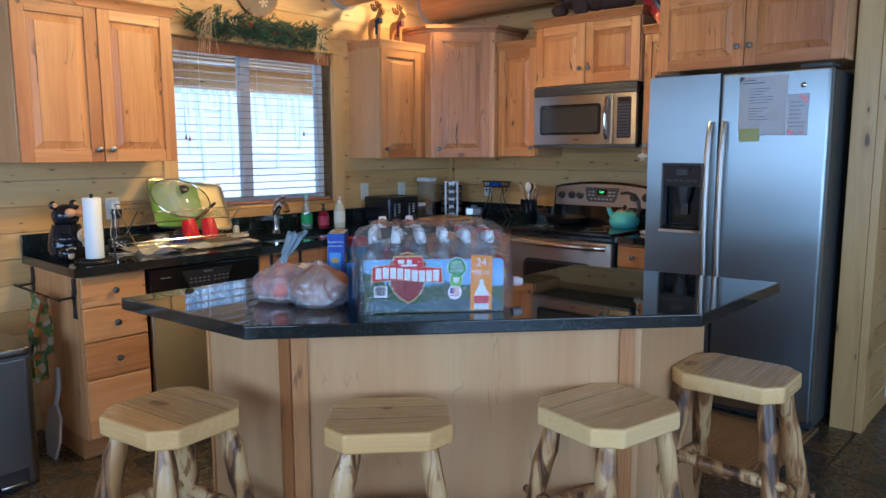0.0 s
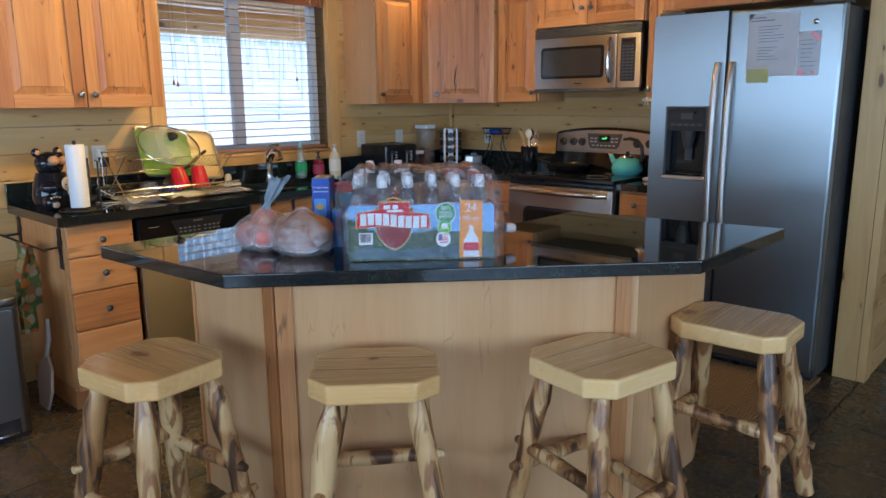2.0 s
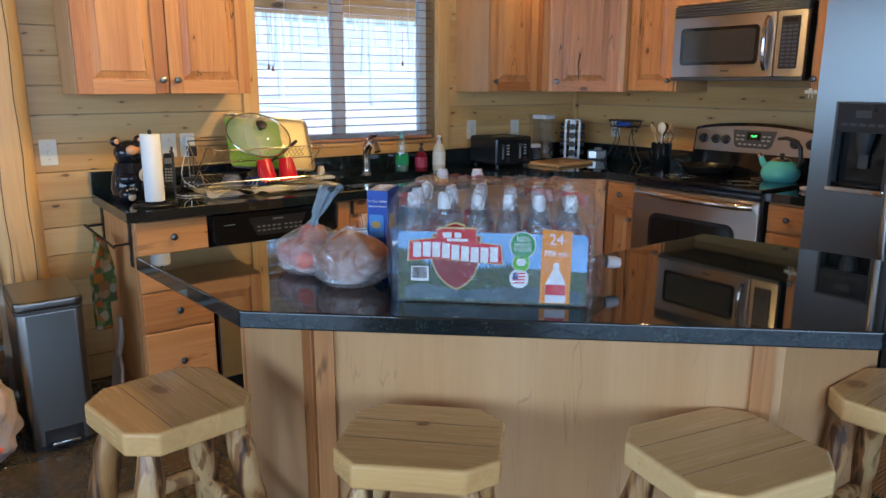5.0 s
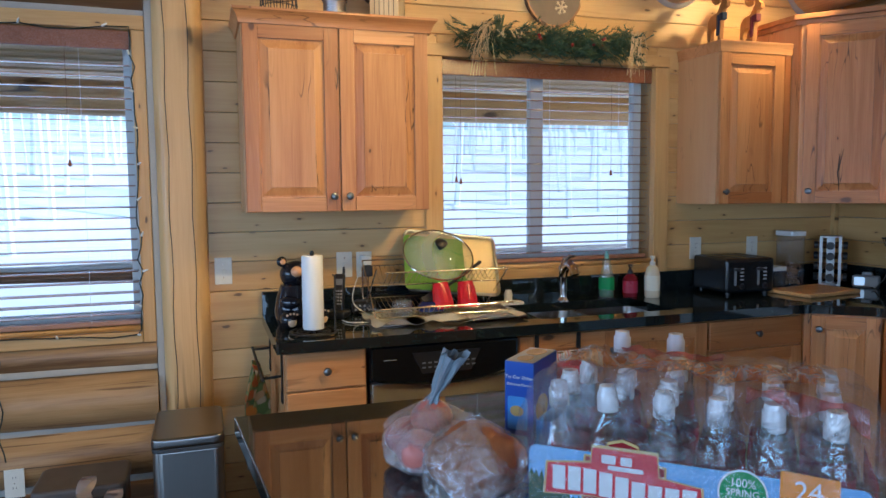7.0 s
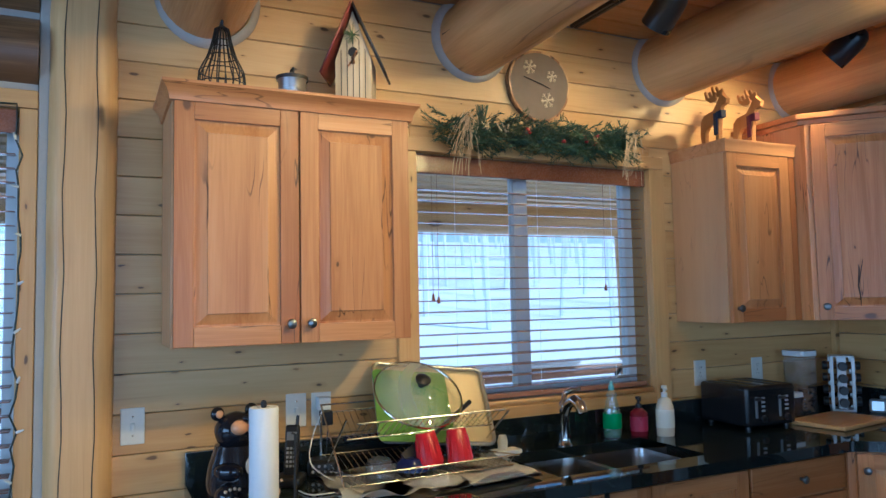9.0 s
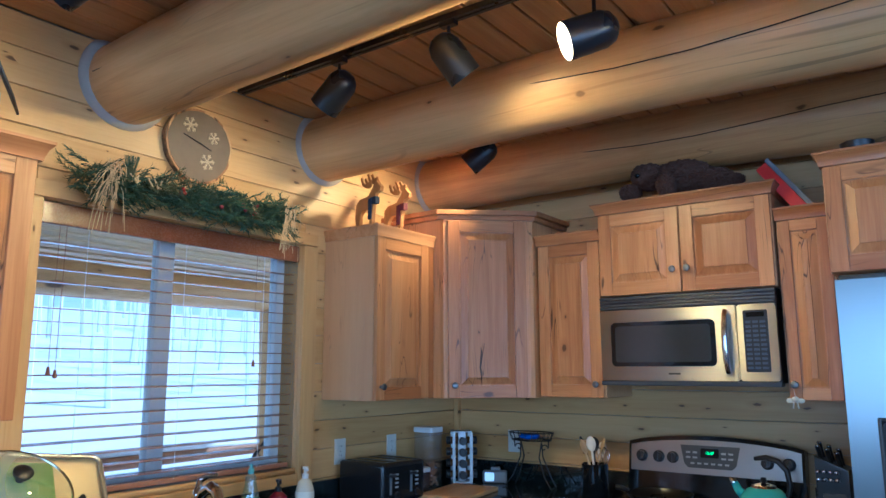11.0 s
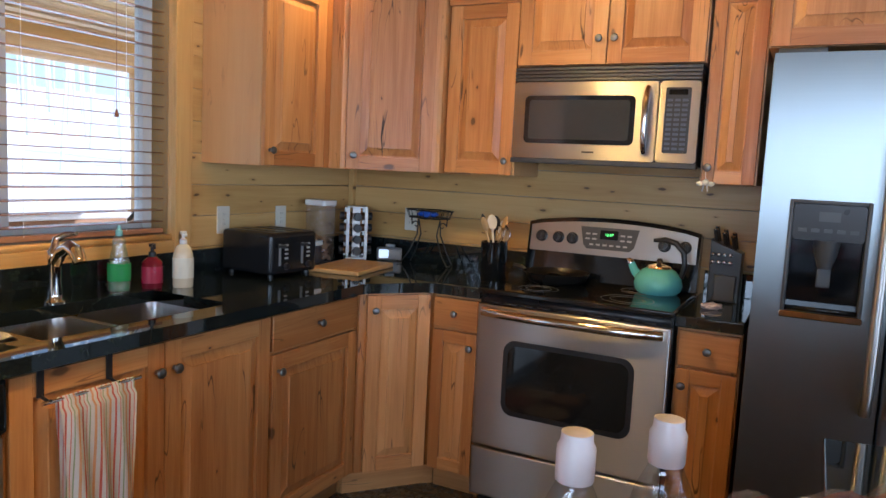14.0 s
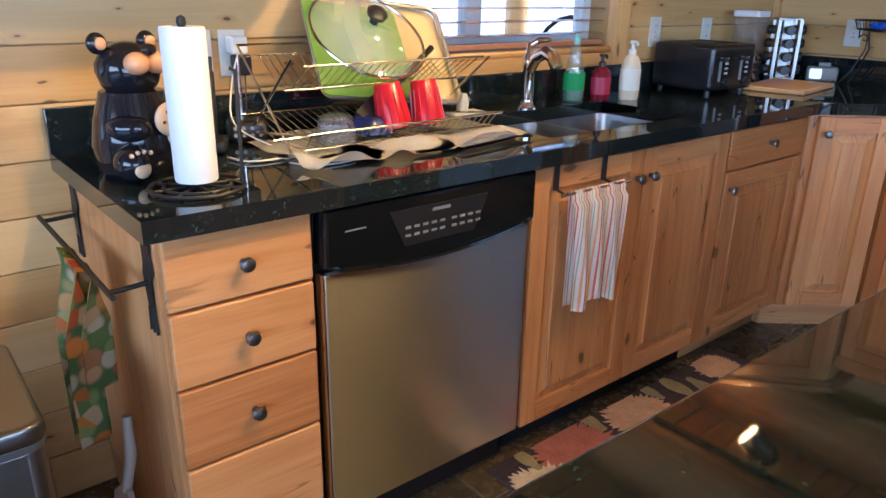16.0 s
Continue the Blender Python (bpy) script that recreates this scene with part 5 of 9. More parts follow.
def thin_film(name, tint, gloss, rough=0.12, haze=0.0, scale=24.0):
    n = Nodes(name)
    tr = n.add("ShaderNodeBsdfTransparent")
    tr.inputs[0].default_value = (*tint, 1)
    gl = n.add("ShaderNodeBsdfGlossy")
    gl.inputs["Roughness"].default_value = rough
    gl.inputs[0].default_value = (0.9, 0.92, 0.95, 1)
    crease = n.math("ABSOLUTE", n.math("SUBTRACT", n.noise(n.mapped((1, 1, 1)), scale, 4.0 if scale > 5 else 0.0, 0.6, 2.2 if scale > 5 else 0.0), 0.5))
    crease = n.math("MULTIPLY_ADD", crease, -2.6, 1.0)
    bp = n.add("ShaderNodeBump")
    bp.inputs["Strength"].default_value, bp.inputs["Distance"].default_value = 0.9, 0.006
    n.link(crease, bp.inputs["Height"])
    n.link(bp.outputs[0], gl.inputs["Normal"])
    shader = tr.outputs[0]
    if haze > 0.0:
        df = n.add("ShaderNodeBsdfDiffuse")
        df.inputs[0].default_value = (0.86, 0.87, 0.88, 1)
        n.link(bp.outputs[0], df.inputs["Normal"])
        hz = n.add("ShaderNodeMixShader")
        n.link(n.span(crease, 0.6, 0.98, haze * 0.45, haze * 3.0), hz.inputs[0])
        n.link(shader, hz.inputs[1])
        n.link(df.outputs[0], hz.inputs[2])
        shader = hz.outputs[0]
    mx = n.add("ShaderNodeMixShader")
    mx.inputs[0].default_value = gloss
    n.link(shader, mx.inputs[1])
    n.link(gl.outputs[0], mx.inputs[2])
    out = n.t.nodes["Material Output"]
    n.link(mx.outputs[0], out.inputs[0])
    return n.mat


film = thin_film("clear_shrink_film", (0.98, 0.98, 0.99), 0.1, 0.06, 0.022)
bag_film = thin_film("clear_bag_film", (0.95, 0.94, 0.94), 0.2, 0.08, 0.1)
bottle_film = thin_film("bottle_plastic", (0.88, 0.92, 0.95), 0.13, 0.05, 0.0, 6.0)
white_cap = plain("milky_cap", (0.74, 0.68, 0.68), 0.4, 0.0)
print_blue = plain("print_sky_blue", (0.2, 0.42, 0.74), 0.16, 0.7, 28.0, 0.25)
print_red = plain("print_red", (0.62, 0.02, 0.035), 0.16, 0.7, 28.0, 0.15)
print_dark_red = plain("print_dark_red", (0.25, 0.015, 0.02), 0.16, 0.7, 28.0, 0.15)
print_white = plain("print_white", (0.8, 0.8, 0.8), 0.16, 0.7, 28.0, 0.15)
print_gold = plain("print_gold", (0.6, 0.42, 0.16), 0.16, 0.7, 28.0, 0.15)
print_green = plain("print_green", (0.03, 0.3, 0.09), 0.16, 0.7, 28.0, 0.15)
print_lime = plain("print_lime", (0.16, 0.5, 0.06), 0.16, 0.7, 28.0, 0.15)
print_orange = plain("print_orange", (0.85, 0.3, 0.02), 0.16, 0.7, 28.0, 0.15)
print_forest = plain("print_forest", (0.03, 0.065, 0.03), 0.16, 0.7, 160.0, 1.6)
print_meadow = plain("print_lake", (0.05, 0.1, 0.12), 0.16, 0.7, 140.0, 1.2)
print_black = plain("print_black", (0.01, 0.01, 0.01), 0.16, 0.7, 28.0, 0.15)

PW, PD, PH = 0.45, 0.29, 0.17
pa = math.degrees(math.atan2(0.33, 0.305))
wp = thing("water_bottle_pack", pose(2.315, -3.025, ISZ, 0, 0, pa) @ Matrix.Diagonal((0.95, 1.0, 1.0, 1.0)), "shrink-wrapped pack of water bottles with red and blue print", "water bottles")
BP = [(0.0, 0.0), (0.028, 0.0), (0.034, 0.008), (0.0345, 0.05), (0.0325, 0.06), (0.0345, 0.07), (0.0345, 0.14), (0.032, 0.155), (0.024, 0.185), (0.015, 0.203), (0.0135, 0.21), (0.0135, 0.218)]
bb = bm_new()
lathe(bb, BP, (0, 0, 0), 18)
bottle_me = shared("bottle", bb, bottle_film)
bb = bm_new()
lathe(bb, [(0.0148, 0.207), (0.0155, 0.209), (0.0155, 0.232), (0.013, 0.236), (0.0125, 0.243), (0.0, 0.245)], (0, 0, 0), 16)
cap_me = shared("cap", bb, white_cap)
bb = bm_new()
lathe(bb, [(0.0352, 0.075), (0.0352, 0.135)], (0, 0, 0), 18)
label_me = shared("label", bb, print_red)
pack_cap_me = cap_me.copy()
pack_cap_me.materials[0] = thin_film("cap_under_film", (0.93, 0.88, 0.88), 0.1, 0.15, 0.3, 6.0)
rw = random.Random(4)
for i in range(6):
    for j in range(4):
        if j == 3 and i in (1, 3):
            continue
        bo = piece("bottle", bottle_me, None, wp, pose(0.04 + i * 0.074, 0.04 + j * 0.07, 0.001, rw.uniform(-1.5, 1.5), rw.uniform(-1.5, 1.5), rw.uniform(0, 90)))
        piece("cap", pack_cap_me, None, bo, pose(0, 0, 0))
        piece("label", label_me, None, bo, pose(0, 0, 0))


def wrap_sheet(u0, u1, fn, nu, nv):
    bm = bm_new()
    g = [[bm.verts.new(fn(u0 + (u1 - u0) * i / nu, j / nv)) for i in range(nu + 1)] for j in range(nv + 1)]
    for j in range(nv):
        for i in range(nu):
            bm.faces.new((g[j][i], g[j][i + 1], g[j + 1][i + 1], g[j + 1][i]))
    return bm


def over(u, v):
    """The film's section from the front foot over the caps to the back foot."""
    path = [(-0.018, 0.0), (-0.022, 0.1), (-0.019, 0.172), (0.012, 0.222), (0.045, 0.25), (0.15, 0.252), (0.235, 0.246), (0.27, 0.215), (0.296, 0.16), (0.298, 0.0)]
    q = v * (len(path) - 1)
    k = min(int(q), len(path) - 2)
    y = path[k][0] + (path[k + 1][0] - path[k][0]) * (q - k)
    z = path[k][1] + (path[k + 1][1] - path[k][1]) * (q - k)
    edge = min(1.0, min(u + 0.012, PW + 0.03 - u) / 0.05)
    sag = 0.02 * (1 - max(0, edge)) if z > 0.15 else 0.0
    ridge = 0.5 - abs(noise.noise(Vector((u * 13 + v * 5, v * 11 - u * 4, 4.2)))) * 1.6
    w = noise.noise(Vector((u * 22, v * 9, 1.7))) * (0.009 if z > 0.19 else 0.0025) + (0.007 * math.cos(u / 0.074 * 2 * math.pi) * math.cos(y / 0.07 * 2 * math.pi) if z > 0.2 else 0)
    if z > 0.19:
        w += 0.011 * ridge - 0.03 * max(0.0, (u - 0.22) / 0.25) ** 1.5 * max(0.0, 0.14 - y) / 0.14 + 0.012
    bulge = 0.004 * abs(math.cos(u / 0.074 * math.pi + 0.2)) if 0.02 < z < 0.17 else 0.0
    return (u, y + ((w - bulge) if z < 0.2 else 0), max(0.001, z - sag + (w - 0.004 if z >= 0.2 else 0)))


part("shrink_film", wrap_sheet(-0.008, PW + 0.012, over, 120, 90), film, wp, "crinkled clear plastic film")
for u, s_ in ((-0.008, -1), (PW + 0.012, 1)):
    bm = bm_new()
    rim = [over(u, j / 24) for j in range(25)]
    cen = Vector((u + s_ * 0.022, 0.145, 0.12))
    loops = []
    for k in range(5):
        q = k / 4
        loops.append([bm.verts.new(Vector(p).lerp(cen, q * 0.8) + Vector((s_ * 0.02 * math.sin(q * 3), 0, 0)) + Vector((noise.noise(Vector((i * 0.9, k * 1.3, u))) * 0.012, 0, 0))) for i, p in enumerate(rim)])
    for p, q in zip(loops, loops[1:]):
        for i in range(24):
            bm.faces.new((p[i], p[i + 1], q[i + 1], q[i]))
    part("film_end", bm, film, wp, "gathered end of the film")
# gathered tuft of film and one bottle lying out of the end
bo = piece("bottle", bottle_me, None, wp, pose(PW - 0.13, 0.16, 0.075, 0, 96, 12))
piece("cap", cap_me, None, bo, pose(0, 0, 0))
FY0 = -0.0135


def print_part(pts, z, material, name, lab=""):
    """A printed patch on the pack's front; pts in metres along and up the front."""
    bm = bm_new()
    upright(bm, pts, FY0 - z - 0.0004, FY0 - z)
    return part(name, bm, material, wp, lab)


print_part(rounded(0.004, 0.05, PW, PH - 0.006, 0.012), 0.0, print_blue, "sky_print", "pale blue printed film")
tree = [(PW, 0.003), (0.004, 0.003), (0.004, 0.12)]
x = 0.004
while x < 0.30:
    hgt = 0.082 + 0.045 * max(0.0, 1 - x / 0.09) + 0.03 * max(0.0, (x - 0.2) / 0.1) * 0.4
    tree += [(x + 0.004, hgt + rw.uniform(0.004, 0.016)), (x + 0.008, hgt - 0.004)]
    x += 0.008
tree += [(0.304, 0.085), (PW, 0.08)]
print_part(tree, 0.0005, print_forest, "forest_print", "printed dark pine forest")
print_part([(0.02, 0.008), (PW - 0.01, 0.008), (PW - 0.01, 0.034), (0.30, 0.045), (0.16, 0.03), (0.05, 0.045), (0.02, 0.034)], 0.001, print_meadow, "lake_print")
sh = [(0.085, 0.105), (0.09, 0.158), (0.118, 0.158), (0.122, 0.178), (0.142, 0.184), (0.163, 0.178), (0.168, 0.16), (0.2, 0.155), (0.198, 0.105), (0.186, 0.066), (0.165, 0.045), (0.145, 0.034), (0.122, 0.045), (0.1, 0.066)]
print_part([((x - 0.143) * 1.05 + 0.143, (y - 0.11) * 1.05 + 0.11) for x, y in sh], 0.0015, print_gold, "shield_border")
print_part(sh, 0.002, print_dark_red, "shield_print", "dark red printed shield")
ban = [(0.03, 0.098), (0.034, 0.142), (0.098, 0.15), (0.1, 0.172), (0.19, 0.172), (0.192, 0.142), (0.248, 0.136), (0.252, 0.094), (0.19, 0.098), (0.1, 0.104)]
print_part([((x - 0.141) * 1.03 + 0.141, (y - 0.12) * 1.08 + 0.12) for x, y in ban], 0.0022, print_gold, "banner_border")
print_part(ban, 0.0026, print_red, "banner_print", "red printed banner")
for k in range(9):
    x = 0.0415 + k * 0.0228
    z = 0.106 - 0.001 * k + 0.003 * math.sin(k * 0.8)
    print_part([(x, z), (x + 0.0185, z), (x + 0.019, z + 0.034), (x + 0.0005, z + 0.034)], 0.003, print_white, "banner_bar", "plain white bar" if k == 0 else "")
bm = bm_new()
for k, (x, w_) in enumerate(((0.113, 0.02), (0.14, 0.016), (0.122, 0.05))):
    upright(bm, rounded(x, 0.152 + (k == 2) * -0.008, x + w_, 0.158 + (k == 2) * -0.008 + (k < 2) * 0.006, 0.002, 2), FY0 - 0.0036, FY0 - 0.003)
part("banner_crest", bm, print_white, wp)
for cx, cz, r, mt in ((0.30, 0.138, 0.029, print_green), (0.297, 0.098, 0.02, print_lime), (0.293, 0.062, 0.021, print_white)):
    print_part(disc(r * 1.08, 28, cx, cz), 0.0012, print_white, "badge_rim")
    print_part(disc(r, 28, cx, cz), 0.0018, mt, "badge")
text_mesh("100%", 0.015, print_white, wp, face_m(0.30, FY0 - 0.0026, 0.152), "badge_lettering")
text_mesh("SPRING", 0.0125, print_white, wp, face_m(0.30, FY0 - 0.0026, 0.139), "badge_lettering")
text_mesh("WATER", 0.0125, print_white, wp, face_m(0.30, FY0 - 0.0026, 0.128), "badge_lettering")
print_part([(0.29, 0.092), (0.304, 0.092), (0.308, 0.1), (0.304, 0.108), (0.29, 0.108), (0.286, 0.1)], 0.0024, print_white, "badge_mark")
bm = bm_new()
for k in range(4):
    upright(bm, [(0.279, 0.05 + k * 0.007), (0.307, 0.052 + k * 0.007), (0.307, 0.055 + k * 0.007), (0.279, 0.053 + k * 0.007)], FY0 - 0.0028, FY0 - 0.0024)
part("badge_stripes", bm, print_red, wp)
print_part([(0.277, 0.06), (0.29, 0.06), (0.29, 0.076), (0.279, 0.076)], 0.0029, plain("print_navy", (0.03, 0.05, 0.2), 0.3, 0.0), "badge_canton")
print_part([(0.342, 0.006), (0.412, 0.006), (0.414, 0.172), (0.345, 0.176)], 0.0014, print_orange, "orange_panel", "bright orange printed panel")
text_mesh("24", 0.034, print_white, wp, face_m(0.378, FY0 - 0.0022, 0.152), "count_lettering")
text_mesh("700 mL", 0.019, print_white, wp, face_m(0.378, FY0 - 0.0022, 0.121), "size_lettering")
print_part([(0.355, 0.008), (0.402, 0.008), (0.403, 0.05), (0.398, 0.062), (0.386, 0.085), (0.385, 0.1), (0.373, 0.1), (0.372, 0.085), (0.36, 0.062), (0.354, 0.05)], 0.002, print_white, "bottle_picture", "white printed bottle")
print_part([(0.355, 0.026), (0.402, 0.026), (0.402, 0.05), (0.355, 0.05)], 0.0026, print_red, "bottle_picture_label")
print_part([(0.036, 0.05), (0.078, 0.05), (0.078, 0.084), (0.036, 0.084)], 0.0014, print_white, "barcode_patch")
bm = bm_new()
x = 0.039
while x < 0.074:
    w_ = rw.choice((0.0008, 0.0014, 0.002))
    upright(bm, [(x, 0.056), (x + w_, 0.056), (x + w_, 0.082), (x, 0.082)], FY0 - 0.0024, FY0 - 0.002)
    x += w_ + rw.choice((0.0008, 0.0014))
part("barcode_bars", bm, print_black, wp)
# side and top prints
bm = bm_new()
box(bm, (PW + 0.013, 0.05, 0.03), (PW + 0.0135, 0.2, 0.15))
part("end_print", bm, print_red, wp)


def film_print(u0, u1, v0, v1, material, name, lab=""):
    """A printed patch lying on the film, following its creases."""
    def on_film(u, q):
        x, y, z = over(u, v0 + (v1 - v0) * q)
        return (x, y, z + 0.0016)
    return part(name, wrap_sheet(u0, u1, on_film, 40, 16), material, wp, lab, angle=60)


orange_film = thin_film("orange_printed_film", (0.9, 0.5, 0.2), 0.16, 0.1, 0.08)
red_film = thin_film("red_printed_film", (0.8, 0.22, 0.22), 0.16, 0.1, 0.06)
film_print(0.03, 0.40, 0.485, 0.565, orange_film, "top_print", "orange print on top of the film")
film_print(0.10, 0.26, 0.60, 0.66, red_film, "top_print", "red print on top of the film")
film_print(0.30, PW, 0.40, 0.455, red_film, "top_print", "red print on top of the film")
# two loose bottles behind the pack
for bx, by in ((2.09, -2.73), (2.146, -2.654)):
    lb = thing("water_bottle", pose(bx, by, ISZ, 0, 0, 30), "clear water bottle with a milky cap behind the pack", "bottle", "loose water bottles")
    piece("bottle", bottle_me, None, lb, pose(0, 0, 0) @ Matrix.Diagonal((1.0, 1.0, 1.07, 1)))
    piece("cap", cap_me, None, lb, pose(0, 0, 0) @ Matrix.Diagonal((1.0, 1.0, 1.07, 1)))
    piece("label", label_me, None, lb, pose(0, 0, 0) @ Matrix.Diagonal((1.0, 1.0, 1.07, 1)))


def pouch(m, label, cat, sx, sy, h, tail, fill, fmat, seed, tilt=(0.4, 0.2)):
    """A tied clear bag filled with round things."""
    r = random.Random(seed)
    t = thing("produce_bag", m, label, cat)
    for k, (x, y, z, rr, s_) in enumerate(fill):
        b = bm_new()
        blob(b, (x, y, z), (rr, rr * s_, rr * 0.92), None, 3, 0.08, 6)
        part("fruit", b, fmat, t)
    b = bm_new()
    n, k_ = 72, 32
    loops = []
    for j in range(k_ + 1):
        q = j / k_
        if q < 0.12:
            rad = 0.75 + 0.25 * q / 0.12
        elif q < 0.5:
            rad = 1.0
        else:
            rad = max(0.13, 1.0 * (1 - ((q - 0.5) / 0.5) ** 1.6))
        z = h * q
        loop = []
        for i in range(n):
            a = 2 * math.pi * i / n
            f = 1 + 0.06 * (0.4 - abs(noise.noise(Vector((math.cos(a) * 5, math.sin(a) * 5, q * 6 + seed))))) + 0.09 * noise.noise(Vector((math.cos(a) * 2.5, math.sin(a) * 2.5, q * 3 + seed))) + 0.05 * math.sin(a * 9 + q * 3) * (q > 0.5)
            loop.append(b.verts.new((sx * rad * f * math.cos(a), sy * rad * f * math.sin(a), z * (1 + 0.06 * noise.noise(Vector((a, q, seed)))) + 0.0008)))
        loops.append(loop)
    b.faces.new(loops[0])
    for p, q in zip(loops, loops[1:]):
        for i in range(n):
            b.faces.new((p[i], p[(i + 1) % n], q[(i + 1) % n], q[i]))
    part("bag", b, bag_film, t, "thin clear plastic")
    if tail:
        b = bm_new()
        loops = []
        for k in range(13):
            q = k / 12
            rad = 0.017 - 0.008 * math.sin(min(1.0, q / 0.35) * math.pi) + 0.02 * max(0.0, q - 0.3) ** 1.2
            loop = []
            for i in range(30):
                a = 2 * math.pi * i / 30
                f = rad * (1 + 0.28 * math.sin(a * 7 + q * 2.5) + 0.2 * noise.noise(Vector((math.cos(a) * 2, math.sin(a) * 2, q * 4))))
                loop.append(b.verts.new((tilt[0] * tail * q + f * math.cos(a), tilt[1] * tail * q + 0.6 * f * math.sin(a), h * 0.95 + tail * q + 0.012 * q * noise.noise(Vector((a * 1.5, 3, seed))))))
            loops.append(loop)
        for p, q in zip(loops, loops[1:]):
            for i in range(30):
                b.faces.new((p[i], p[(i + 1) % 30], q[(i + 1) % 30], q[i]))
        part("twisted_top", b, plain("grey_bag_plastic", (0.24, 0.29, 0.33), 0.35, 0.3), t, "twisted grey-blue bag neck")
    return t


apple = plain("red_apple", (0.6, 0.2, 0.16), 0.4, 0.05, 14.0, 0.6)
brown = plain("brown_loaf", (0.36, 0.13, 0.05), 0.55, 0.8, 30.0, 0.75)
pouch(pose(1.955, -3.06, ISZ) @ Matrix.Diagonal((1.18, 1.18, 1.12, 1)), "tied clear bag of red apples", "bag of apples", 0.078, 0.078, 0.115, 0.09,
      [(-0.035, -0.03, 0.04, 0.037, 1), (0.036, -0.03, 0.04, 0.037, 1), (0.0, 0.036, 0.038, 0.036, 1), (0.0, 0.0, 0.082, 0.034, 1)], apple, 3, (0.45, 0.3))
pouch(pose(2.118, -3.035, ISZ) @ Matrix.Diagonal((1.08, 1.08, 1.12, 1)), "clear bag holding a brown round loaf", "bag of bread", 0.088, 0.082, 0.125, 0,
      [(0.0, 0.0, 0.056, 0.066, 1), (0.03, 0.02, 0.06, 0.05, 1.1), (-0.03, -0.015, 0.05, 0.052, 1)], brown, 9)

cb_ = thing("cracker_box", pose(2.046, -2.894, ISZ, 0, 0, 43), "tall blue cardboard cracker box with yellow badges", "box")
box_blue = plain("box_blue", (0.012, 0.07, 0.42), 0.35, 0.02)
b = bm_new()
box(b, (-0.0275, -0.06, 0), (0.0275, 0.06, 0.218), 0.0015)
part("carton", b, box_blue, cb_)
b = bm_new()
box(b, (-0.026, -0.059, 0.2182), (0.026, 0.059, 0.2187))
part("lid_flap", b, plain("box_grey", (0.42, 0.42, 0.42), 0.5), cb_)
for z0 in (0.025, 0.095):
    b = bm_new()
    upright(b, rounded(-0.022, z0, 0.016, z0 + 0.06, 0.004, 3), -0.0606, -0.0601)
    pp_ = part("printed_panel", b, plain("print_light_blue", (0.1, 0.3, 0.7), 0.35, 0.0), cb_)
    b = bm_new()
    upright(b, disc(0.013, 18, -0.004, z0 + 0.034, 0.75), -0.0612, -0.0607)
    part("printed_badge", b, print_gold, pp_)
text_mesh("Try Our Other", 0.0085, print_white, cb_, face_m(0.0, -0.0604, 0.19), "side_lettering")
text_mesh("Delicious Flavors", 0.0068, print_white, cb_, face_m(0.0, -0.0604, 0.177), "side_lettering")
for y0, z0, r in ((-0.02, 0.13, 0.03), (0.015, 0.06, 0.034)):
    b = bm_new()
    upright(b, disc(r, 24, 0, 0, 0.8), -0.0006, 0.0)
    part("printed_badge", b, print_gold, cb_, m=pose(0.0278, y0, z0, 0, 0, 90))
for y0, r in ((-0.03, 0.014), (0.025, 0.018)):
    b = bm_new()
    flat(b, disc(r, 18, 0, 0, 1.5))
    part("printed_badge", b, print_gold, cb_, m=pose(0, y0, 0.2188))
c2 = thing("cracker_box", pose(2.1, -2.88, ISZ, 0, 0, 133), "low light blue carton with white print", "box")
b = bm_new()
box(b, (-0.04, -0.015, 0), (0.04, 0.015, 0.12), 0.0015)
part("carton", b, plain("box_sky_blue", (0.03, 0.2, 0.6), 0.35, 0.02), c2)
b = bm_new()
for z in (0.05, 0.065, 0.08):
    box(b, (-0.032, 0.0151, z), (0.028, 0.0157, z + 0.007))
part("printed_lines", b, print_white, c2)
cn = thing("canister", pose(2.028, -2.792, ISZ) @ Matrix.Diagonal((0.75, 0.75, 1.2, 1)), "round blue canister with a red plastic lid", "canister")
b = bm_new()
lathe(b, [(0.0, 0.0), (0.048, 0.0), (0.048, 0.14), (0.0, 0.14)], (0, 0, 0), 32)
part("body", b, plain("print_cyan", (0.08, 0.35, 0.6), 0.35, 0.0, 18.0, 0.3), cn)
b = bm_new()
lathe(b, [(0.0505, 0.133), (0.0505, 0.155), (0.047, 0.157), (0.046, 0.147), (0.0, 0.146)], (0, 0, 0), 32)
part("lid", b, plain("red_lid", (0.6, 0.02, 0.03), 0.35, 0.0), cn)

# ---- on the west counter ----
CZ = 0.9145


def merged(name, pieces, m, label, cat, group=""):
    """One plain mesh out of several shapes, each with its own paint."""
    me = bpy.data.meshes.new(name)
    mats, bm_all = [], bm_new()
    for bm, mat_ in pieces:
        if mat_ not in mats:
            mats.append(mat_)
        for f in bm.faces:
            f.material_index = mats.index(mat_)
        tmp = bpy.data.meshes.new("tmp")
        bmesh.ops.recalc_face_normals(bm, faces=bm.faces[:])
        bm.to_mesh(tmp)
        bm.free()
        bm_all.from_mesh(tmp)
        bpy.data.meshes.remove(tmp)
    smooth_mesh(bm_all, 50)
    bm_all.to_mesh(me)
    bm_all.free()
    for q in mats:
        me.materials.append(q)
    ob = new(name, me)
    ob.matrix_basis = m
    return tagged(ob, label, cat, group)


def ball(c, s, amp=0.0, m=None, sub=3, freq=8.0):
    return blob(bm_new(), c, s, m, sub, amp, freq)


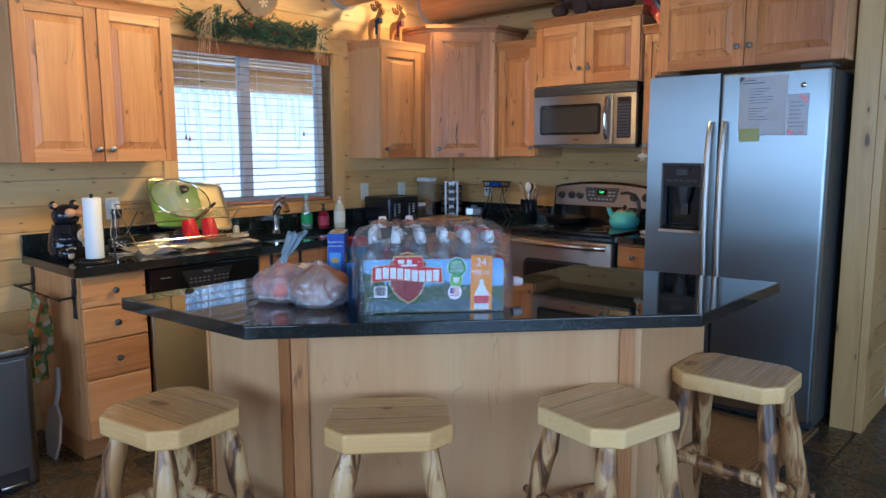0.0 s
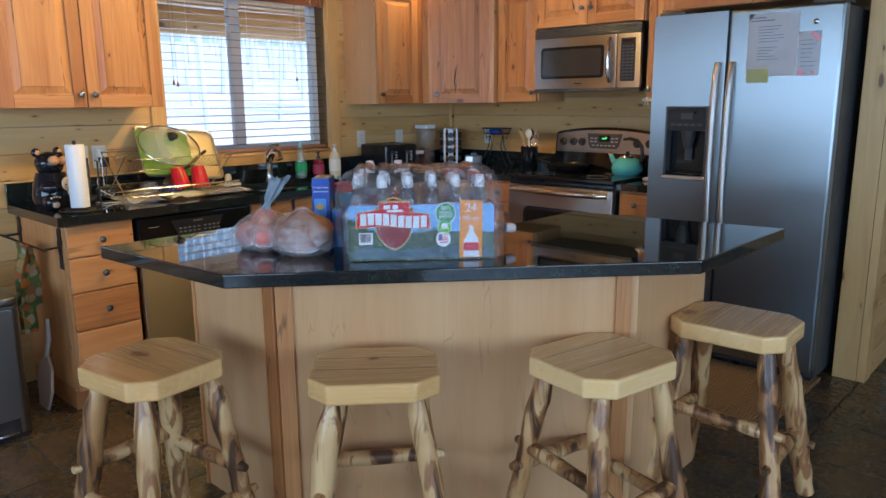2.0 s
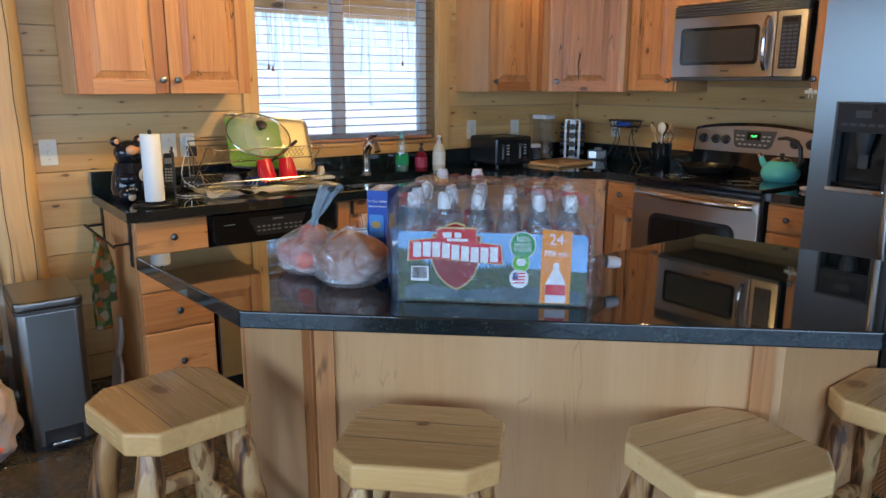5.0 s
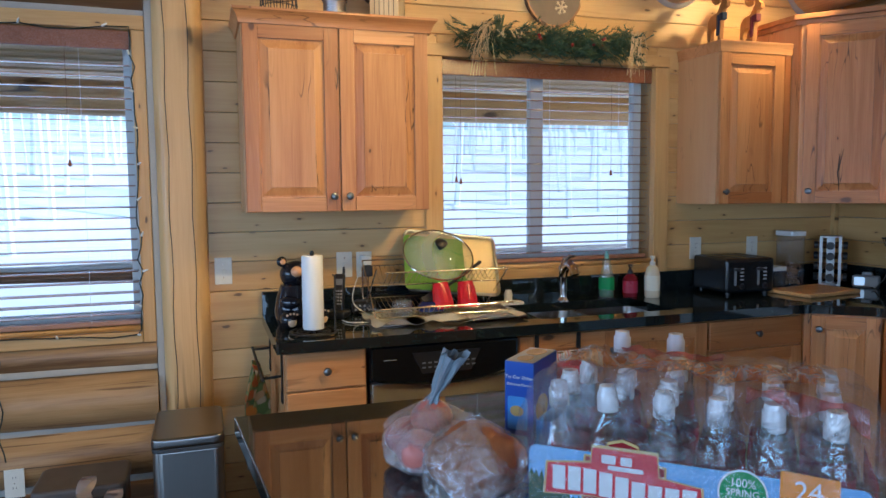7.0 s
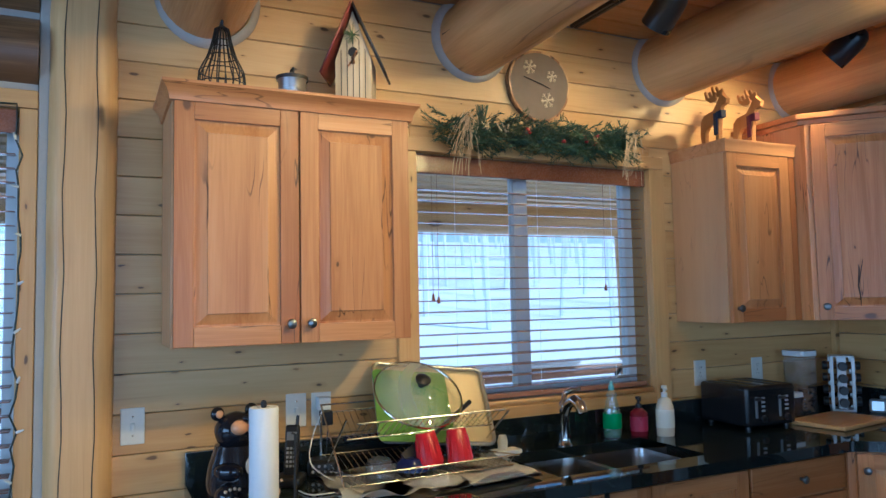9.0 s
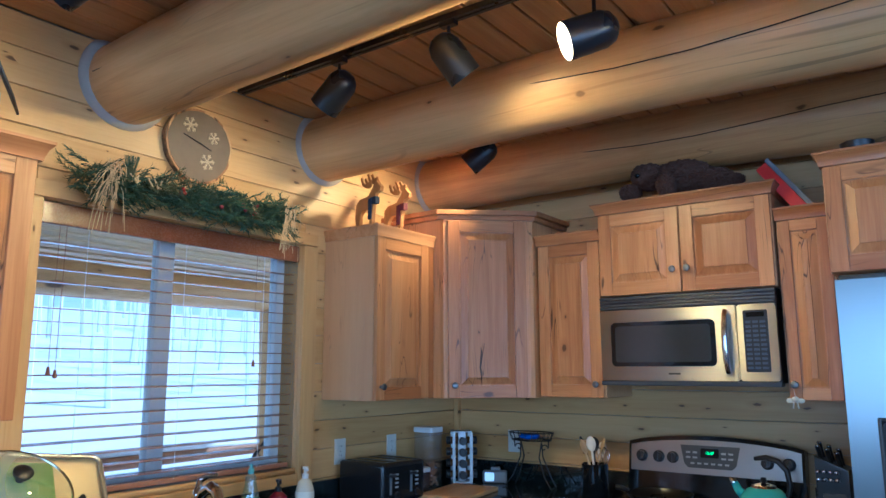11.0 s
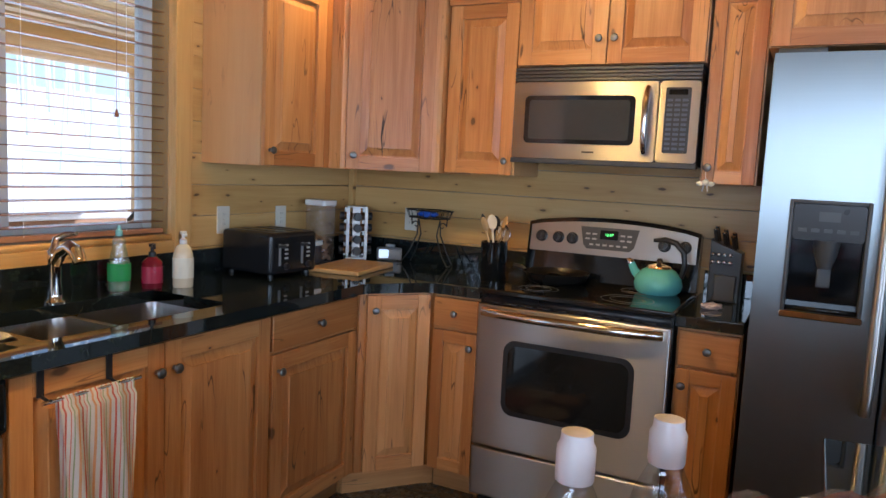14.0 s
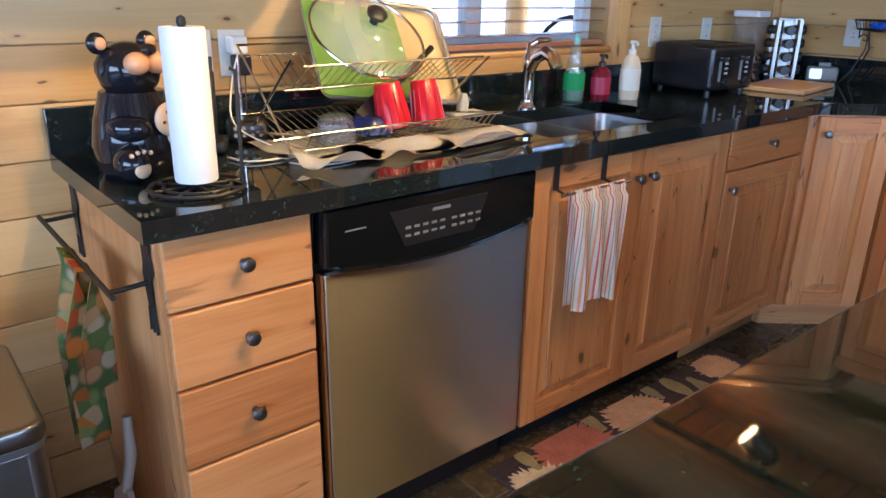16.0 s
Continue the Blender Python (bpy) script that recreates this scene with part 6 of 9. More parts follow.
glaze = plain("black_glaze", (0.012, 0.012, 0.016), 0.1, 0.06, 50.0)
tan_glaze = plain("tan_glaze", (0.62, 0.33, 0.17), 0.2, 0.02)
cream_glaze = plain("cream_glaze", (0.72, 0.5, 0.3), 0.25, 0.02)
dots = plain("brown_dot", (0.14, 0.05, 0.02), 0.3)
bp_ = []
bp_.append((lathe(bm_new(), [(0.0, 0.0), (0.07, 0.0), (0.083, 0.02), (0.088, 0.06), (0.08, 0.11), (0.066, 0.15), (0.062, 0.165), (0.0, 0.17)], seg=32), glaze))
bp_.append((ball((0.0, 0.0, 0.205), (0.064, 0.06, 0.056), 0.05), glaze))
for sx in (-1, 1):
    bp_.append((ball((sx * 0.055, 0.01, 0.258), (0.021, 0.014, 0.021)), glaze))
    bp_.append((ball((sx * 0.055, -0.004, 0.258), (0.012, 0.006, 0.012)), tan_glaze))
    bp_.append((ball((sx * 0.022, -0.062, 0.222), (0.026, 0.022, 0.022)), tan_glaze))
    bp_.append((ball((sx * 0.068, -0.075, 0.035), (0.034, 0.04, 0.036)), glaze))
    bp_.append((ball((sx * 0.068, -0.107, 0.028), (0.018, 0.009, 0.018)), cream_glaze))
    for k in range(4):
        bp_.append((ball((sx * 0.068 + (k - 1.5) * 0.014, -0.108, 0.058 + 0.004 * (k in (1, 2))), (0.005, 0.005, 0.005), 0, None, 2), cream_glaze))
    bp_.append((ball((sx * 0.055, -0.06, 0.10), (0.026, 0.045, 0.026), 0.05, pose(0, 0, 0, 0, 0, -sx * 35).to_3x3()), glaze))
bp_.append((ball((0.0, -0.072, 0.248), (0.017, 0.012, 0.012)), glaze))
bp_.append((ball((0.012, -0.098, 0.115), (0.034, 0.014, 0.034)), cream_glaze))
bp_.append((ball((0.02, -0.095, 0.082), (0.014, 0.012, 0.026)), cream_glaze))
for k in range(6):
    bp_.append((ball((0.012 + 0.022 * math.cos(k * 1.1), -0.11, 0.115 + 0.02 * math.sin(k * 1.1)), (0.004, 0.003, 0.004), 0, None, 1), dots))
merged("bear_cookie_jar", bp_, pose(0.285, -3.115, CZ, 0, 0, 108), "glossy black ceramic bear cookie jar holding a cookie", "cookie jar")

pt = thing("paper_towel_holder", pose(0.505, -3.078, CZ), "full paper towel roll on a black wire stand", "paper towels")
b = bm_new()
for r in (0.088, 0.062):
    tube(b, [(r * math.cos(2 * math.pi * k / 32), r * math.sin(2 * math.pi * k / 32), 0.006) for k in range(32)], 0.004, 6, True)
for k in range(8):
    a = 2 * math.pi * k / 8
    tube(b, [(0, 0, 0.008), (0.088 * math.cos(a), 0.088 * math.sin(a), 0.006)], 0.003, 6)
part("base", b, black_iron, pt, "black iron wire base")
b = bm_new()
tube(b, [(0, 0, 0.0), (0, 0, 0.30)], 0.005, 8)
lathe(b, [(0, 0.318), (0.007, 0.314), (0.009, 0.305), (0.006, 0.296), (0, 0.295)], (0, 0, 0), 12)
part("rod", b, black_iron, pt)
b = bm_new()
tube(b, [(0.03, 0.078, 0.006), (0.03, 0.08, 0.22), (0.028, 0.07, 0.225)], 0.004, 8)
part("tear_arm", b, black_iron, pt)
b = bm_new()
lathe(b, [(0.018, 0.018), (0.0385, 0.018), (0.04, 0.022), (0.04, 0.294), (0.0385, 0.298), (0.018, 0.298), (0.018, 0.018)], (0, 0, 0), 40)
part("roll", b, plain("towel_paper", (0.82, 0.83, 0.85), 0.85, 0.5, 120.0, 0.03), pt, "white quilted paper roll")

ph = thing("cordless_phone", pose(0.19, -2.93, CZ, 0, 0, 62), "black cordless phone upright in its charger", "phone")
b = bm_new()
box(b, (-0.045, -0.05, 0), (0.045, 0.05, 0.03), 0.012, 3)
part("cradle", b, black_plastic, ph)
b = bm_new()
box(b, (-0.023, -0.012, 0), (0.023, 0.012, 0.165), 0.009, 3)
tube(b, [(0.015, 0, 0.16), (0.015, 0, 0.195)], 0.005, 8)
hs = part("handset", b, black_plastic, ph, m=pose(0, 0.01, 0.02, -12, 0, 0))
b = bm_new()
for i in range(5):
    for j in range(3):
        box(b, (-0.015 + j * 0.0115, -0.0135, 0.03 + i * 0.014), (-0.007 + j * 0.0115, -0.0118, 0.038 + i * 0.014), 0.001)
part("keys", b, legend, hs)
b = bm_new()
box(b, (-0.016, -0.0132, 0.115), (0.016, -0.0118, 0.142))
part("screen", b, grey_plastic, hs)
an_ = thing("answering_unit", pose(0.12, -2.80, CZ, 0, 0, 70), "small black round phone base with buttons", "phone base")
b = bm_new()
box(b, (-0.05, -0.045, 0), (0.05, 0.045, 0.055), 0.02, 4)
part("body", b, black_plastic, an_)
b = bm_new()
for k in range(7):
    lathe(b, [(0.005, 0), (0.005, 0.003), (0, 0.003)], (-0.03 + 0.02 * (k % 4), -0.046, 0.02 + 0.018 * (k // 4)), 8, pose(0, 0, 0, 90, 0, 0))
part("buttons", b, legend, an_)

# chargers and cables
def cable(pts, r, mat_, label, name="cable"):
    b = bm_new()
    cv = []
    P = [Vector(p) for p in pts]
    for i in range(len(P) - 1):
        p0, p1, p2, p3 = P[max(i - 1, 0)], P[i], P[i + 1], P[min(i + 2, len(P) - 1)]
        for k in range(8):
            t = k / 8
            cv.append(0.5 * ((2 * p1) + (p2 - p0) * t + (2 * p0 - 5 * p1 + 4 * p2 - p3) * t * t + (3 * p1 - p0 - 3 * p2 + p3) * t ** 3))
    cv.append(P[-1])
    tube(b, cv, r, 8)
    return tagged(part(name, b, mat_), label, "cable", "cables")


cg = thing("charger", pose(0.008, -2.77, 1.14, 0, 0, 90), "white phone charger plugged into the wall", "charger")
b = bm_new()
box(b, (-0.022, -0.04, -0.022), (0.022, -0.0005, 0.022), 0.006, 3)
part("plug", b, white_plastic, cg)
cg = thing("charger", pose(0.008, -2.762, 1.095, 0, 0, 90), "black adaptor plugged into the wall", "charger")
b = bm_new()
box(b, (-0.02, -0.045, -0.03), (0.02, -0.0005, 0.02), 0.005, 3)
part("plug", b, black_plastic, cg)
cable([(0.05, -2.775, 1.13), (0.14, -2.84, 1.05), (0.19, -2.86, 0.97), (0.27, -2.80, 0.922), (0.36, -2.78, 0.919), (0.37, -2.9, 0.919), (0.30, -2.93, 0.919)], 0.0022, white_plastic, "thin white charging cable looping onto the counter")
cable([(0.012, -2.862, 1.10), (0.02, -2.87, 1.03), (0.05, -2.88, 0.935), (0.15, -2.9, 0.918)], 0.002, black_plastic, "thin black cable hanging from the wall")
cable([(0.05, -2.762, 1.07), (0.06, -2.77, 0.98), (0.09, -2.79, 0.93)], 0.002, black_plastic, "thin black adaptor cable")
cable([(0.42, -2.84, 0.918), (0.48, -2.8, 0.918), (0.47, -2.7, 0.918), (0.36, -2.72, 0.918)], 0.002, white_plastic, "thin white cable lying on the counter")

# dish rack
dr = thing("dish_rack", pose(0.0, 0.0, CZ), "chromed two-tier folding wire dish rack", "dish rack")


def wires(name, list_, r, mat_, parent, label=""):
    b = bm_new()
    for pts in list_:
        tube(b, pts, r, 6)
    return part(name, b, mat_, parent, label)


Y0, Y1 = -2.80, -2.22
fx, bxk = 0.44, 0.10
wires("side_frame", [[(bxk + 0.02, Y0, 0.005), (fx - 0.06, Y0, 0.22)], [(fx, Y0, 0.06), (bxk, Y0, 0.02), (bxk, Y0, 0.2)], [(fx - 0.08, Y0, 0.005), (bxk, Y0, 0.23), (bxk, Y1 - 0.3, 0.23)]], 0.0035, nickel_wire, dr)
wires("side_frame", [[(bxk + 0.02, Y1, 0.005), (fx - 0.06, Y1, 0.2)], [(fx, Y1, 0.06), (bxk, Y1, 0.02), (bxk, Y1, 0.2)]], 0.0035, nickel_wire, dr)
for rail_line in ([[(fx, Y0, 0.062), (fx, Y1, 0.062)], [(fx - 0.04, Y0, 0.02), (fx - 0.04, Y1, 0.02)], [(0.26, Y0, 0.02), (0.26, Y1, 0.02)], [(bxk, Y0, 0.06), (bxk, Y1, 0.06)]]):
    wires("lower_rail", [rail_line], 0.003, nickel_wire, dr)
lw = bm_new()
tube(lw, [(fx, 0, 0.062), (fx - 0.04, 0, 0.02), (0.26, 0, 0.02), (bxk, 0, 0.06)], 0.0016, 5)
lme = shared("lower_wire", lw, nickel_wire)
uw = bm_new()
tube(uw, [(fx - 0.08, 0, 0.20), (0.26, 0, 0.135), (0.2, 0, 0.14), (bxk, 0, 0.205)], 0.0016, 5)
ume = shared("upper_wire", uw, nickel_wire)
for k in range(26):
    piece("lower_wire", lme, None, dr, pose(0, Y0 + 0.022 * (k + 0.5), 0))
    if k > 1:
        piece("upper_wire", ume, None, dr, pose(0, Y0 + 0.022 * (k + 0.5), 0))
for rail_line in ([[(fx - 0.08, Y0 + 0.04, 0.20), (fx - 0.08, Y1, 0.20)], [(0.26, Y0 + 0.04, 0.135), (0.26, Y1, 0.135)], [(bxk, Y0 + 0.04, 0.205), (bxk, Y1, 0.205)]]):
    wires("upper_rail", [rail_line], 0.003, nickel_wire, dr)


def sheet_m(bottom, top, yc):
    """A frame whose x runs north, y up the leaning sheet."""
    up = (Vector((top[0], 0, top[1])) - Vector((bottom[0], 0, bottom[1]))).normalized()
    e = Vector((0, 1, 0))
    nrm = e.cross(up)
    m = Matrix((e, up, nrm)).transposed().to_4x4()
    m.translation = (bottom[0], yc, bottom[1])
    return m


LM = sheet_m((0.235, 1.0), (0.045, 1.245), -2.40)
tr_ = thing("baking_tray", LM @ pose(-0.015, 0, -0.012, 0, 0, -8), "rimmed aluminium baking tray leaning on the dish rack", "baking tray")
alu = steel("aluminium", 0.62, 0.35)
b = bm_new()
prism(b, rounded(-0.215, 0.0, 0.215, 0.315, 0.03), -0.002, 0.0)
part("sheet", b, plain("golden_pan", (0.66, 0.52, 0.28), 0.35, 0.02, 20.0, 0.1, metallic=0.35), tr_, "golden inside of the tray")
b = bm_new()
rp = rounded(-0.215, 0.0, 0.215, 0.315, 0.03)
tube(b, [(x, y, 0.012) for x, y in rp], 0.0075, 8, True)
part("rim", b, alu, tr_, "rolled grey aluminium rim")
gb = thing("cutting_board", LM @ pose(-0.1, 0.005, 0.012, 0, 0, -8), "lime green flexible cutting board leaning in the rack", "cutting board")
b = bm_new()
prism(b, rounded(-0.14, 0.0, 0.14, 0.285, 0.02), 0.0, 0.004)
part("board", b, plain("lime_plastic", (0.2, 0.37, 0.045), 0.35, 0.02), gb)
ld = thing("pot_lid", LM @ pose(-0.07, 0.165, 0.06, -13, 0, 0), "glass pot lid with black knob leaning in the rack", "lid")
lid_glass = thin_film("lid_glass", (0.86, 0.9, 0.84), 0.14, 0.05, 0.1, 1.5)
b = bm_new()
lathe(b, [(0.0, 0.04), (0.05, 0.036), (0.1, 0.024), (0.14, 0.008), (0.158, 0.0)], (0, 0, 0), 40)
part("dome", b, lid_glass, ld, "clear glass dome")
b = bm_new()
tube(b, [(0.159 * math.cos(2 * math.pi * k / 48), 0.159 * math.sin(2 * math.pi * k / 48), 0.0) for k in range(48)], 0.004, 6, True)
part("rim", b, nickel_wire, ld)
b = bm_new()
lathe(b, [(0.0, 0.04), (0.012, 0.04), (0.012, 0.055), (0.026, 0.062), (0.028, 0.072), (0.018, 0.08), (0.0, 0.082)], (0, 0, 0), 20)
part("knob", b, black_plastic, ld)
sp = thing("spatula", LM @ pose(-0.1, -0.02, 0.045, 0, 0, -58), "black kitchen spatula lying in the rack", "spatula")
b = bm_new()
tube(b, [(0, 0, 0), (0.0, 0.12, 0.01), (0, 0.26, 0.012)], [0.006, 0.008, 0.009], 8)
part("handle", b, black_plastic, sp)
b = bm_new()
box(b, (-0.025, -0.09, -0.003), (0.025, 0.0, 0.003), 0.003)
part("blade", b, black_plastic, sp)
red_p = plain("red_plastic", (0.55, 0.012, 0.02), 0.22, 0.0)
for y, rz in ((-2.495, 12), (-2.385, -8)):
    t = thing("cup", pose(0.335, y, CZ + 0.034, 5, -10, rz), "red plastic tumbler upside down in the dish rack", "cup", "red cups")
    b = bm_new()
    lathe(b, [(0.043, 0.0), (0.045, 0.002), (0.034, 0.108), (0.031, 0.112), (0.0, 0.112)], (0, 0, 0), 28)
    part("body", b, red_p, t)
    b = bm_new()
    for k in range(14):
        a = 2 * math.pi * k / 14
        tube(b, [(0.0435 * math.cos(a), 0.0435 * math.sin(a), 0.012), (0.036 * math.cos(a), 0.036 * math.sin(a), 0.09)], 0.0022, 5)
    part("ribs", b, red_p, t)
t = thing("glass_bowl", pose(0.37, -2.69, CZ + 0.024), "clear ribbed glass upside down in the rack", "glass")
b = bm_new()
lathe(b, [(0.046, 0.0), (0.046, 0.03), (0.038, 0.06), (0.02, 0.068), (0.0, 0.068)], (0, 0, 0), 24)
part("bowl", b, thin_film("frosted_glass", (0.8, 0.82, 0.84), 0.3, 0.15), t)
t = thing("bowl", pose(0.30, -2.545, CZ + 0.024), "dark blue bowl upside down in the rack", "bowl")
b = bm_new()
lathe(b, [(0.06, 0.0), (0.058, 0.02), (0.04, 0.04), (0.0, 0.045)], (0, 0, 0), 28)
part("body", b, plain("navy_glaze", (0.012, 0.02, 0.12), 0.2, 0.0), t)
t = thing("soap_dish", pose(0.16, -2.11, CZ), "white soap dish with a scrubbing sponge", "soap dish")
b = bm_new()
box(b, (-0.03, -0.06, 0), (0.03, 0.06, 0.018), 0.008)
part("dish", b, white_plastic, t)
b = bm_new()
lathe(b, [(0.0, 0.02), (0.018, 0.02), (0.02, 0.05), (0.014, 0.07), (0.0, 0.072)], (0, -0.01, 0), 16)
part("brush", b, ivory, t)


def cloth(name, m, w, h, nx, ny, fn, mat_, label, cat, thick=0.003):
    bm = bm_new()
    g = [[bm.verts.new(fn(w * i / nx, h * j / ny)) for i in range(nx + 1)] for j in range(ny + 1)]
    for j in range(ny):
        for i in range(nx):
            bm.faces.new((g[j][i], g[j][i + 1], g[j + 1][i + 1], g[j + 1][i]))
    bmesh.ops.solidify(bm, geom=bm.faces[:], thickness=thick)
    return tagged(part(name, bm, mat_, m=m, angle=80), label, cat)


linen = plain("grey_linen", (0.76, 0.73, 0.69), 0.9, 0.6, 300.0, 0.08)
white_cloth = plain("white_cloth", (0.84, 0.81, 0.78), 0.9, 0.6, 250.0, 0.08)
cloth("dish_mat", pose(0.13, -2.84, CZ + 0.007), 0.40, 0.66, 40, 60,
      lambda x, y: (x + 0.02 * noise.noise(Vector((y * 6, 1, 0))), y + 0.02 * noise.noise(Vector((x * 7, 5, 0))), 0.0015 + 0.05 * max(0, noise.noise(Vector((x * 11, y * 9, 2)))) * (1 if x > 0.28 else 0.15)), linen, "crumpled grey linen drying cloth under the rack", "cloth")
cloth("dish_cloth", pose(0.41, -2.46, CZ + 0.008, 0, 0, 8), 0.15, 0.27, 24, 40,
      lambda x, y: (x, y + 0.012 * math.sin(x * 30), 0.004 + 0.014 * (0.5 + noise.noise(Vector((x * 16, y * 12, 7)))) * math.sin(math.pi * min(1, max(0, x / 0.13)))), white_cloth, "folded white dish cloth on the counter edge", "cloth", 0.004)

# soap bottles
def soap(name, x, y, prof, mat_, label, pump, lab_mat, lab_band, rz=0, scale_y=0.7):
    t = thing(name, pose(x, y, CZ, 0, 0, rz), label, "soap bottle", "bottles by the sink")
    b = bm_new()
    lathe(b, prof, (0, 0, 0), 28)
    for v in b.verts:
        v.co.y *= scale_y
    part("bottle", b, mat_, t)
    b = bm_new()
    lathe(b, [(lab_band[2], lab_band[0]), (lab_band[2], lab_band[1])], (0, 0, 0), 28)
    for v in b.verts:
        v.co.y *= scale_y * 1.01
    part("label", b, lab_mat, t)
    top = prof[-1][1]
    b = bm_new()
    if pump:
        pm, hgt = pump
        lathe(b, [(0.0, top), (0.013, top), (0.013, top + 0.016), (0.006, top + 0.02), (0.006, top + 0.034), (0.012, top + 0.036), (0.012, top + 0.046), (0.0, top + 0.048)], (0, 0, 0), 16)
        tube(b, [(0, 0, top + 0.041), (0.0, -0.034, top + 0.041), (0.0, -0.04, top + 0.034)], 0.005, 8)
        part("pump", b, pm, t)
    else:
        lathe(b, [(0.0, top), (0.012, top), (0.012, top + 0.018), (0.007, top + 0.022), (0.006, top + 0.036), (0.0, top + 0.037)], (0, 0, 0), 16)
        part("cap", b, plain("aqua_cap", (0.2, 0.5, 0.5), 0.3, 0.0), t)
    return t


ds = soap("dish_soap", 0.125, -1.575, [(0.0, 0.0), (0.034, 0.0), (0.038, 0.01), (0.038, 0.09), (0.03, 0.125), (0.022, 0.16), (0.022, 0.18), (0.012, 0.195)], thin_film("clear_soap_bottle", (0.82, 0.93, 0.88), 0.14, 0.05, 0.04, 6.0), "dish soap bottle filled with green liquid", None, print_green, (0.04, 0.1, 0.0386), 60)
b = bm_new()
lathe(b, [(0.0, 0.003), (0.032, 0.004), (0.035, 0.012), (0.035, 0.085), (0.031, 0.108), (0.0, 0.108)], (0, 0, 0), 24)
for v in b.verts:
    v.co.y *= 0.68
part("liquid", b, plain("green_liquid", (0.01, 0.16, 0.06), 0.1, 0.0), ds, "green liquid")
soap("hand_soap", 0.145, -1.452, [(0.0, 0.0), (0.034, 0.0), (0.036, 0.01), (0.036, 0.095), (0.02, 0.11), (0.012, 0.115)], plain("dark_red_liquid", (0.16, 0.01, 0.02), 0.12, 0.0), "red hand soap bottle with a black pump", (black_plastic, 0), plain("label_red", (0.35, 0.02, 0.06), 0.3), (0.02, 0.08, 0.0365), 60)
soap("hand_soap", 0.205, -1.365, [(0.0, 0.0), (0.034, 0.0), (0.037, 0.012), (0.036, 0.12), (0.026, 0.15), (0.013, 0.16)], plain("pale_soap", (0.62, 0.56, 0.42), 0.15, 0.0), "pale clear hand soap bottle with a white pump", (white_plastic, 0), plain("label_cream", (0.7, 0.7, 0.6), 0.4), (0.035, 0.11, 0.0378), 60)

# toaster
ts = thing("toaster", pose(0.178, -0.86, CZ, 0, 0, 87), "black four-slice toaster with chrome levers", "toaster")
b = bm_new()
box(b, (-0.142, -0.14, 0.012), (0.142, 0.14, 0.185), 0.02, 4)
part("body", b, plain("toaster_black", (0.012, 0.013, 0.015), 0.22), ts)
b = bm_new()
for x in (-0.075, 0.075):
    for y in (-0.05,):
        box(b, (x - 0.045, y - 0.06, 0.1845), (x - 0.02, y + 0.16, 0.1865), 0.0008)
        box(b, (x + 0.02, y - 0.06, 0.1845), (x + 0.045, y + 0.16, 0.1865), 0.0008)
part("slots", b, black_iron, ts)
for x in (-0.09, 0.045):
    b = bm_new()
    box(b, (x - 0.006, -0.144, 0.05), (x + 0.006, -0.1395, 0.14), 0.001)
    part("lever_track", b, grey_plastic, ts)
    b = bm_new()
    box(b, (x - 0.018, -0.162, 0.125), (x + 0.018, -0.1445, 0.138), 0.004)
    part("lever", b, black_plastic, ts)
    b = bm_new()
    for k in range(4):
        box(b, (x + 0.03, -0.1415, 0.075 + k * 0.018), (x + 0.05, -0.1398, 0.083 + k * 0.018))
    part("button_legends", b, legend, ts)
    b = bm_new()
    lathe(b, [(0.0, 0.0), (0.015, 0.0), (0.013, 0.012), (0, 0.013)], (x + 0.04, -0.14, 0.045), 16, pose(0, 0, 0, 90, 0, 0))
    part("dial", b, black_plastic, ts)
for x in (-0.11, 0.11):
    for y in (-0.11, 0.11):
        b = bm_new()
        lathe(b, [(0.012, 0), (0.012, 0.013), (0, 0.013)], (x, y, 0), 10)
        part("foot", b, black_plastic, ts)

fc_ = thing("food_container", pose(0.12, -0.43, CZ), "tall clear cereal container with a white lid", "container")
b = bm_new()
prism(b, rounded(-0.058, -0.05, 0.058, 0.05, 0.014, 4), 0.0, 0.275)
part("jar", b, thin_film("clear_container", (0.86, 0.87, 0.88), 0.14, 0.06), fc_)
b = bm_new()
rc = random.Random(6)
for k in range(150):
    z = rc.uniform(0.008, 0.13)
    blob(b, (rc.uniform(-0.046, 0.046), rc.uniform(-0.038, 0.038), z), (rc.uniform(0.006, 0.01), rc.uniform(0.005, 0.008), 0.005), None, 1)
tagged(part("cereal", b, plain("cereal_brown", (0.42, 0.2, 0.07), 0.8, 0.3, 80.0, 0.4), fc_, "brown cereal pieces filling the lower half"), kind="stuff")
b = bm_new()
prism(b, rounded(-0.062, -0.054, 0.062, 0.054, 0.016, 4), 0.2755, 0.302, 0.004)
part("lid", b, white_plastic, fc_)
t = thing("food_container", pose(0.19, -0.60, CZ), "small clear tub with a white lid", "container")
b = bm_new()
prism(b, rounded(-0.045, -0.04, 0.045, 0.04, 0.012, 4), 0.0, 0.1)
part("tub", b, thin_film("smoked_tub", (0.5, 0.45, 0.42), 0.15, 0.08), t)
b = bm_new()
prism(b, rounded(-0.048, -0.043, 0.048, 0.043, 0.014, 4), 0.1005, 0.122, 0.004)
part("lid", b, white_plastic, t)

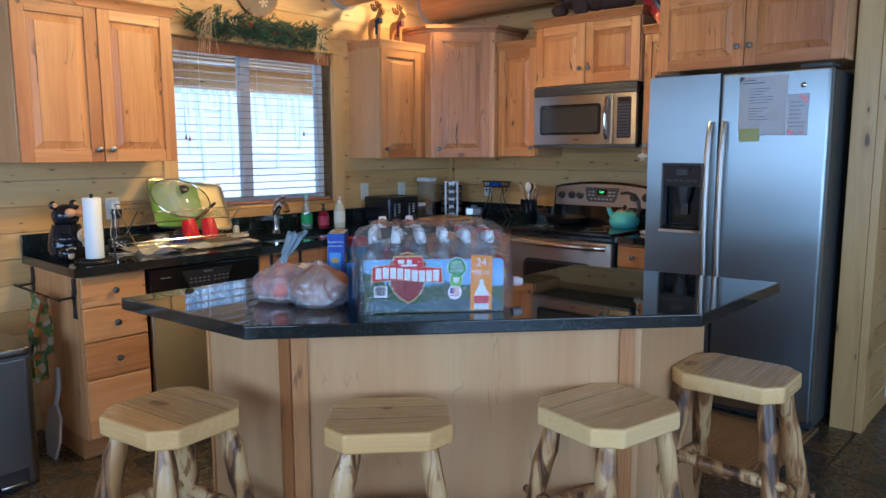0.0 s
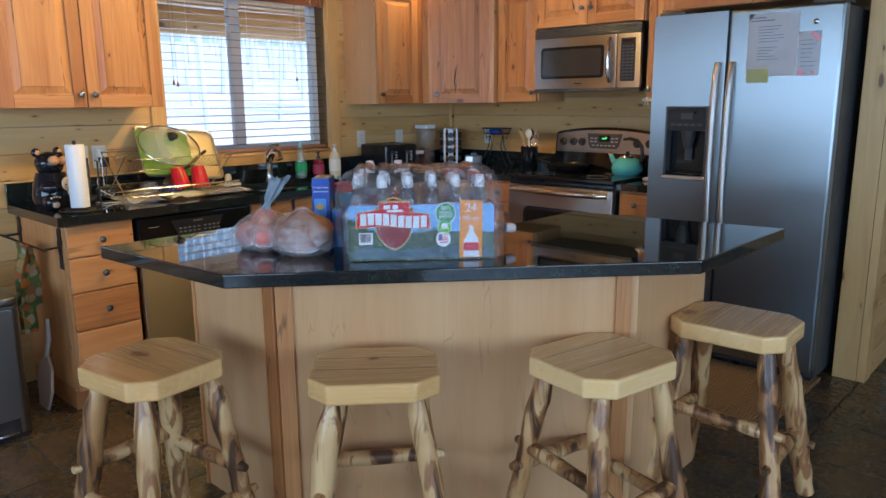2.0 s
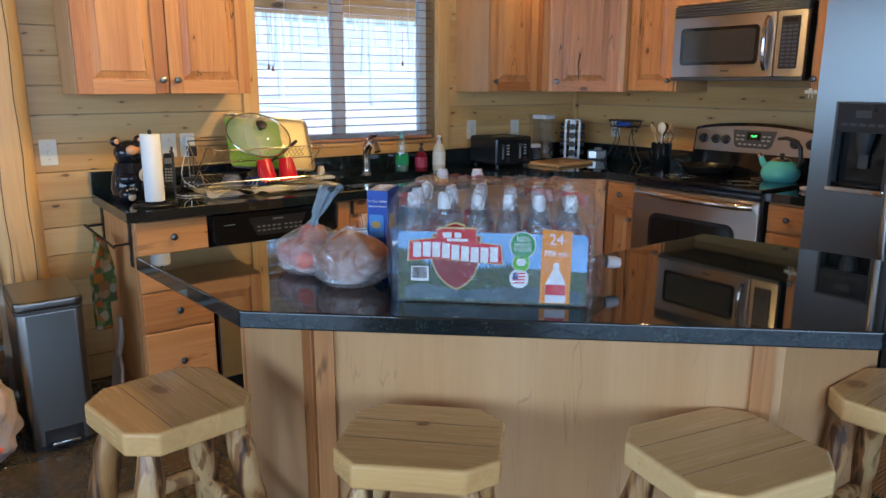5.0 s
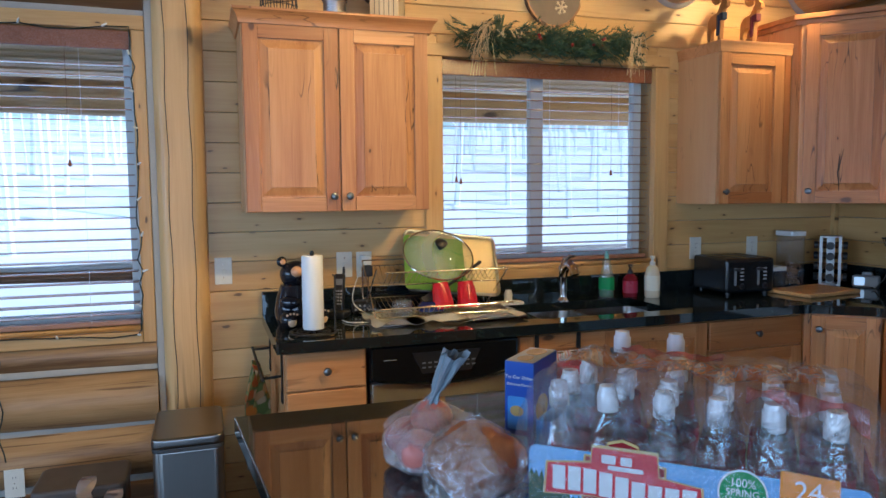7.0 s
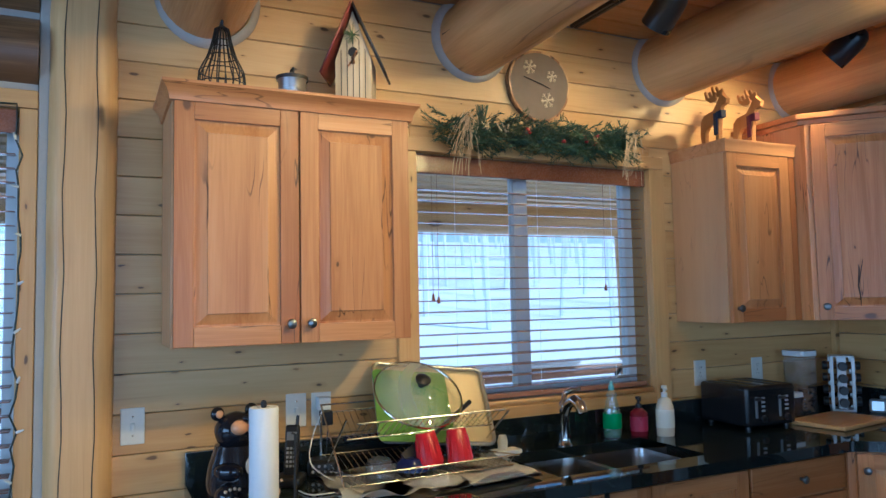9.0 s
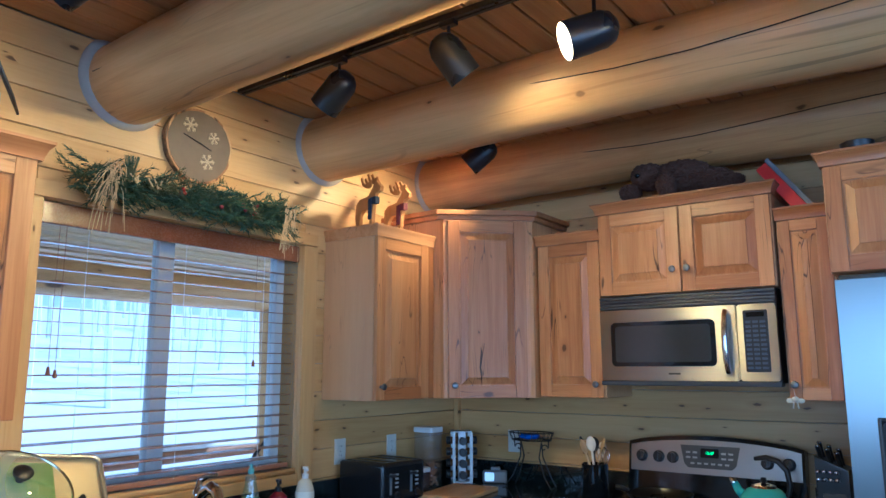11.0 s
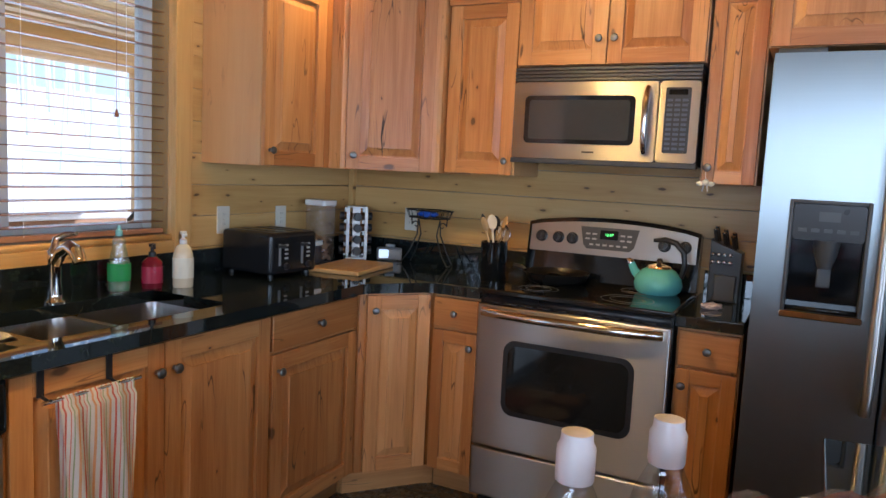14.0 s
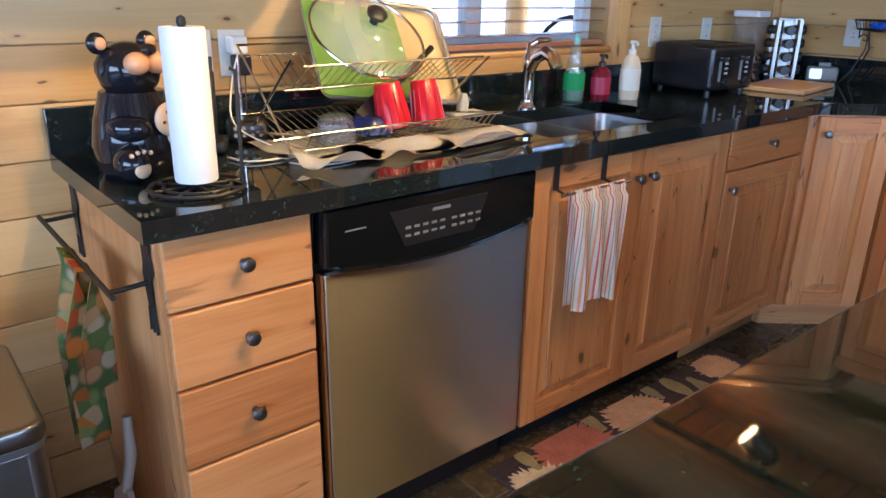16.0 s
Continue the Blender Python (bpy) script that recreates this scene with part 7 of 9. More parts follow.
sr = thing("spice_rack", pose(0.17, -0.2, CZ, 0, 0, 42), "chrome spice tower with rows of black-capped jars", "spice rack")
b = bm_new()
box(b, (-0.052, -0.052, 0.0), (0.052, 0.052, 0.012), 0.003)
box(b, (-0.052, -0.052, 0.262), (0.052, 0.052, 0.27), 0.002)
for x in (-0.046, 0.046):
    for y in (-0.046, 0.046):
        box(b, (x - 0.007, y - 0.007, 0.012), (x + 0.007, y + 0.007, 0.262))
box(b, (-0.02, -0.02, 0.012), (0.02, 0.02, 0.262))
part("tower", b, galvanised, sr)
jb = bm_new()
lathe(jb, [(0.0, 0.0), (0.021, 0.0), (0.021, 0.016), (0.019, 0.02), (0.0, 0.02)], (0, 0, 0), 18, pose(0, 0, 0, 90, 0, 0))
jme = shared("jar_cap", jb, black_plastic)
gb_ = bm_new()
lathe(gb_, [(0.018, -0.045), (0.0185, 0.0)], (0, 0, 0), 16, pose(0, 0, 0, 90, 0, 0))
gme = shared("jar", gb_, plain("spice_brown", (0.2, 0.1, 0.04), 0.3))
for side in range(4):
    for k in range(4):
        m = pose(0, 0, 0.045 + k * 0.058, 0, 0, 90 * side) @ pose(0, -0.062, 0)
        j = piece("jar", gme, None, sr, m)
        piece("jar_cap", jme, None, j, pose(0, 0, 0))

cbd = thing("cutting_board", pose(0.375, -0.52, CZ, 0, 0, 8), "pale bamboo cutting board lying on the counter", "cutting board")
b = bm_new()
box(b, (-0.125, -0.19, 0.0), (0.125, 0.19, 0.02), 0.006, 3)
part("board", b, wood("bamboo", (0.66, 0.42, 0.18), (0.58, 0.34, 0.13), (0.46, 0.25, 0.09), 1, 0.4, 0.0, grain=1.3), cbd)
ck_ = thing("display_clock", pose(0.325, -0.115, CZ, 0, 0, 28), "small white-faced smart clock with a dock", "clock")
b = bm_new()
box(b, (-0.065, -0.02, 0.0), (0.065, 0.025, 0.065), 0.014, 4)
part("body", b, grey_plastic, ck_)
b = bm_new()
upright(b, rounded(-0.052, 0.012, -0.002, 0.056, 0.006), -0.0215, -0.02)
part("screen", b, glow("pale_screen", (0.6, 0.75, 0.85), 0.5), ck_)
b = bm_new()
box(b, (-0.02, -0.01, 0.065), (0.03, 0.015, 0.083), 0.006)
part("top_button", b, grey_plastic, ck_)

wb = thing("wire_basket", pose(0.55, -0.115, CZ), "black iron scroll stand with a shallow wire basket", "basket")
b = bm_new()
for z, a_, b2 in ((0.272, 0.125, 0.07), (0.235, 0.11, 0.06)):
    tube(b, [(a_ * math.cos(2 * math.pi * k / 36), b2 * math.sin(2 * math.pi * k / 36), z) for k in range(36)], 0.0032, 6, True)
for k in range(20):
    a = 2 * math.pi * k / 20
    tube(b, [(0.125 * math.cos(a), 0.07 * math.sin(a), 0.272), (0.11 * math.cos(a), 0.06 * math.sin(a), 0.235), (0.03 * math.cos(a), 0.016 * math.sin(a), 0.226)], 0.0016, 5)
part("bowl", b, black_iron, wb)
for s_ in (-1, 1):
    b = bm_new()
    sc = [(s_ * (0.075 + 0.022 * math.cos(t * 0.45) * (1 - t / 16)), 0.0, 0.195 + 0.022 * math.sin(t * 0.45) * (1 - t / 16)) for t in range(14)]
    tube(b, [(s_ * 0.1, 0, 0.232)] + sc, 0.003, 6)
    tube(b, [(s_ * 0.06, 0, 0.225), (s_ * 0.055, -0.02, 0.15), (s_ * 0.09, -0.035, 0.06), (s_ * 0.13, -0.045, 0.004), (s_ * 0.15, -0.045, 0.012)], 0.0035, 6)
    tube(b, [(s_ * 0.06, 0, 0.225), (s_ * 0.055, 0.02, 0.15), (s_ * 0.09, 0.03, 0.06), (s_ * 0.12, 0.035, 0.004)], 0.0035, 6)
    part("scroll_leg", b, black_iron, wb)
t = thing("sponge_pack", pose(0.54, -0.115, CZ + 0.24, 0, 0, 20), "small crumpled blue packet in the wire basket", "packet")
b = bm_new()
blob(b, (0, 0, 0.012), (0.05, 0.026, 0.016), None, 3, 0.4, 12)
part("packet", b, plain("blue_wrap", (0.03, 0.1, 0.5), 0.25, 0.3), t)

ut = thing("utensil_crock", pose(0.985, -0.30, CZ), "black utensil crock full of wooden and wire tools", "utensils")
b = bm_new()
lathe(b, [(0.0, 0.0), (0.055, 0.0), (0.058, 0.01), (0.06, 0.165), (0.056, 0.167), (0.053, 0.16), (0.05, 0.02), (0.0, 0.02)], (0, 0, 0), 32)
part("crock", b, black_gloss, ut)
ru = random.Random(14)
tan = wood("tool_wood", (0.6, 0.42, 0.22), (0.5, 0.32, 0.14), (0.36, 0.2, 0.08), 2, 0.6, 0.0)
for k in range(7):
    a = ru.uniform(0, 6.28)
    top = Vector((0.055 * math.cos(a) + 0.02 * (k % 3 - 1), 0.04 * math.sin(a), ru.uniform(0.19, 0.23)))
    b = bm_new()
    base_ = Vector((0.02 * math.cos(a + 3), 0.02 * math.sin(a + 3), 0.03))
    tube(b, [base_, top], 0.0055, 8)
    d_ = (top - base_).normalized()
    rot = d_.to_track_quat("Z", "Y").to_matrix()
    blob(b, top + d_ * 0.03, (0.024, 0.008, 0.036), rot, 2)
    part("spoon", b, (tan, black_plastic, ivory)[k % 3], ut)
for k in range(2):
    b = bm_new()
    for q in range(7):
        a = math.pi * q / 7
        pts = [Vector((0.02 + 0.03 * k + 0.024 * math.sin(math.pi * s_ / 8) * math.cos(a), 0.02 * math.sin(math.pi * s_ / 8) * math.sin(a), 0.16 + 0.085 * s_ / 8)) for s_ in range(9)]
        tube(b, pts, 0.0012, 5)
    part("whisk", b, nickel_wire, ut)

pan = thing("frying_pan", pose(1.27, -0.27, 0.9285), "black frying pan on the back burner", "frying pan")
b = bm_new()
lathe(b, [(0.0, 0.0), (0.11, 0.0), (0.13, 0.012), (0.145, 0.045), (0.142, 0.046), (0.126, 0.014), (0.11, 0.005), (0.0, 0.005)], (0, 0, 0), 40)
part("body", b, plain("pan_black", (0.012, 0.011, 0.01), 0.28), pan)
b = bm_new()
tube(b, [(-0.14, 0, 0.04), (-0.17, 0.0, 0.05), (-0.2, -0.0, 0.052)], [0.009, 0.011, 0.01], 10)
part("handle", b, black_plastic, pan)

kt = thing("kettle", pose(1.70, -0.25, 0.9285, 0, 0, 0), "turquoise enamel whistling kettle with a black handle", "kettle")
teal = plain("turquoise_enamel", (0.13, 0.52, 0.54), 0.08, 0.0, 20.0, 0.05)
b = bm_new()
lathe(b, [(0.0, 0.0), (0.078, 0.0), (0.092, 0.015), (0.097, 0.04), (0.09, 0.07), (0.066, 0.096), (0.05, 0.104), (0.0, 0.104)], (0, 0, 0), 36)
part("body", b, teal, kt)
b = bm_new()
lathe(b, [(0.05, 0.104), (0.046, 0.112), (0.02, 0.12), (0.0, 0.121)], (0, 0, 0), 28)
part("lid", b, chrome, kt)
b = bm_new()
lathe(b, [(0.0, 0.12), (0.008, 0.12), (0.014, 0.132), (0.01, 0.143), (0, 0.145)], (0, 0, 0), 16)
part("lid_knob", b, black_plastic, kt)
b = bm_new()
tube(b, [(-0.07, 0, 0.055), (-0.1, 0, 0.085), (-0.115, 0, 0.115)], [0.022, 0.017, 0.014], 14)
part("spout", b, teal, kt)
b = bm_new()
lathe(b, [(0.015, 0.0), (0.016, 0.012), (0.008, 0.024), (0, 0.025)], (-0.116, 0, 0.112), 14, pose(0, 0, 0, 0, -28, 0))
part("whistle", b, chrome, kt)
b = bm_new()
tube(b, [(0.088, 0, 0.07), (0.1, 0, 0.12), (0.092, 0, 0.175), (0.06, 0, 0.21), (0.015, 0, 0.222), (-0.03, 0, 0.215)], [0.01, 0.011, 0.012, 0.012, 0.011, 0.008], 12)
part("handle", b, black_plastic, kt)

kb = thing("knife_block", pose(1.945, -0.13, CZ, 0, 0, 0), "black knife block with silver-ended knife handles", "knife block")
b = bm_new()
upright(b, [(-0.06, 0.0), (0.06, 0.0), (0.06, 0.2), (-0.06, 0.25)], -0.07, 0.06, 0.006)
part("block", b, plain("block_black", (0.014, 0.014, 0.014), 0.35), kb)
b = bm_new()
box(b, (-0.035, -0.085, 0.005), (0.045, -0.0705, 0.11), 0.004)
part("front_tray", b, dark_grey, kb)
for i in range(3):
    for j in range(2):
        kx, ky = -0.035 + i * 0.034, -0.03 + j * 0.05
        b = bm_new()
        tube(b, [(kx, ky, 0.215 - 0.012 * i), (kx - 0.012, ky - 0.02, 0.285 - 0.012 * i + 0.01 * j)], 0.009, 10)
        h_ = part("knife_handle", b, black_plastic, kb)
        b = bm_new()
        blob(b, (kx - 0.0125, ky - 0.021, 0.288 - 0.012 * i + 0.01 * j), (0.01, 0.01, 0.006), None, 2)
        part("end_cap", b, chrome, h_)
for i in range(2):
    for j in range(4):
        b = bm_new()
        tube(b, [(-0.045 + j * 0.022, -0.071, 0.16 + i * 0.03), (-0.045 + j * 0.022, -0.1, 0.163 + i * 0.03)], 0.0065, 8)
        h_ = part("knife_handle", b, black_plastic, kb)
        b = bm_new()
        blob(b, (-0.045 + j * 0.022, -0.101, 0.163 + i * 0.03), (0.0075, 0.004, 0.0075), None, 2)
        part("end_cap", b, chrome, h_)
t = thing("snack_packet", pose(1.93, -0.40, CZ, 0, 0, 15), "small crumpled white and red sweet packet", "packet")
b = bm_new()
blob(b, (0, 0, 0.012), (0.038, 0.022, 0.014), None, 3, 0.5, 14)
part("packet", b, plain("packet_white", (0.6, 0.5, 0.5), 0.3, 0.4, 30.0, 0.4), t)
t = thing("hanging_charm", pose(1.86, -0.352, 1.43), "little cream angel charm hanging on a knob", "charm")
b = bm_new()
tube(b, [(0, 0, 0), (0.003, 0, -0.03)], 0.001, 5)
part("string", b, ivory, t)
b = bm_new()
blob(b, (0.003, 0, -0.04), (0.014, 0.007, 0.013), None, 2)
for s_ in (-1, 1):
    blob(b, (0.003 + s_ * 0.02, 0.002, -0.045), (0.014, 0.003, 0.01), None, 2)
    tube(b, [(0.003 + s_ * 0.006, 0, -0.05), (0.003 + s_ * 0.01, 0, -0.075)], 0.003, 6)
part("figure", b, ivory, t)

# ---- towels and rails ----
def stripes():
    n = Nodes("striped_towel")
    sep = n.add("ShaderNodeSeparateXYZ")
    n.link(n.co, sep.inputs[0])
    col = (0.87, 0.85, 0.82)
    cur = None
    for k, (per, off, wd, c) in enumerate(((0.046, 0.0, 0.1, (0.74, 0.2, 0.15)), (0.046, 0.3, 0.12, (0.86, 0.5, 0.26)), (0.046, 0.55, 0.06, (0.42, 0.5, 0.3)), (0.046, 0.72, 0.05, (0.78, 0.3, 0.24)))):
        f = n.math("FRACT", n.math("MULTIPLY_ADD", sep.outputs[0], 1 / per, off + 9))
        on = n.math("LESS_THAN", f, wd)
        cur = n.mix(on, cur if cur is not None else col, c)
    n.colour(cur)
    n.set(roughness=0.9)
    n.bump(n.noise(n.co, 400.0, 2.0), 0.4, 0.001)
    return n.mat


hook = thing("towel_bar", pose(0.6255, -2.2, 0, 0, 0, 90), "over-door chrome towel bar with black hooks", "towel bar")
for x in (0.0, 0.19):
    b = bm_new()
    box(b, (x - 0.009, -0.008, 0.80), (x + 0.009, -0.0035, 0.866), 0.001)
    tube(b, [(x, -0.005, 0.803), (x, -0.04, 0.795), (x, -0.045, 0.80)], 0.004, 8)
    part("hook", b, black_plastic, hook)
b = bm_new()
tube(b, [(-0.02, -0.042, 0.795), (0.26, -0.042, 0.795)], 0.005, 10)
part("bar", b, chrome, hook)
tw = cloth("dish_towel", pose(0.6255, -2.175, 0, 0, 0, 90), 0.215, 0.66, 60, 50,
      lambda x, s_: (x * (1 - 0.08 * math.sin(min(1, abs(s_ - 0.33) / 0.33) * 2)) + 0.006 * math.sin(s_ * 14), (-0.042 + (0.0085 if s_ < 0.33 else -0.0085) * (1 if abs(s_ - 0.33) > 0.012 else 0) + (0.0045 + 0.014 * min(1, abs(s_ - 0.33) / 0.25)) * 0.5 * math.sin(x * 95 + 2 * math.sin(s_ * 5)) * (1 if s_ > 0.33 else 0.4)) - (0.012 if s_ > 0.36 else 0), 0.803 - abs(s_ - 0.33) - (0.012 * math.sin(x * 40) if s_ > 0.6 else 0)),
      stripes(), "white dish towel with red and orange stripes over the bar", "dish towel", 0.002)

rail = thing("iron_towel_rail", pose(0, -3.206, 0), "black iron towel rail with forest silhouettes on the cabinet end", "towel rail")
for x in (0.06, 0.57):
    b = bm_new()
    upright(b, [(x - 0.012, 0.72), (x + 0.012, 0.72), (x + 0.016, 0.78), (x + 0.03, 0.80), (x + 0.02, 0.83), (x + 0.026, 0.85), (x + 0.008, 0.868), (x - 0.006, 0.852), (x - 0.02, 0.855), (x - 0.018, 0.81), (x - 0.028, 0.785)], -0.004, -0.0005)
    for k in (-1, 0, 1):
        tube(b, [(x + k * 0.012, -0.003, 0.725), (x + k * 0.017, -0.003, 0.675)], 0.003, 6)
    tube(b, [(x, -0.002, 0.775), (x, -0.05, 0.772), (x, -0.075, 0.772)], 0.005, 8)
    part("bracket", b, black_iron, rail)
b = bm_new()
tube(b, [(0.02, -0.073, 0.772), (0.60, -0.073, 0.772)], 0.0055, 8)
part("bar", b, black_iron, rail)


def floral():
    n = Nodes("floral_towel")
    v = n.voronoi(n.mapped((1, 1, 1), shift=False), 24.0)
    sep = n.add("ShaderNodeSeparateColor")
    n.link(v.outputs["Color"], sep.inputs[0])
    c = n.ramp(sep.outputs[0], [(0.0, (0.12, 0.22, 0.06)), (0.3, (0.5, 0.55, 0.2)), (0.5, (0.6, 0.1, 0.05)), (0.68, (0.75, 0.35, 0.06)), (0.85, (0.7, 0.62, 0.42))])
    c = n.mix(n.span(v.outputs["Distance"], 0.5, 0.75), c, (0.16, 0.24, 0.08))
    n.colour(c)
    n.set(roughness=0.9)
    n.bump(n.noise(n.co, 300.0, 2.0), 0.4, 0.001)
    return n.mat


flor = floral()
cloth("tea_towel", pose(0.25, -3.279, 0), 0.17, 0.72, 40, 50,
      lambda x, s_: (0.03 + x * (1 - 0.45 * min(1, abs(s_ - 0.3) / 0.3)) + 0.02 * abs(s_ - 0.3), (0.0085 if s_ < 0.3 else -0.0085) + 0.034 * math.sin(x * 62 + 0.6) * min(1, abs(s_ - 0.3) / 0.15) - (0.0 if s_ < 0.3 else 0.012), 0.781 - abs(s_ - 0.3)), flor, "green and orange floral tea towel on the iron rail", "tea towel", 0.002)

# ---- floor things ----
tc = thing("trash_can", pose(0.475, -3.54, 0, 0, 0, 90), "rectangular brushed steel pedal trash can", "trash can")
b = bm_new()
prism(b, rounded(-0.118, -0.175, 0.118, 0.175, 0.03, 5), 0.018, 0.56, 0.003)
part("body", b, bin_steel, tc)
b = bm_new()
prism(b, rounded(-0.12, -0.178, 0.12, 0.178, 0.03, 5), 0.5605, 0.575, 0.002)
part("collar", b, dark_grey, tc)
b = bm_new()
prism(b, rounded(-0.121, -0.182, 0.121, 0.178, 0.03, 5), 0.5755, 0.612, 0.012, 4)
part("lid", b, bin_steel, tc)
b = bm_new()
prism(b, rounded(-0.116, -0.173, 0.116, 0.173, 0.03, 5), 0.0, 0.0178)
part("base", b, black_plastic, tc)
b = bm_new()
box(b, (-0.07, -0.178, 0.012), (0.07, -0.172, 0.085), 0.002)
part("pedal_recess", b, black_plastic, tc)
b = bm_new()
box(b, (-0.05, -0.215, 0.03), (0.05, -0.175, 0.042), 0.004)
part("pedal", b, chrome, tc)

db = thing("dark_bin", pose(0.35, -3.92, 0), "low dark brown plastic bin beside the trash can", "bin")
b = bm_new()
prism(b, rounded(-0.12, -0.15, 0.12, 0.15, 0.03, 4), 0.0, 0.36, 0.004)
part("body", b, plain("dark_brown_plastic", (0.04, 0.032, 0.028), 0.45), db)
b = bm_new()
prism(b, rounded(-0.125, -0.155, 0.125, 0.155, 0.03, 4), 0.3605, 0.41, 0.012, 3)
part("lid", b, plain("grey_brown_plastic", (0.09, 0.075, 0.065), 0.4), db)

gbag = thing("plastic_bag", pose(0.64, -3.86, 0), "crumpled white shopping bag with red print on the floor", "bag")
bagm = plain("white_bag_plastic", (0.55, 0.44, 0.38), 0.35, 0.4, 25.0, 0.08)
bagm.node_tree.nodes["Principled BSDF"].inputs["Subsurface Weight"].default_value = 0.1
b = bm_new()
r_ = bmesh.ops.create_icosphere(b, subdivisions=5, radius=1.0)["verts"]
for v in r_:
    d_ = v.co.copy()
    k = 1 + 0.16 * noise.noise(d_ * 2.2) + 0.07 * noise.noise(d_ * 6) + 0.05 * abs(noise.noise(d_ * 13))
    v.co = Vector((d_.x * 0.17 * k, d_.y * 0.17 * k, max(0.0, 0.19 + d_.z * 0.21 * k)))
part("sack", b, bagm, gbag)
for sx, sy, lean in ((0.05, 0.05, 0.02), (-0.03, -0.05, -0.05)):
    b = bm_new()
    N_ = 14
    g = []
    for j in range(N_ + 1):
        q = j / N_
        g.append([b.verts.new((sx + lean * q + 0.09 * (1 - 0.55 * q) * (i / 6 - 0.5) + 0.02 * noise.noise(Vector((i, j * 0.4, sx * 50))), sy + 0.03 * math.sin(i * 1.5 + q * 4) + 0.04 * q, 0.34 + 0.14 * q - 0.03 * (i / 6 - 0.5) ** 2)) for i in range(7)])
    for j in range(N_):
        for i in range(6):
            b.faces.new((g[j][i], g[j][i + 1], g[j + 1][i + 1], g[j + 1][i]))
    bmesh.ops.solidify(b, geom=b.faces[:], thickness=0.002)
    h_ = part("handle", b, bagm, gbag, angle=90)
b = bm_new()
for k in range(2):
    pts = []
    for i in range(10):
        a = -0.9 + i * 0.16 + k * 0.2
        pts.append((0.172 * math.cos(a), 0.172 * math.sin(a) - 0.02, 0.27 + 0.03 * math.sin(i * 0.7) - 0.16 * k))
    tube(b, pts, 0.009, 6)
part("red_print", b, plain("bag_red", (0.7, 0.12, 0.08), 0.4), gbag)

dp_ = thing("dustpan", pose(0.40, -3.26, 0), "pale dustpan and brush leaning on the cabinet end", "dustpan")
b = bm_new()
prism(b, [(-0.05, 0.0), (0.05, 0.0), (0.085, 0.09), (0.075, 0.2), (0.02, 0.25), (-0.02, 0.25), (-0.075, 0.2), (-0.085, 0.09)], 0.0, 0.014, 0.004)
part("pan", b, plain("pale_grey_plastic", (0.42, 0.38, 0.34), 0.5), dp_, m=pose(0, -0.03, 0.0, 82, 0, 0))
b = bm_new()
tube(b, [(0, -0.005, 0.24), (0.01, 0.012, 0.33), (0.0, 0.018, 0.42)], [0.011, 0.013, 0.01], 10)
part("handle", b, plain("pale_grey_handle", (0.42, 0.38, 0.34), 0.5), dp_)

# rugs
def leafy_rug():
    n = Nodes("dark_rug_pile")
    a = n.noise(n.mapped((200, 30, 1), shift=False), 1.0, 2.0)
    n.colour(n.ramp(a, [(0.3, (0.018, 0.014, 0.02)), (0.7, (0.06, 0.035, 0.04))]))
    n.set(roughness=0.95)
    n.bump(n.noise(n.co, 500.0, 2.0), 0.8, 0.003)
    return n.mat


rg_ = thing("floral_rug", pose(0.87, -1.78, 0), "dark runner rug with large cream and red flowers", "rug")
b = bm_new()
box(b, (-0.265, -0.6, 0.001), (0.265, 0.6, 0.009), 0.003)
part("woven_top", b, leafy_rug(), rg_)
rf_ = random.Random(31)
petal = [plain("rug_red", (0.36, 0.12, 0.085), 0.95, 1.0, 140.0, 0.75), plain("rug_cream", (0.56, 0.45, 0.32), 0.95, 1.0, 140.0, 0.6), plain("rug_peach", (0.5, 0.31, 0.19), 0.95, 1.0, 140.0, 0.7), plain("rug_olive", (0.26, 0.22, 0.11), 0.95, 1.0, 140.0, 0.7)]
for k, (x, y, r, c_) in enumerate(((-0.13, -0.32, 0.13, 0), (-0.12, -0.02, 0.12, 2), (-0.05, -0.52, 0.11, 1), (0.06, 0.36, 0.11, 1), (0.13, -0.2, 0.12, 1), (0.12, 0.12, 0.11, 0), (-0.16, 0.46, 0.08, 2), (0.15, -0.5, 0.09, 2), (-0.17, 0.22, 0.055, 3), (-0.21, 0.12, 0.04, 3), (-0.22, -0.18, 0.045, 3), (-0.2, -0.48, 0.04, 3), (0.02, 0.18, 0.06, 3), (-0.1, 0.3, 0.05, 3))):
    x, r = x - 0.03, r * 1.15
    n_ = 90 if c_ != 3 else 20
    pts = []
    for i in range(n_):
        a = 2 * math.pi * i / n_
        q = r * ((1.0 if i % 2 else 0.86) + rf_.uniform(-0.1, 0.1)) if c_ != 3 else r * (1 if abs(math.cos(a)) < 0.9 else 1.4)
        pts.append((max(-0.26, min(0.26, x + q * math.cos(a))), max(-0.595, min(0.595, y + q * math.sin(a) * (1 if c_ != 3 else 0.5)))))
    b = bm_new()
    prism(b, pts, 0.009 + 0.0002 * k, 0.0105 + 0.0002 * k)
    part("flower" if c_ != 3 else "leaf", b, petal[c_], rg_)

jr = thing("jute_rug", pose(2.53, -1.0, 0), "braided tan jute rug before the refrigerator", "rug")


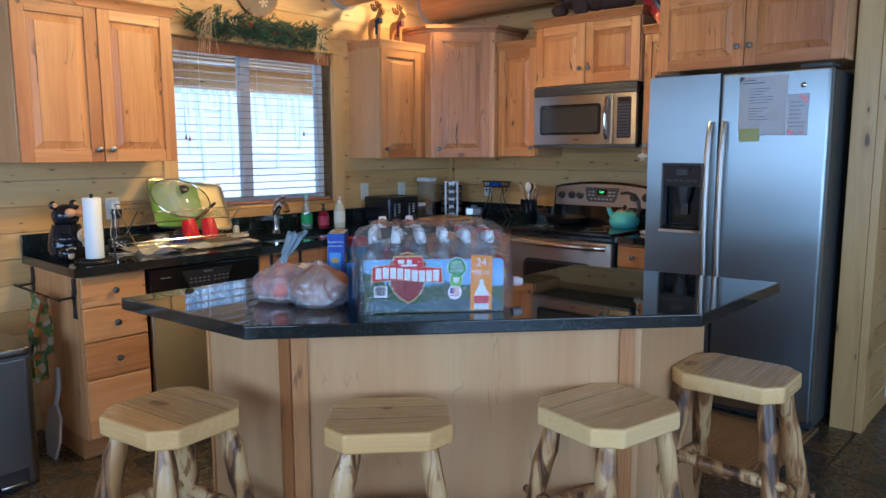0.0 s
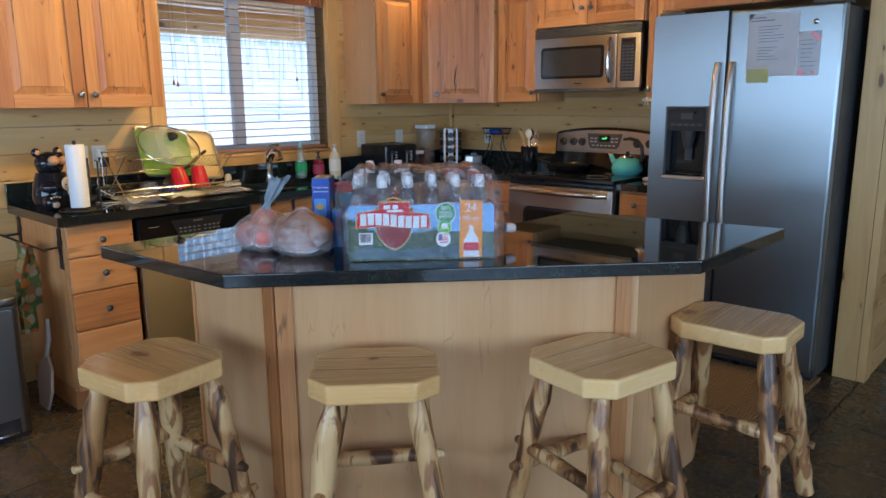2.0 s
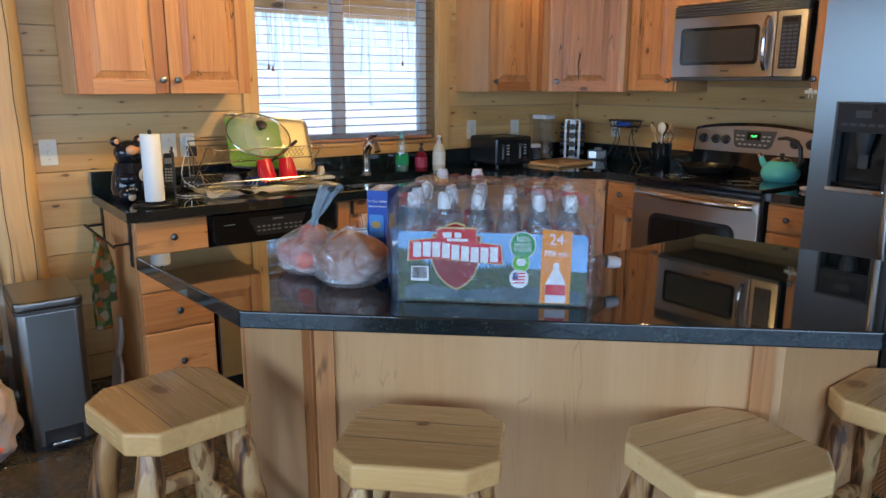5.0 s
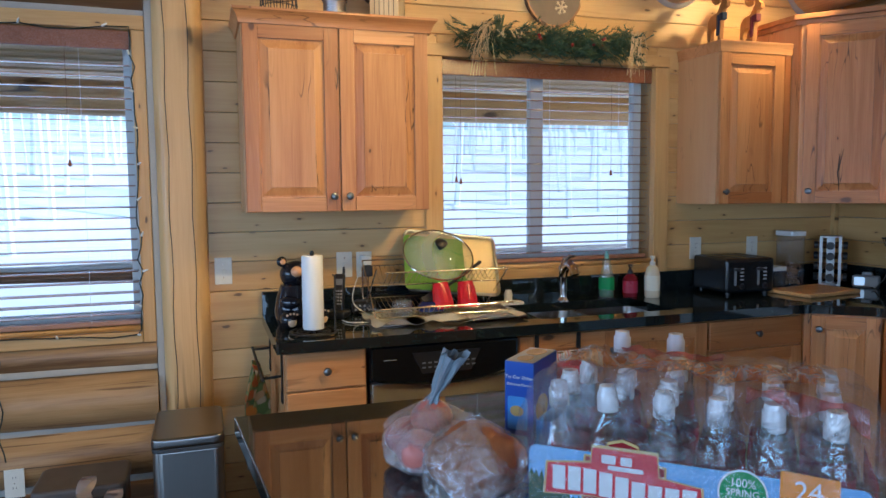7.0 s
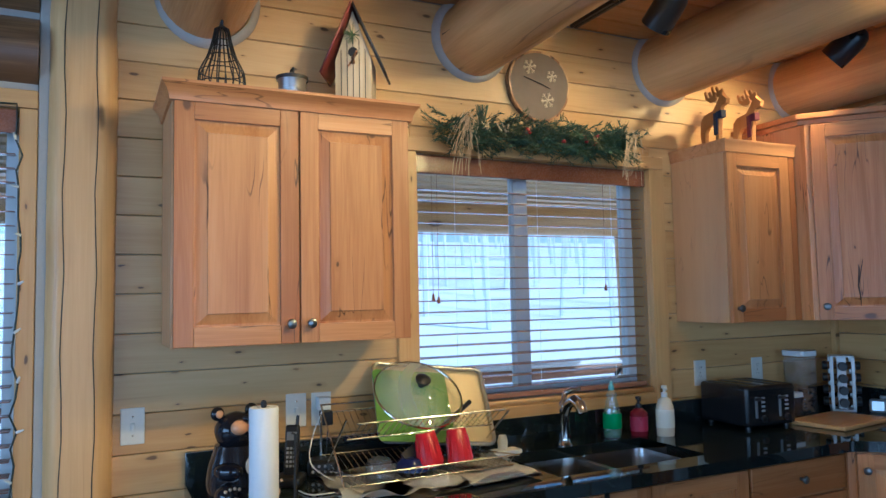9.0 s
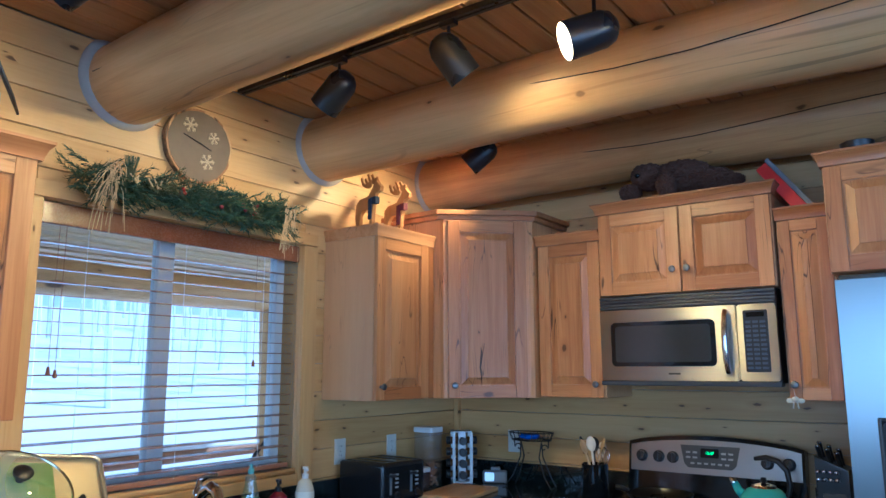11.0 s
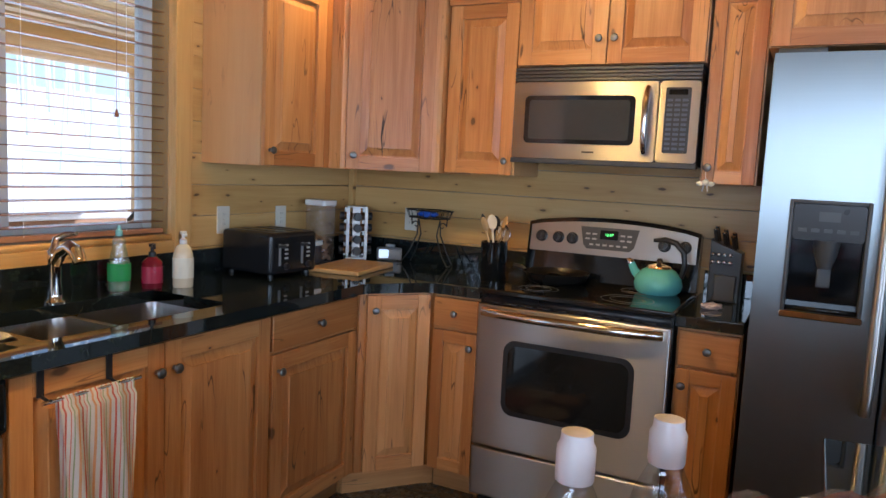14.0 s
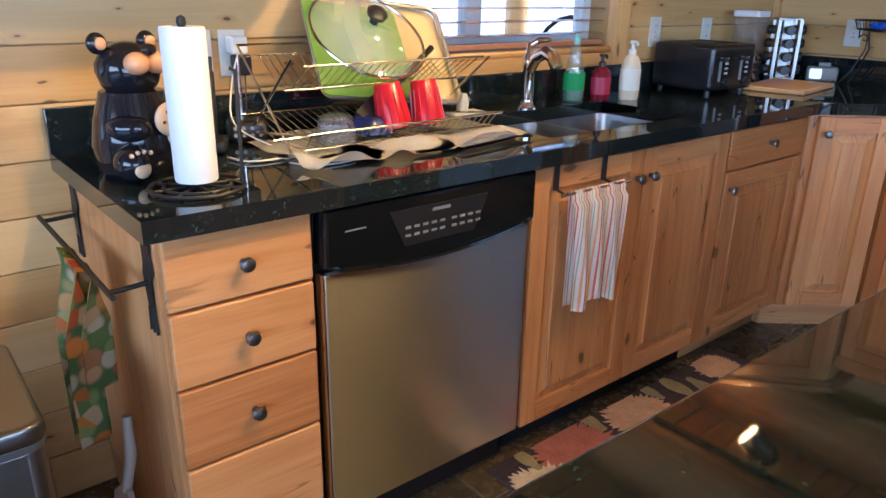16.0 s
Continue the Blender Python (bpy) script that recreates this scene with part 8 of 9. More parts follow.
def jute():
    n = Nodes("braided_jute")
    w_ = n.add("ShaderNodeTexWave")
    w_.inputs["Scale"].default_value, w_.inputs["Distortion"].default_value = 22.0, 3.0
    n.link(n.co, w_.inputs["Vector"])
    f = n.noise(n.co, 120.0, 3.0)
    n.colour(n.mix(n.math("MULTIPLY", w_.outputs["Fac"], f), (0.2, 0.11, 0.04), (0.5, 0.31, 0.13)))
    n.set(roughness=0.9)
    n.bump(n.math("ADD", w_.outputs["Fac"], f), 0.9, 0.005)
    return n.mat


b = bm_new()
box(b, (-0.46, -0.30, 0.001), (0.46, 0.44, 0.013), 0.005)
part("mat", b, jute(), jr)

# ---- on top of the cabinets and on the walls ----
TZ = 2.1575
wp_ = thing("wire_pear", pose(0.2, -3.145, TZ), "black wire pear-shaped ornament on the cabinet", "ornament")
b = bm_new()
prof = [(0.055, 0.003), (0.074, 0.04), (0.07, 0.08), (0.045, 0.13), (0.03, 0.18), (0.022, 0.22), (0.0, 0.235)]
for k in range(18):
    a = 2 * math.pi * k / 18
    tube(b, [(r * math.cos(a), r * math.sin(a), z) for r, z in prof], 0.0022, 5)
for r, z in prof[:5]:
    tube(b, [(r * math.cos(2 * math.pi * k / 28), r * math.sin(2 * math.pi * k / 28), z) for k in range(28)], 0.002, 5, True)
cage = part("cage", b, black_iron, wp_)
b = bm_new()
tube(b, [(0, 0, 0.23), (0.004, 0, 0.25), (0.014, 0, 0.27)], 0.004, 6)
blob(b, (-0.02, 0, 0.245), (0.022, 0.004, 0.01), None, 2)
part("leaf_stem", b, black_iron, wp_)
tn = thing("tin_canister", pose(0.2, -2.918, TZ), "small galvanised tin with a lid and handle", "tin")
b = bm_new()
lathe(b, [(0.0, 0.0), (0.045, 0.0), (0.046, 0.075), (0.05, 0.08), (0.05, 0.088), (0.0, 0.09)], (0, 0, 0), 28)
for z in (0.02, 0.03, 0.04, 0.05):
    tube(b, [(0.0462 * math.cos(2 * math.pi * k / 28), 0.0462 * math.sin(2 * math.pi * k / 28), z) for k in range(28)], 0.001, 4, True)
part("can", b, galvanised, tn)
b = bm_new()
lathe(b, [(0.052, 0.078), (0.053, 0.09), (0.02, 0.1), (0.0, 0.1)], (0, 0, 0), 28)
tube(b, [(-0.018, 0, 0.098), (-0.018, 0, 0.118), (0.018, 0, 0.118), (0.018, 0, 0.098)], 0.004, 6)
part("lid", b, black_iron, tn)

bh = thing("birdhouse", pose(0.19, -2.69, TZ, 0, 0, 62), "rustic white birdhouse with a dark red tin roof", "birdhouse")
wht = wood("painted_slat", (0.62, 0.55, 0.42), (0.52, 0.44, 0.3), (0.34, 0.25, 0.13), 2, 0.7, 0.1)
b = bm_new()
upright(b, [(-0.062, 0.0), (0.062, 0.0), (0.062, 0.165), (0.0, 0.335), (-0.062, 0.165)], -0.06, 0.06, 0.002)
hb = part("body", b, wht, bh)
b = bm_new()
for k in range(1, 6):
    x = -0.062 + k * 0.0207
    box(b, (x - 0.0013, -0.0612, 0.002), (x + 0.0013, -0.0598, 0.165 + 0.1 * (1 - abs(x) / 0.062)))
part("slat_gaps", b, black_iron, hb)
red_tin = plain("dark_red_tin", (0.13, 0.025, 0.018), 0.5, 0.4)
for s_, mt in ((-1, red_tin), (1, plain("dark_tin", (0.03, 0.03, 0.03), 0.5, 0.4))):
    b = bm_new()
    prism(b, [(0.0, 0.35), (s_ * 0.105, 0.115), (s_ * 0.112, 0.118), (s_ * 0.004, 0.362)], -0.085, 0.085)
    for v in b.verts:
        v.co = Vector((v.co.x, v.co.z, v.co.y))
    part("roof", b, mt, bh)
b = bm_new()
lathe(b, [(0.0, 0.0), (0.017, 0.0), (0.017, 0.002), (0, 0.002)], (0, -0.06, 0.19), 18, pose(0, 0, 0, 90, 0, 0))
part("hole", b, black_iron, bh)
b = bm_new()
tube(b, [(0, -0.06, 0.155), (0.004, -0.09, 0.16), (0.02, -0.11, 0.175)], [0.008, 0.006, 0.004], 8)
tube(b, [(0.0, -0.075, 0.157), (-0.01, -0.1, 0.13)], [0.005, 0.003], 8)
part("twig_perch", b, bark, bh)
b = bm_new()
rgn = random.Random(2)
for k in range(40):
    a = rgn.uniform(0, 6.28)
    tube(b, [(0, -0.064, 0.25), (0.028 * math.cos(a), -0.07 - rgn.uniform(0, 0.02), 0.25 + 0.04 * math.sin(a))], [0.0012, 0.0006], 4)
part("sprig", b, plain("sprig_green", (0.06, 0.09, 0.03), 0.7), bh)

# garland over the window
ga = thing("garland", pose(0.075, -1.86, 2.135, 0, 0, 90), "evergreen garland with raffia bows over the window", "garland")
rg2 = random.Random(40)
pine_g = plain("needle_green", (0.045, 0.095, 0.055), 0.6, 0.0, 60.0, 0.5)
olive_g = plain("needle_olive", (0.09, 0.11, 0.05), 0.6, 0.0, 60.0, 0.5)
raf = plain("raffia", (0.55, 0.42, 0.24), 0.8, 0.0, 60.0, 0.3)
berry = plain("berry_red", (0.25, 0.02, 0.02), 0.3, 0.0)
nb, ob_ = bm_new(), bm_new()
for k in range(520):
    x = rg2.uniform(-0.46, 0.46)
    z0 = 0.02 - 0.01 * math.cos(x * 3.2) + rg2.uniform(-0.045, 0.05)
    y0 = rg2.uniform(-0.05, 0.03)
    a = rg2.choice((-1, 1)) * rg2.uniform(0.1, 0.9) + (0.0 if rg2.random() < 0.6 else math.pi)
    L = rg2.uniform(0.05, 0.11)
    d_ = Vector((math.cos(a), rg2.uniform(-0.5, 0.2), math.sin(a) * 0.8)).normalized()
    p0 = Vector((x, y0, z0))
    t_ = nb if rg2.random() < 0.7 else ob_
    tube(t_, [p0, p0 + d_ * L], 0.0012, 3)
    u_, w_ = ring_frame(d_)
    for q in range(22):
        s_ = q / 22
        an2 = rg2.uniform(0, 6.28)
        e = (u_ * math.cos(an2) + w_ * math.sin(an2)) * 0.7 + d_ * 0.7
        c0 = p0 + d_ * L * s_
        side = e.cross(d_).normalized() * 0.0027
        ln = rg2.uniform(0.018, 0.034)
        vs_ = [t_.verts.new(c0 - side), t_.verts.new(c0 + side), t_.verts.new(c0 + e * ln)]
        t_.faces.new(vs_)
tagged(part("needles", nb, pine_g, ga), kind="stuff")
tagged(part("pale_needles", ob_, olive_g, ga), kind="stuff")
tp = bm_new()
for k in range(30):
    x0, z0 = -0.27 + rg2.uniform(-0.015, 0.015), 0.05
    d_ = Vector((rg2.uniform(-0.3, 0.3), rg2.uniform(-0.3, 0.1), 1)).normalized()
    tube(tp, [(x0, 0, z0), (x0 + d_.x * 0.08, d_.y * 0.08, z0 + 0.08 * d_.z)], [0.003, 0.001], 4)
part("upright_sprig", tp, olive_g, ga)
for cx in (-0.36, 0.43):
    rb2 = bm_new()
    for k in range(34):
        x, z = cx + rg2.uniform(-0.03, 0.03), 0.06 + rg2.uniform(-0.02, 0.03)
        sp_ = rg2.uniform(-0.09, 0.05) if cx < 0 else rg2.uniform(-0.05, 0.04)
        dr_ = rg2.uniform(0.06, 0.24)
        y = -0.04 - rg2.uniform(0, 0.02)
        tube(rb2, [(x, y, z), (x + sp_ * 0.5, y - 0.012, z - dr_ * 0.35), (x + sp_ * 0.85, y - 0.004, z - dr_ * 0.7), (x + sp_, y, z - dr_)], 0.0012, 4)
    tagged(part("raffia_bow", rb2, raf, ga, "long trailing raffia strands"), kind="stuff")
for k in range(9):
    b = bm_new()
    blob(b, (rg2.uniform(-0.2, 0.3), -0.045, rg2.uniform(0.0, 0.04)), (0.009, 0.009, 0.009), None, 2)
    part("berry", b, berry, ga)
for k in range(8):
    cnv = bm_new()
    x = rg2.uniform(-0.3, 0.3)
    tube(cnv, [(x, -0.04, 0.02), (x + rg2.uniform(-0.06, 0.06), -0.05, 0.05)], [0.006, 0.002], 6)
    part("twig", cnv, raf, ga)

pq = thing("wood_slice_plaque", pose(0.002, -1.82, 2.39, 0, 0, 90), "round wood slice plaque with carved snowflakes", "plaque")
b = bm_new()
pts = []
for k in range(40):
    a = 2 * math.pi * k / 40
    pts.append((0.152 * (1 + 0.02 * math.sin(3 * a) + 0.012 * math.sin(11 * a)) * math.cos(a), 0.152 * (1 + 0.02 * math.sin(3 * a)) * math.sin(a)))
upright(b, pts, -0.028, 0.0)
part("bark_edge", b, bark, pq, "rough bark edge")
b = bm_new()
upright(b, [(x * 0.94, z * 0.94) for x, z in pts], -0.0295, -0.0282)
part("face", b, plain("grey_brown_slice", (0.17, 0.13, 0.09), 0.7, 0.3, 20.0, 0.3), pq)
flake = plain("carved_pale", (0.5, 0.42, 0.28), 0.7)
for cx, cz, r in ((-0.05, 0.075, 0.032), (0.06, 0.045, 0.026), (0.035, -0.06, 0.034)):
    b = bm_new()
    for k in range(6):
        a = math.pi * k / 3 + 0.2
        p0, p1 = (cx, cz), (cx + r * math.cos(a), cz + r * math.sin(a))
        tube(b, [(p0[0], -0.03, p0[1]), (p1[0], -0.03, p1[1])], 0.004, 5)
        for s_ in (-1, 1):
            q0 = (cx + r * 0.6 * math.cos(a), cz + r * 0.6 * math.sin(a))
            tube(b, [(q0[0], -0.03, q0[1]), (q0[0] + r * 0.35 * math.cos(a + s_ * 0.8), -0.03, q0[1] + r * 0.35 * math.sin(a + s_ * 0.8))], 0.003, 5)
    part("snowflake", b, flake, pq, "pale carved snowflake")
b = bm_new()
tube(b, [(-0.08, -0.034, 0.03), (0.0, -0.038, 0.005), (0.05, -0.034, -0.01)], [0.002, 0.003, 0.0015], 6)
part("twig", b, black_iron, pq)


def moose(m, label, scarf):
    pl_ = [(-0.075, 0.0), (-0.05, 0.0), (-0.045, 0.06), (-0.02, 0.085), (0.02, 0.085), (0.035, 0.05), (0.035, 0.0), (0.055, 0.0), (0.06, 0.06), (0.07, 0.12), (0.085, 0.15), (0.12, 0.155), (0.125, 0.175), (0.1, 0.195), (0.09, 0.21), (0.075, 0.2), (0.05, 0.17), (0.02, 0.145), (-0.05, 0.14), (-0.078, 0.12), (-0.085, 0.06)]
    ant = [[(0.07, 0.19), (0.06, 0.215), (0.035, 0.21), (0.02, 0.235), (0.008, 0.23), (0.02, 0.205), (0.0, 0.215), (-0.015, 0.245), (-0.025, 0.24), (-0.012, 0.205), (0.02, 0.185), (0.05, 0.18)]]
    pcs = []
    b = bm_new()
    upright(b, pl_, -0.009, 0.009)
    pcs.append((b, moose_wood))
    for dy in (-0.012, 0.012):
        b = bm_new()
        upright(b, [(x + dy * 0.8, z + (0.02 if dy > 0 else 0)) for x, z in ant[0]], dy - 0.003, dy + 0.003)
        pcs.append((b, moose_wood))
    b = bm_new()
    box(b, (0.045, -0.013, 0.1), (0.088, 0.013, 0.135), 0.004)
    box(b, (0.032, -0.018, 0.03), (0.058, -0.0095, 0.13), 0.004)
    pcs.append((b, scarf))
    b = bm_new()
    box(b, (-0.09, -0.03, -0.012), (0.08, 0.03, 0.0), 0.002)
    pcs.append((b, moose_base))
    merged("moose_figure", pcs, m, label, "figurine", "wooden moose")


moose_wood = wood("cut_pine", (0.5, 0.26, 0.075), (0.42, 0.2, 0.05), (0.3, 0.13, 0.03), 2, 0.5, 0.1)
moose_base = plain("moss_green_paint", (0.06, 0.09, 0.05), 0.6)
CAZ = 1.372 + 0.745 + 0.042
moose(pose(0.185, -1.0, CAZ + 0.0125, 0, 0, -14), "flat cut-out wooden moose with a dark blue scarf", plain("navy_scarf", (0.015, 0.03, 0.06), 0.8))
moose(pose(0.205, -0.815, CAZ + 0.0125, 0, 0, -14), "flat cut-out wooden moose with a plum scarf", plain("plum_scarf", (0.11, 0.015, 0.03), 0.8))

# stuffed bear lying over the microwave cabinet
fur = plain("brown_fur", (0.1, 0.046, 0.026), 0.95, 1.0, 260.0, 0.6)
fb = []
for c_, s_ in (((1.30, -0.27, 2.40), (0.085, 0.08, 0.068)), ((1.45, -0.25, 2.385), (0.13, 0.1, 0.075)), ((1.57, -0.24, 2.35), (0.1, 0.08, 0.05)), ((1.65, -0.23, 2.335), (0.06, 0.05, 0.03)), ((1.215, -0.30, 2.325), (0.05, 0.06, 0.04)), ((1.40, -0.345, 2.325), (0.045, 0.06, 0.055)), ((1.25, -0.25, 2.455), (0.025, 0.018, 0.025)), ((1.345, -0.25, 2.46), (0.025, 0.018, 0.025)), ((1.285, -0.335, 2.38), (0.042, 0.03, 0.034))):
    bmf = bm_new()
    rr_ = bmesh.ops.create_icosphere(bmf, subdivisions=5, radius=1.0)["verts"]
    for v in rr_:
        d_ = v.co.copy()
        k = 1 + 0.12 * noise.noise(d_ * 9 + Vector(c_)) + 0.1 * noise.noise(d_ * 24)
        v.co = Vector((c_[0] + d_.x * s_[0] * k, c_[1] + d_.y * s_[1] * k, max(2.278, c_[2] + d_.z * s_[2] * k)))
    fb.append((bmf, fur))
fb.append((ball((1.275, -0.367, 2.385), (0.014, 0.008, 0.011)), black_gloss))
for x in (1.262, 1.325):
    fb.append((ball((x, -0.338, 2.41), (0.006, 0.005, 0.006)), black_gloss))
merged("stuffed_bear", fb, Matrix(), "shaggy brown stuffed bear lying on the cabinet top", "stuffed toy")

rb_ = thing("red_case", pose(1.975, -0.19, 2.165, 0, -36, 0), "bright red box with a grey back leaning between cabinets", "box")
b = bm_new()
box(b, (-0.062, -0.09, 0.0), (-0.012, 0.09, 0.27), 0.004)
part("body", b, plain("bright_red", (0.62, 0.02, 0.015), 0.35, 0.02), rb_)
b = bm_new()
box(b, (-0.0118, -0.088, 0.004), (0.008, 0.088, 0.28), 0.003)
part("back", b, plain("mid_grey", (0.2, 0.21, 0.23), 0.5), rb_)
dc = thing("black_dish", pose(2.175, -0.55, 2.2905), "small flat black dish on the cabinet top", "dish")
b = bm_new()
lathe(b, [(0.0, 0.0), (0.052, 0.0), (0.055, 0.012), (0.057, 0.03), (0.05, 0.03), (0.046, 0.01), (0, 0.01)], (0, 0, 0), 28)
part("dish", b, black_plastic, dc)
bgk = thing("tool_bag", pose(2.885, -0.42, 2.2905), "black fabric tool bag with yellow piping", "bag")
fab = plain("black_fabric", (0.012, 0.014, 0.02), 0.85, 0.5, 300.0)
yel = plain("yellow_piping", (0.7, 0.6, 0.03), 0.6)
b = bm_new()
upright(b, [(-0.12, 0.0), (0.105, 0.0), (0.11, 0.1), (0.085, 0.19), (0.05, 0.215), (-0.05, 0.215), (-0.09, 0.19), (-0.11, 0.1)], -0.1, 0.1, 0.018)
part("body", b, fab, bgk)
b = bm_new()
tube(b, [(-0.085, -0.102, 0.0), (-0.085, -0.102, 0.16), (-0.05, -0.102, 0.2)], 0.005, 6)
tube(b, [(0.065, -0.102, 0.0), (0.06, -0.102, 0.16), (0.045, -0.102, 0.21)], 0.005, 6)
tube(b, [(-0.1, -0.102, 0.13), (0.06, -0.102, 0.165)], 0.0045, 6)
part("piping", b, yel, bgk)
b = bm_new()
tube(b, [(0.085, -0.09, 0.14), (0.11, -0.11, 0.11), (0.095, -0.12, 0.07), (0.12, -0.115, 0.11), (0.112, -0.08, 0.16)], 0.006, 6)
tube(b, [(-0.11, -0.09, 0.02), (-0.13, -0.1, 0.05), (-0.11, -0.1, 0.08)], 0.005, 6)
part("strap", b, yel, bgk)
b = bm_new()
tube(b, [(-0.04, 0, 0.205), (-0.03, -0.01, 0.24), (0.03, -0.01, 0.24), (0.04, 0, 0.205)], 0.009, 8)
part("carry_handle", b, fab, bgk)

# string lights round the log-wall window
sl = thing("string_lights", pose(0.025, 0, 0), "dark green wire of small string lights round the window", "string lights")
rs = random.Random(50)
pts = []
for k in range(13):
    pts.append((0.004, -4.9 + k * 0.098, WIN2[3] - 0.0 + rs.uniform(-0.012, 0.012)))
for k in range(1, 26):
    pts.append((0.004, WIN2[1] + 0.0 + rs.uniform(-0.012, 0.012), WIN2[3] - k * 0.049))
for k in range(0, 12):
    pts.append((0.004, WIN2[1] - 0.02 - k * 0.1, WIN2[2] - 0.035 + rs.uniform(-0.025, 0.02)))
b = bm_new()
tube(b, pts, 0.003, 5)
part("wire", b, plain("dark_green_wire", (0.012, 0.02, 0.016), 0.5), sl)
bb = bm_new()
lathe(bb, [(0.0045, 0.0), (0.0045, 0.01), (0.003, 0.022), (0.0, 0.025)], (0, 0, 0), 8)
lme2 = shared("bulb", bb, white_plastic)
for k in range(2, len(pts), 3):
    piece("bulb", lme2, None, sl, pose(pts[k][0] + 0.003, pts[k][1], pts[k][2], rs.uniform(-60, 60), rs.uniform(20, 90), 0))
b = bm_new()
tube(b, [(0.004, -4.245 + 0.01 * math.sin(k * 1.3), 0.84 - k * 0.04) for k in range(12)], 0.003, 5)
part("lead", b, plain("green_lead", (0.012, 0.02, 0.016), 0.5), sl, m=pose(0.05, 0, 0))

# hallway side of the partition
hk = thing("key_hooks", pose(3.1585, 0.02, 1.38, 0, 0, 90), "dark hook rail with hanging keys", "key rack")
b = bm_new()
box(b, (-0.1, -0.012, 0.0), (0.1, -0.0005, 0.03), 0.003)
part("rail", b, black_iron, hk)
for k in range(4):
    b = bm_new()
    x = -0.075 + k * 0.05
    tube(b, [(x, -0.012, 0.01), (x, -0.02, -0.02), (x, -0.035, -0.025), (x, -0.04, -0.01)], 0.003, 6)
    part("hook", b, black_iron, hk)
for x, col_ in ((-0.075, chrome), (-0.025, black_plastic)):
    b = bm_new()
    tube(b, [(x + 0.012 * math.cos(t * 0.6), -0.036, -0.04 + 0.012 * math.sin(t * 0.6)) for t in range(10)], 0.0015, 5, True)
    box(b, (x - 0.008, -0.042, -0.11), (x + 0.01, -0.034, -0.052), 0.003)
    part("key", b, col_, hk)
t = thing("paper_note", pose(3.1585, 0.02, 1.47, 0, 0, 90), "pale blue paper pinned to the partition wall", "note")
b = bm_new()
box(b, (-0.08, -0.002, 0.0), (0.1, -0.0005, 0.19))
part("sheet", b, paper, t)
plate(pose(3.1585, -0.06, 1.15, 0, 0, 90), "white light switch on the partition wall", "switch")
vt = thing("wall_vent", pose(3.1585, 0.25, 0.06, 0, 0, 90), "white louvred vent low on the partition wall", "vent")
b = bm_new()
box(b, (-0.2, -0.014, 0.0), (0.2, -0.0005, 0.26), 0.004)
part("frame", b, white_plastic, vt)
s = bm_new()
box(s, (-0.18, -0.018, 0.0), (0.18, -0.0142, 0.006))
vme = shared("louvre", s, white_plastic)
for k in range(16):
    piece("louvre", vme, None, vt, pose(0, 0, 0.02 + k * 0.0145))

# ---- wall boards and floor tiles ----
BH = 0.128


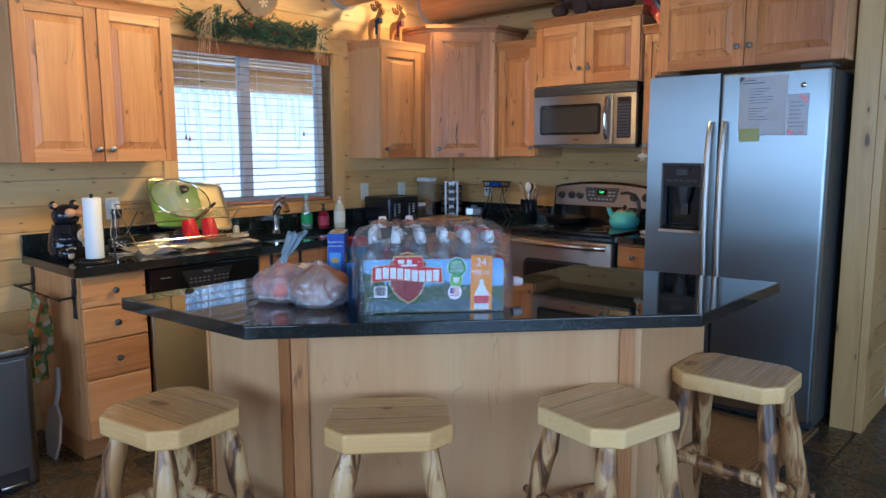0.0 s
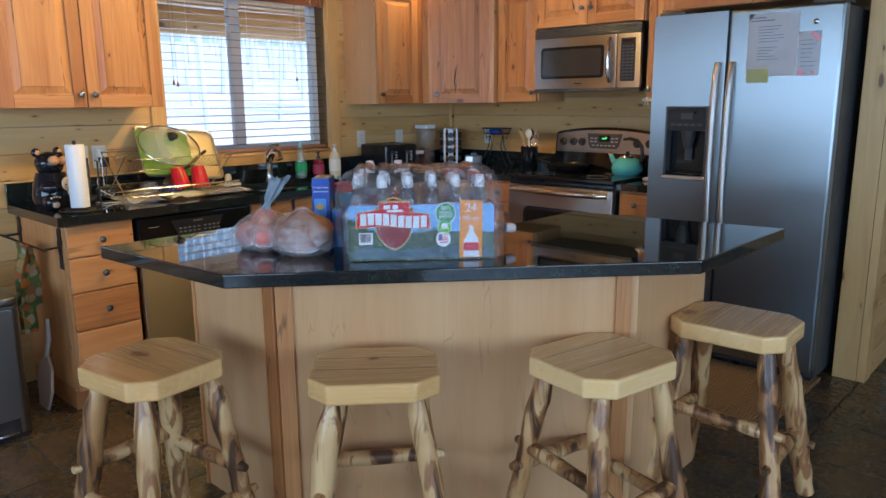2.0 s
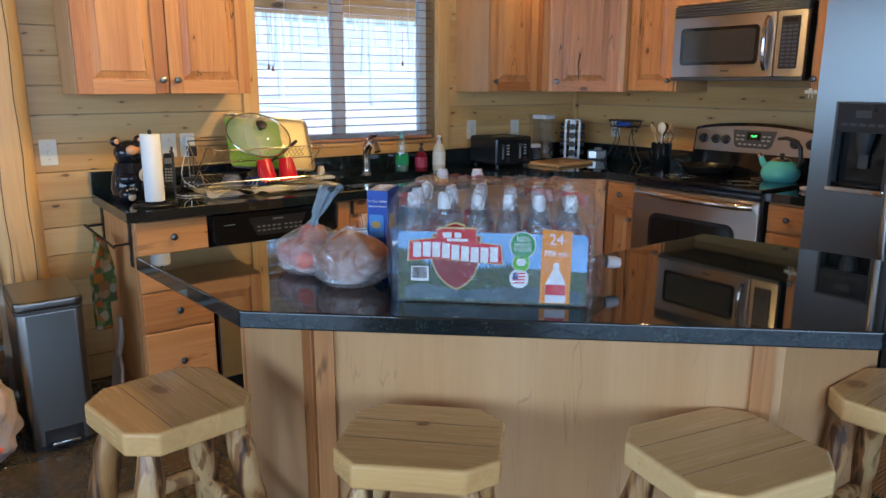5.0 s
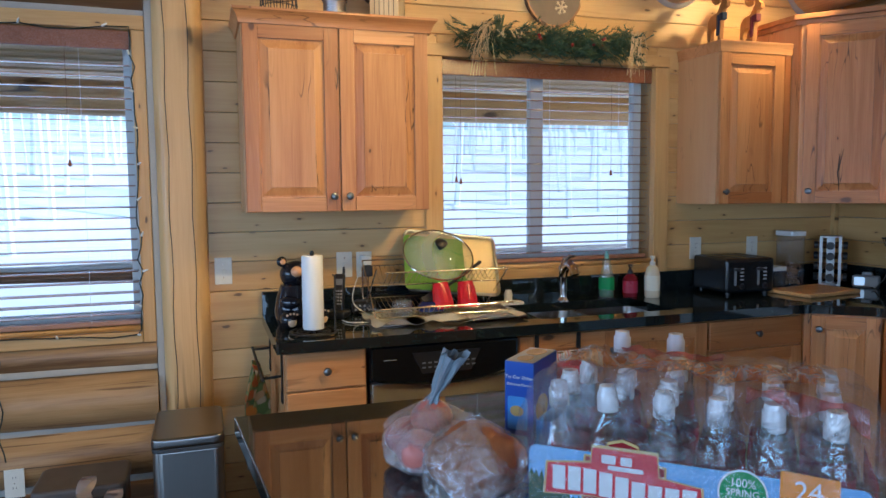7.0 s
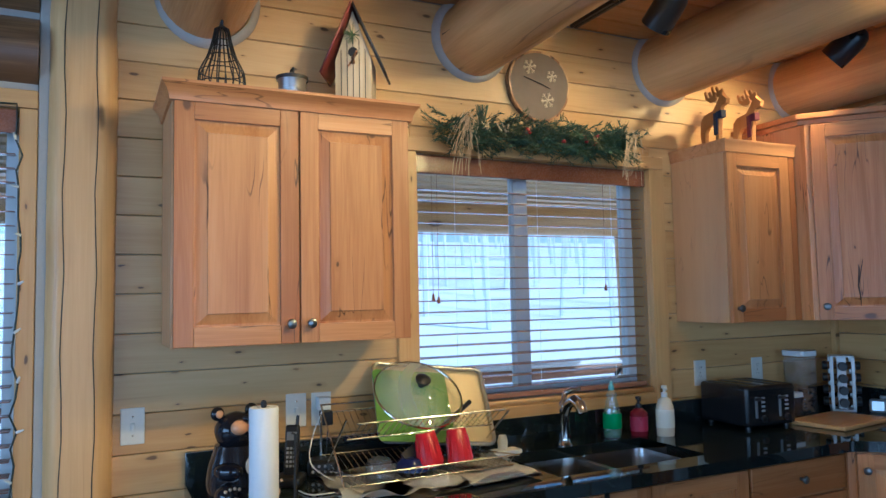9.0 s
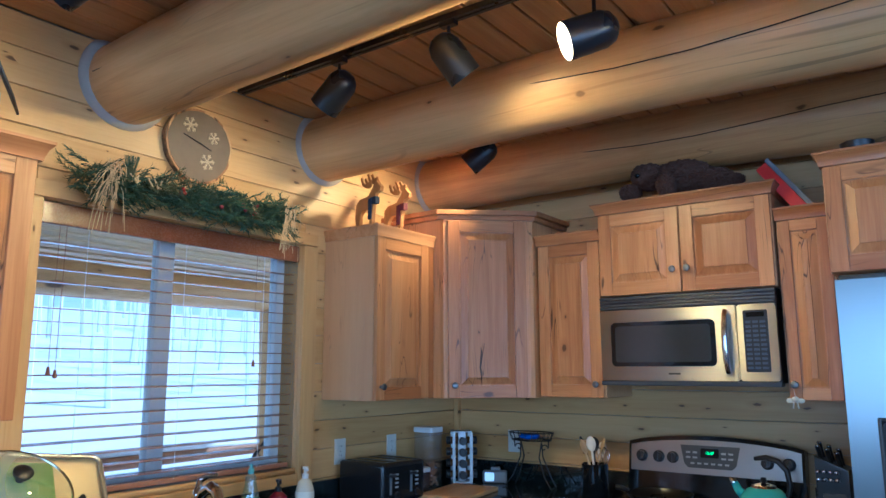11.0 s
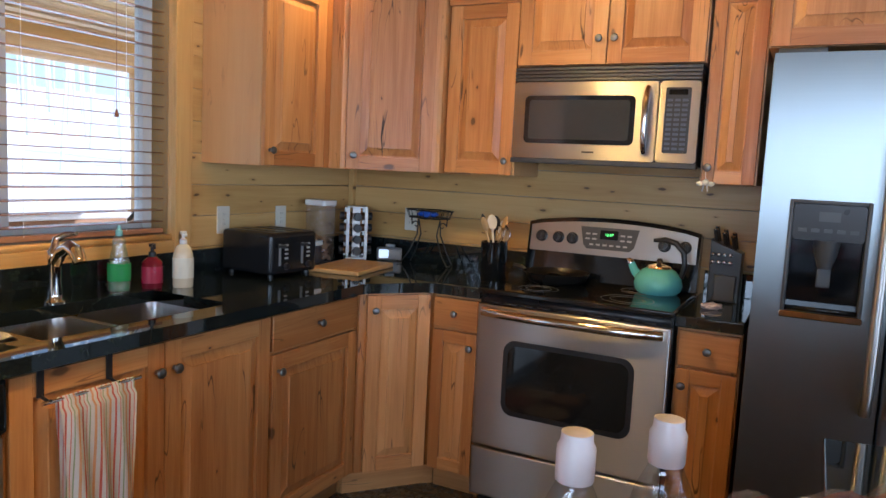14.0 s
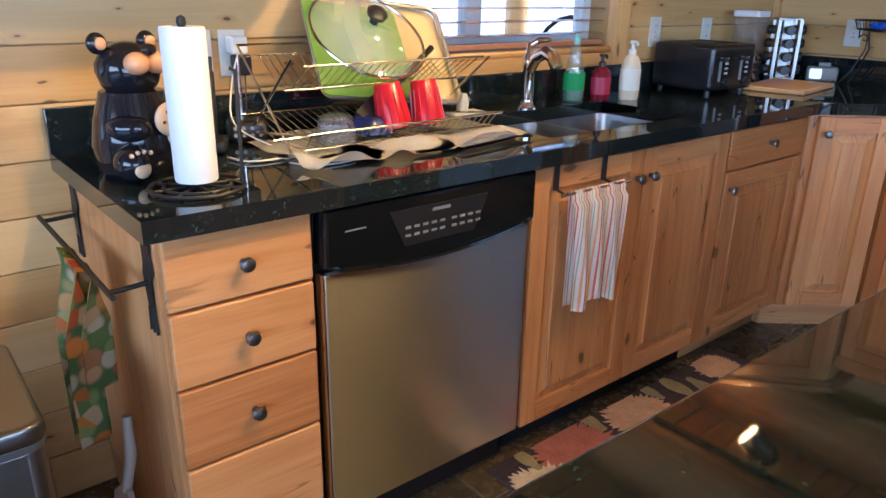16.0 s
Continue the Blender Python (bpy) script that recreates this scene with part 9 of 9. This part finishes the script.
def boards(parent, m, x0, x1, z0, z1, holes, material, seed):
    """Level boards across a wall; holes are (x0, x1, z0, z1) openings."""
    r = random.Random(seed)
    z = z0
    cache = {}
    while z < z1 - 0.01:
        top = min(z + BH, z1)
        spans = [(x0, x1, z, top)]
        for a, b, c, d in holes:
            nxt = []
            for p, q, lo, hi in spans:
                if hi <= c or lo >= d or q <= a or p >= b:
                    nxt.append((p, q, lo, hi))
                    continue
                if a > p:
                    nxt.append((p, a, lo, hi))
                if b < q:
                    nxt.append((b, q, lo, hi))
                if c > lo:
                    nxt.append((max(p, a), min(q, b), lo, c))
                if d < hi:
                    nxt.append((max(p, a), min(q, b), d, hi))
            spans = nxt
        for p, q, lo, hi in spans:
            if q - p < 0.02 or hi - lo < 0.006:
                continue
            key = (round(q - p, 3), round(hi - lo, 3))
            if key not in cache:
                bm = bm_new()
                box(bm, (0, 0.0, 0.0012), (q - p, 0.0175, hi - lo - 0.0012), 0.0022, 1)
                cache[key] = shared("board", bm, material)
            piece("board", cache[key], None, parent, m @ pose(p, r.uniform(0, 0.0012), lo))
        z = top


boards(west, pose(0, -3.47, 0, 0, 0, 90), 0.0, 3.47, 0.0, CEIL, [(WIN[0] + 3.47 - 0.02, WIN[1] + 3.47 + 0.02, WIN[2] - 0.02, WIN[3] + 0.02)], pine_x, 1)
boards(north, pose(0, 0, 0), 0.001, 3.01, 0.0, CEIL, [], pine_x, 2)
cs = bm_new()
box(cs, (0.0, -0.03, 1.016), (0.03, 0.0, 1.372), 0.004)
tagged(part("corner_trim", cs, pine_z), "upright pine strip in the panelled corner", "trim", kind="structure")
# partition end board and corner strips
b = bm_new()
box(b, (3.012, -0.462, 0), (3.122, -0.4405, CEIL), 0.003)
tagged(part("partition_board", b, pine_z), "wide upright pine end board beside the refrigerator", "trim", kind="structure")
b = bm_new()
box(b, (3.1235, -0.464, 0), (3.162, -0.36, CEIL), 0.003)
tagged(part("partition_corner", b, pine_z), "pine corner strip of the partition", "trim", kind="structure")
boards(partition, pose(3.14, -0.358, 0, 0, 0, 90) @ pose(0, -0.0177, 0), 0.0, 2.8, 0.0, CEIL, [], pine_x, 4)

TS = 0.405
tile_bm = bm_new()
box(tile_bm, (-TS / 2 + 0.004, -TS / 2 + 0.004, -0.012), (TS / 2 - 0.004, TS / 2 - 0.004, 0.0), 0.003, 1)
tile_me = shared("tile", tile_bm, slate_tile)
rest = bm_new()
rt = random.Random(12)
for i in range(20):
    for j in range(29):
        cx, cy = 0.1 + i * TS, 2.4 - j * TS + (TS / 2 if i % 2 else 0)
        if cx > 7.7 or cy < -8.7:
            continue
        if 0.3 < cx < 4.6 and -5.2 < cy < 0.9:
            piece("tile", tile_me, None, floor, pose(cx, cy, 0, rt.uniform(-0.15, 0.15), rt.uniform(-0.15, 0.15), 90 * rt.randrange(4)))
        else:
            box(rest, (cx - TS / 2 + 0.004, cy - TS / 2 + 0.004, -0.012), (cx + TS / 2 - 0.004, cy + TS / 2 - 0.004, 0.0))
tagged(part("tiles_beyond", rest, slate_tile, floor), kind="stuff")
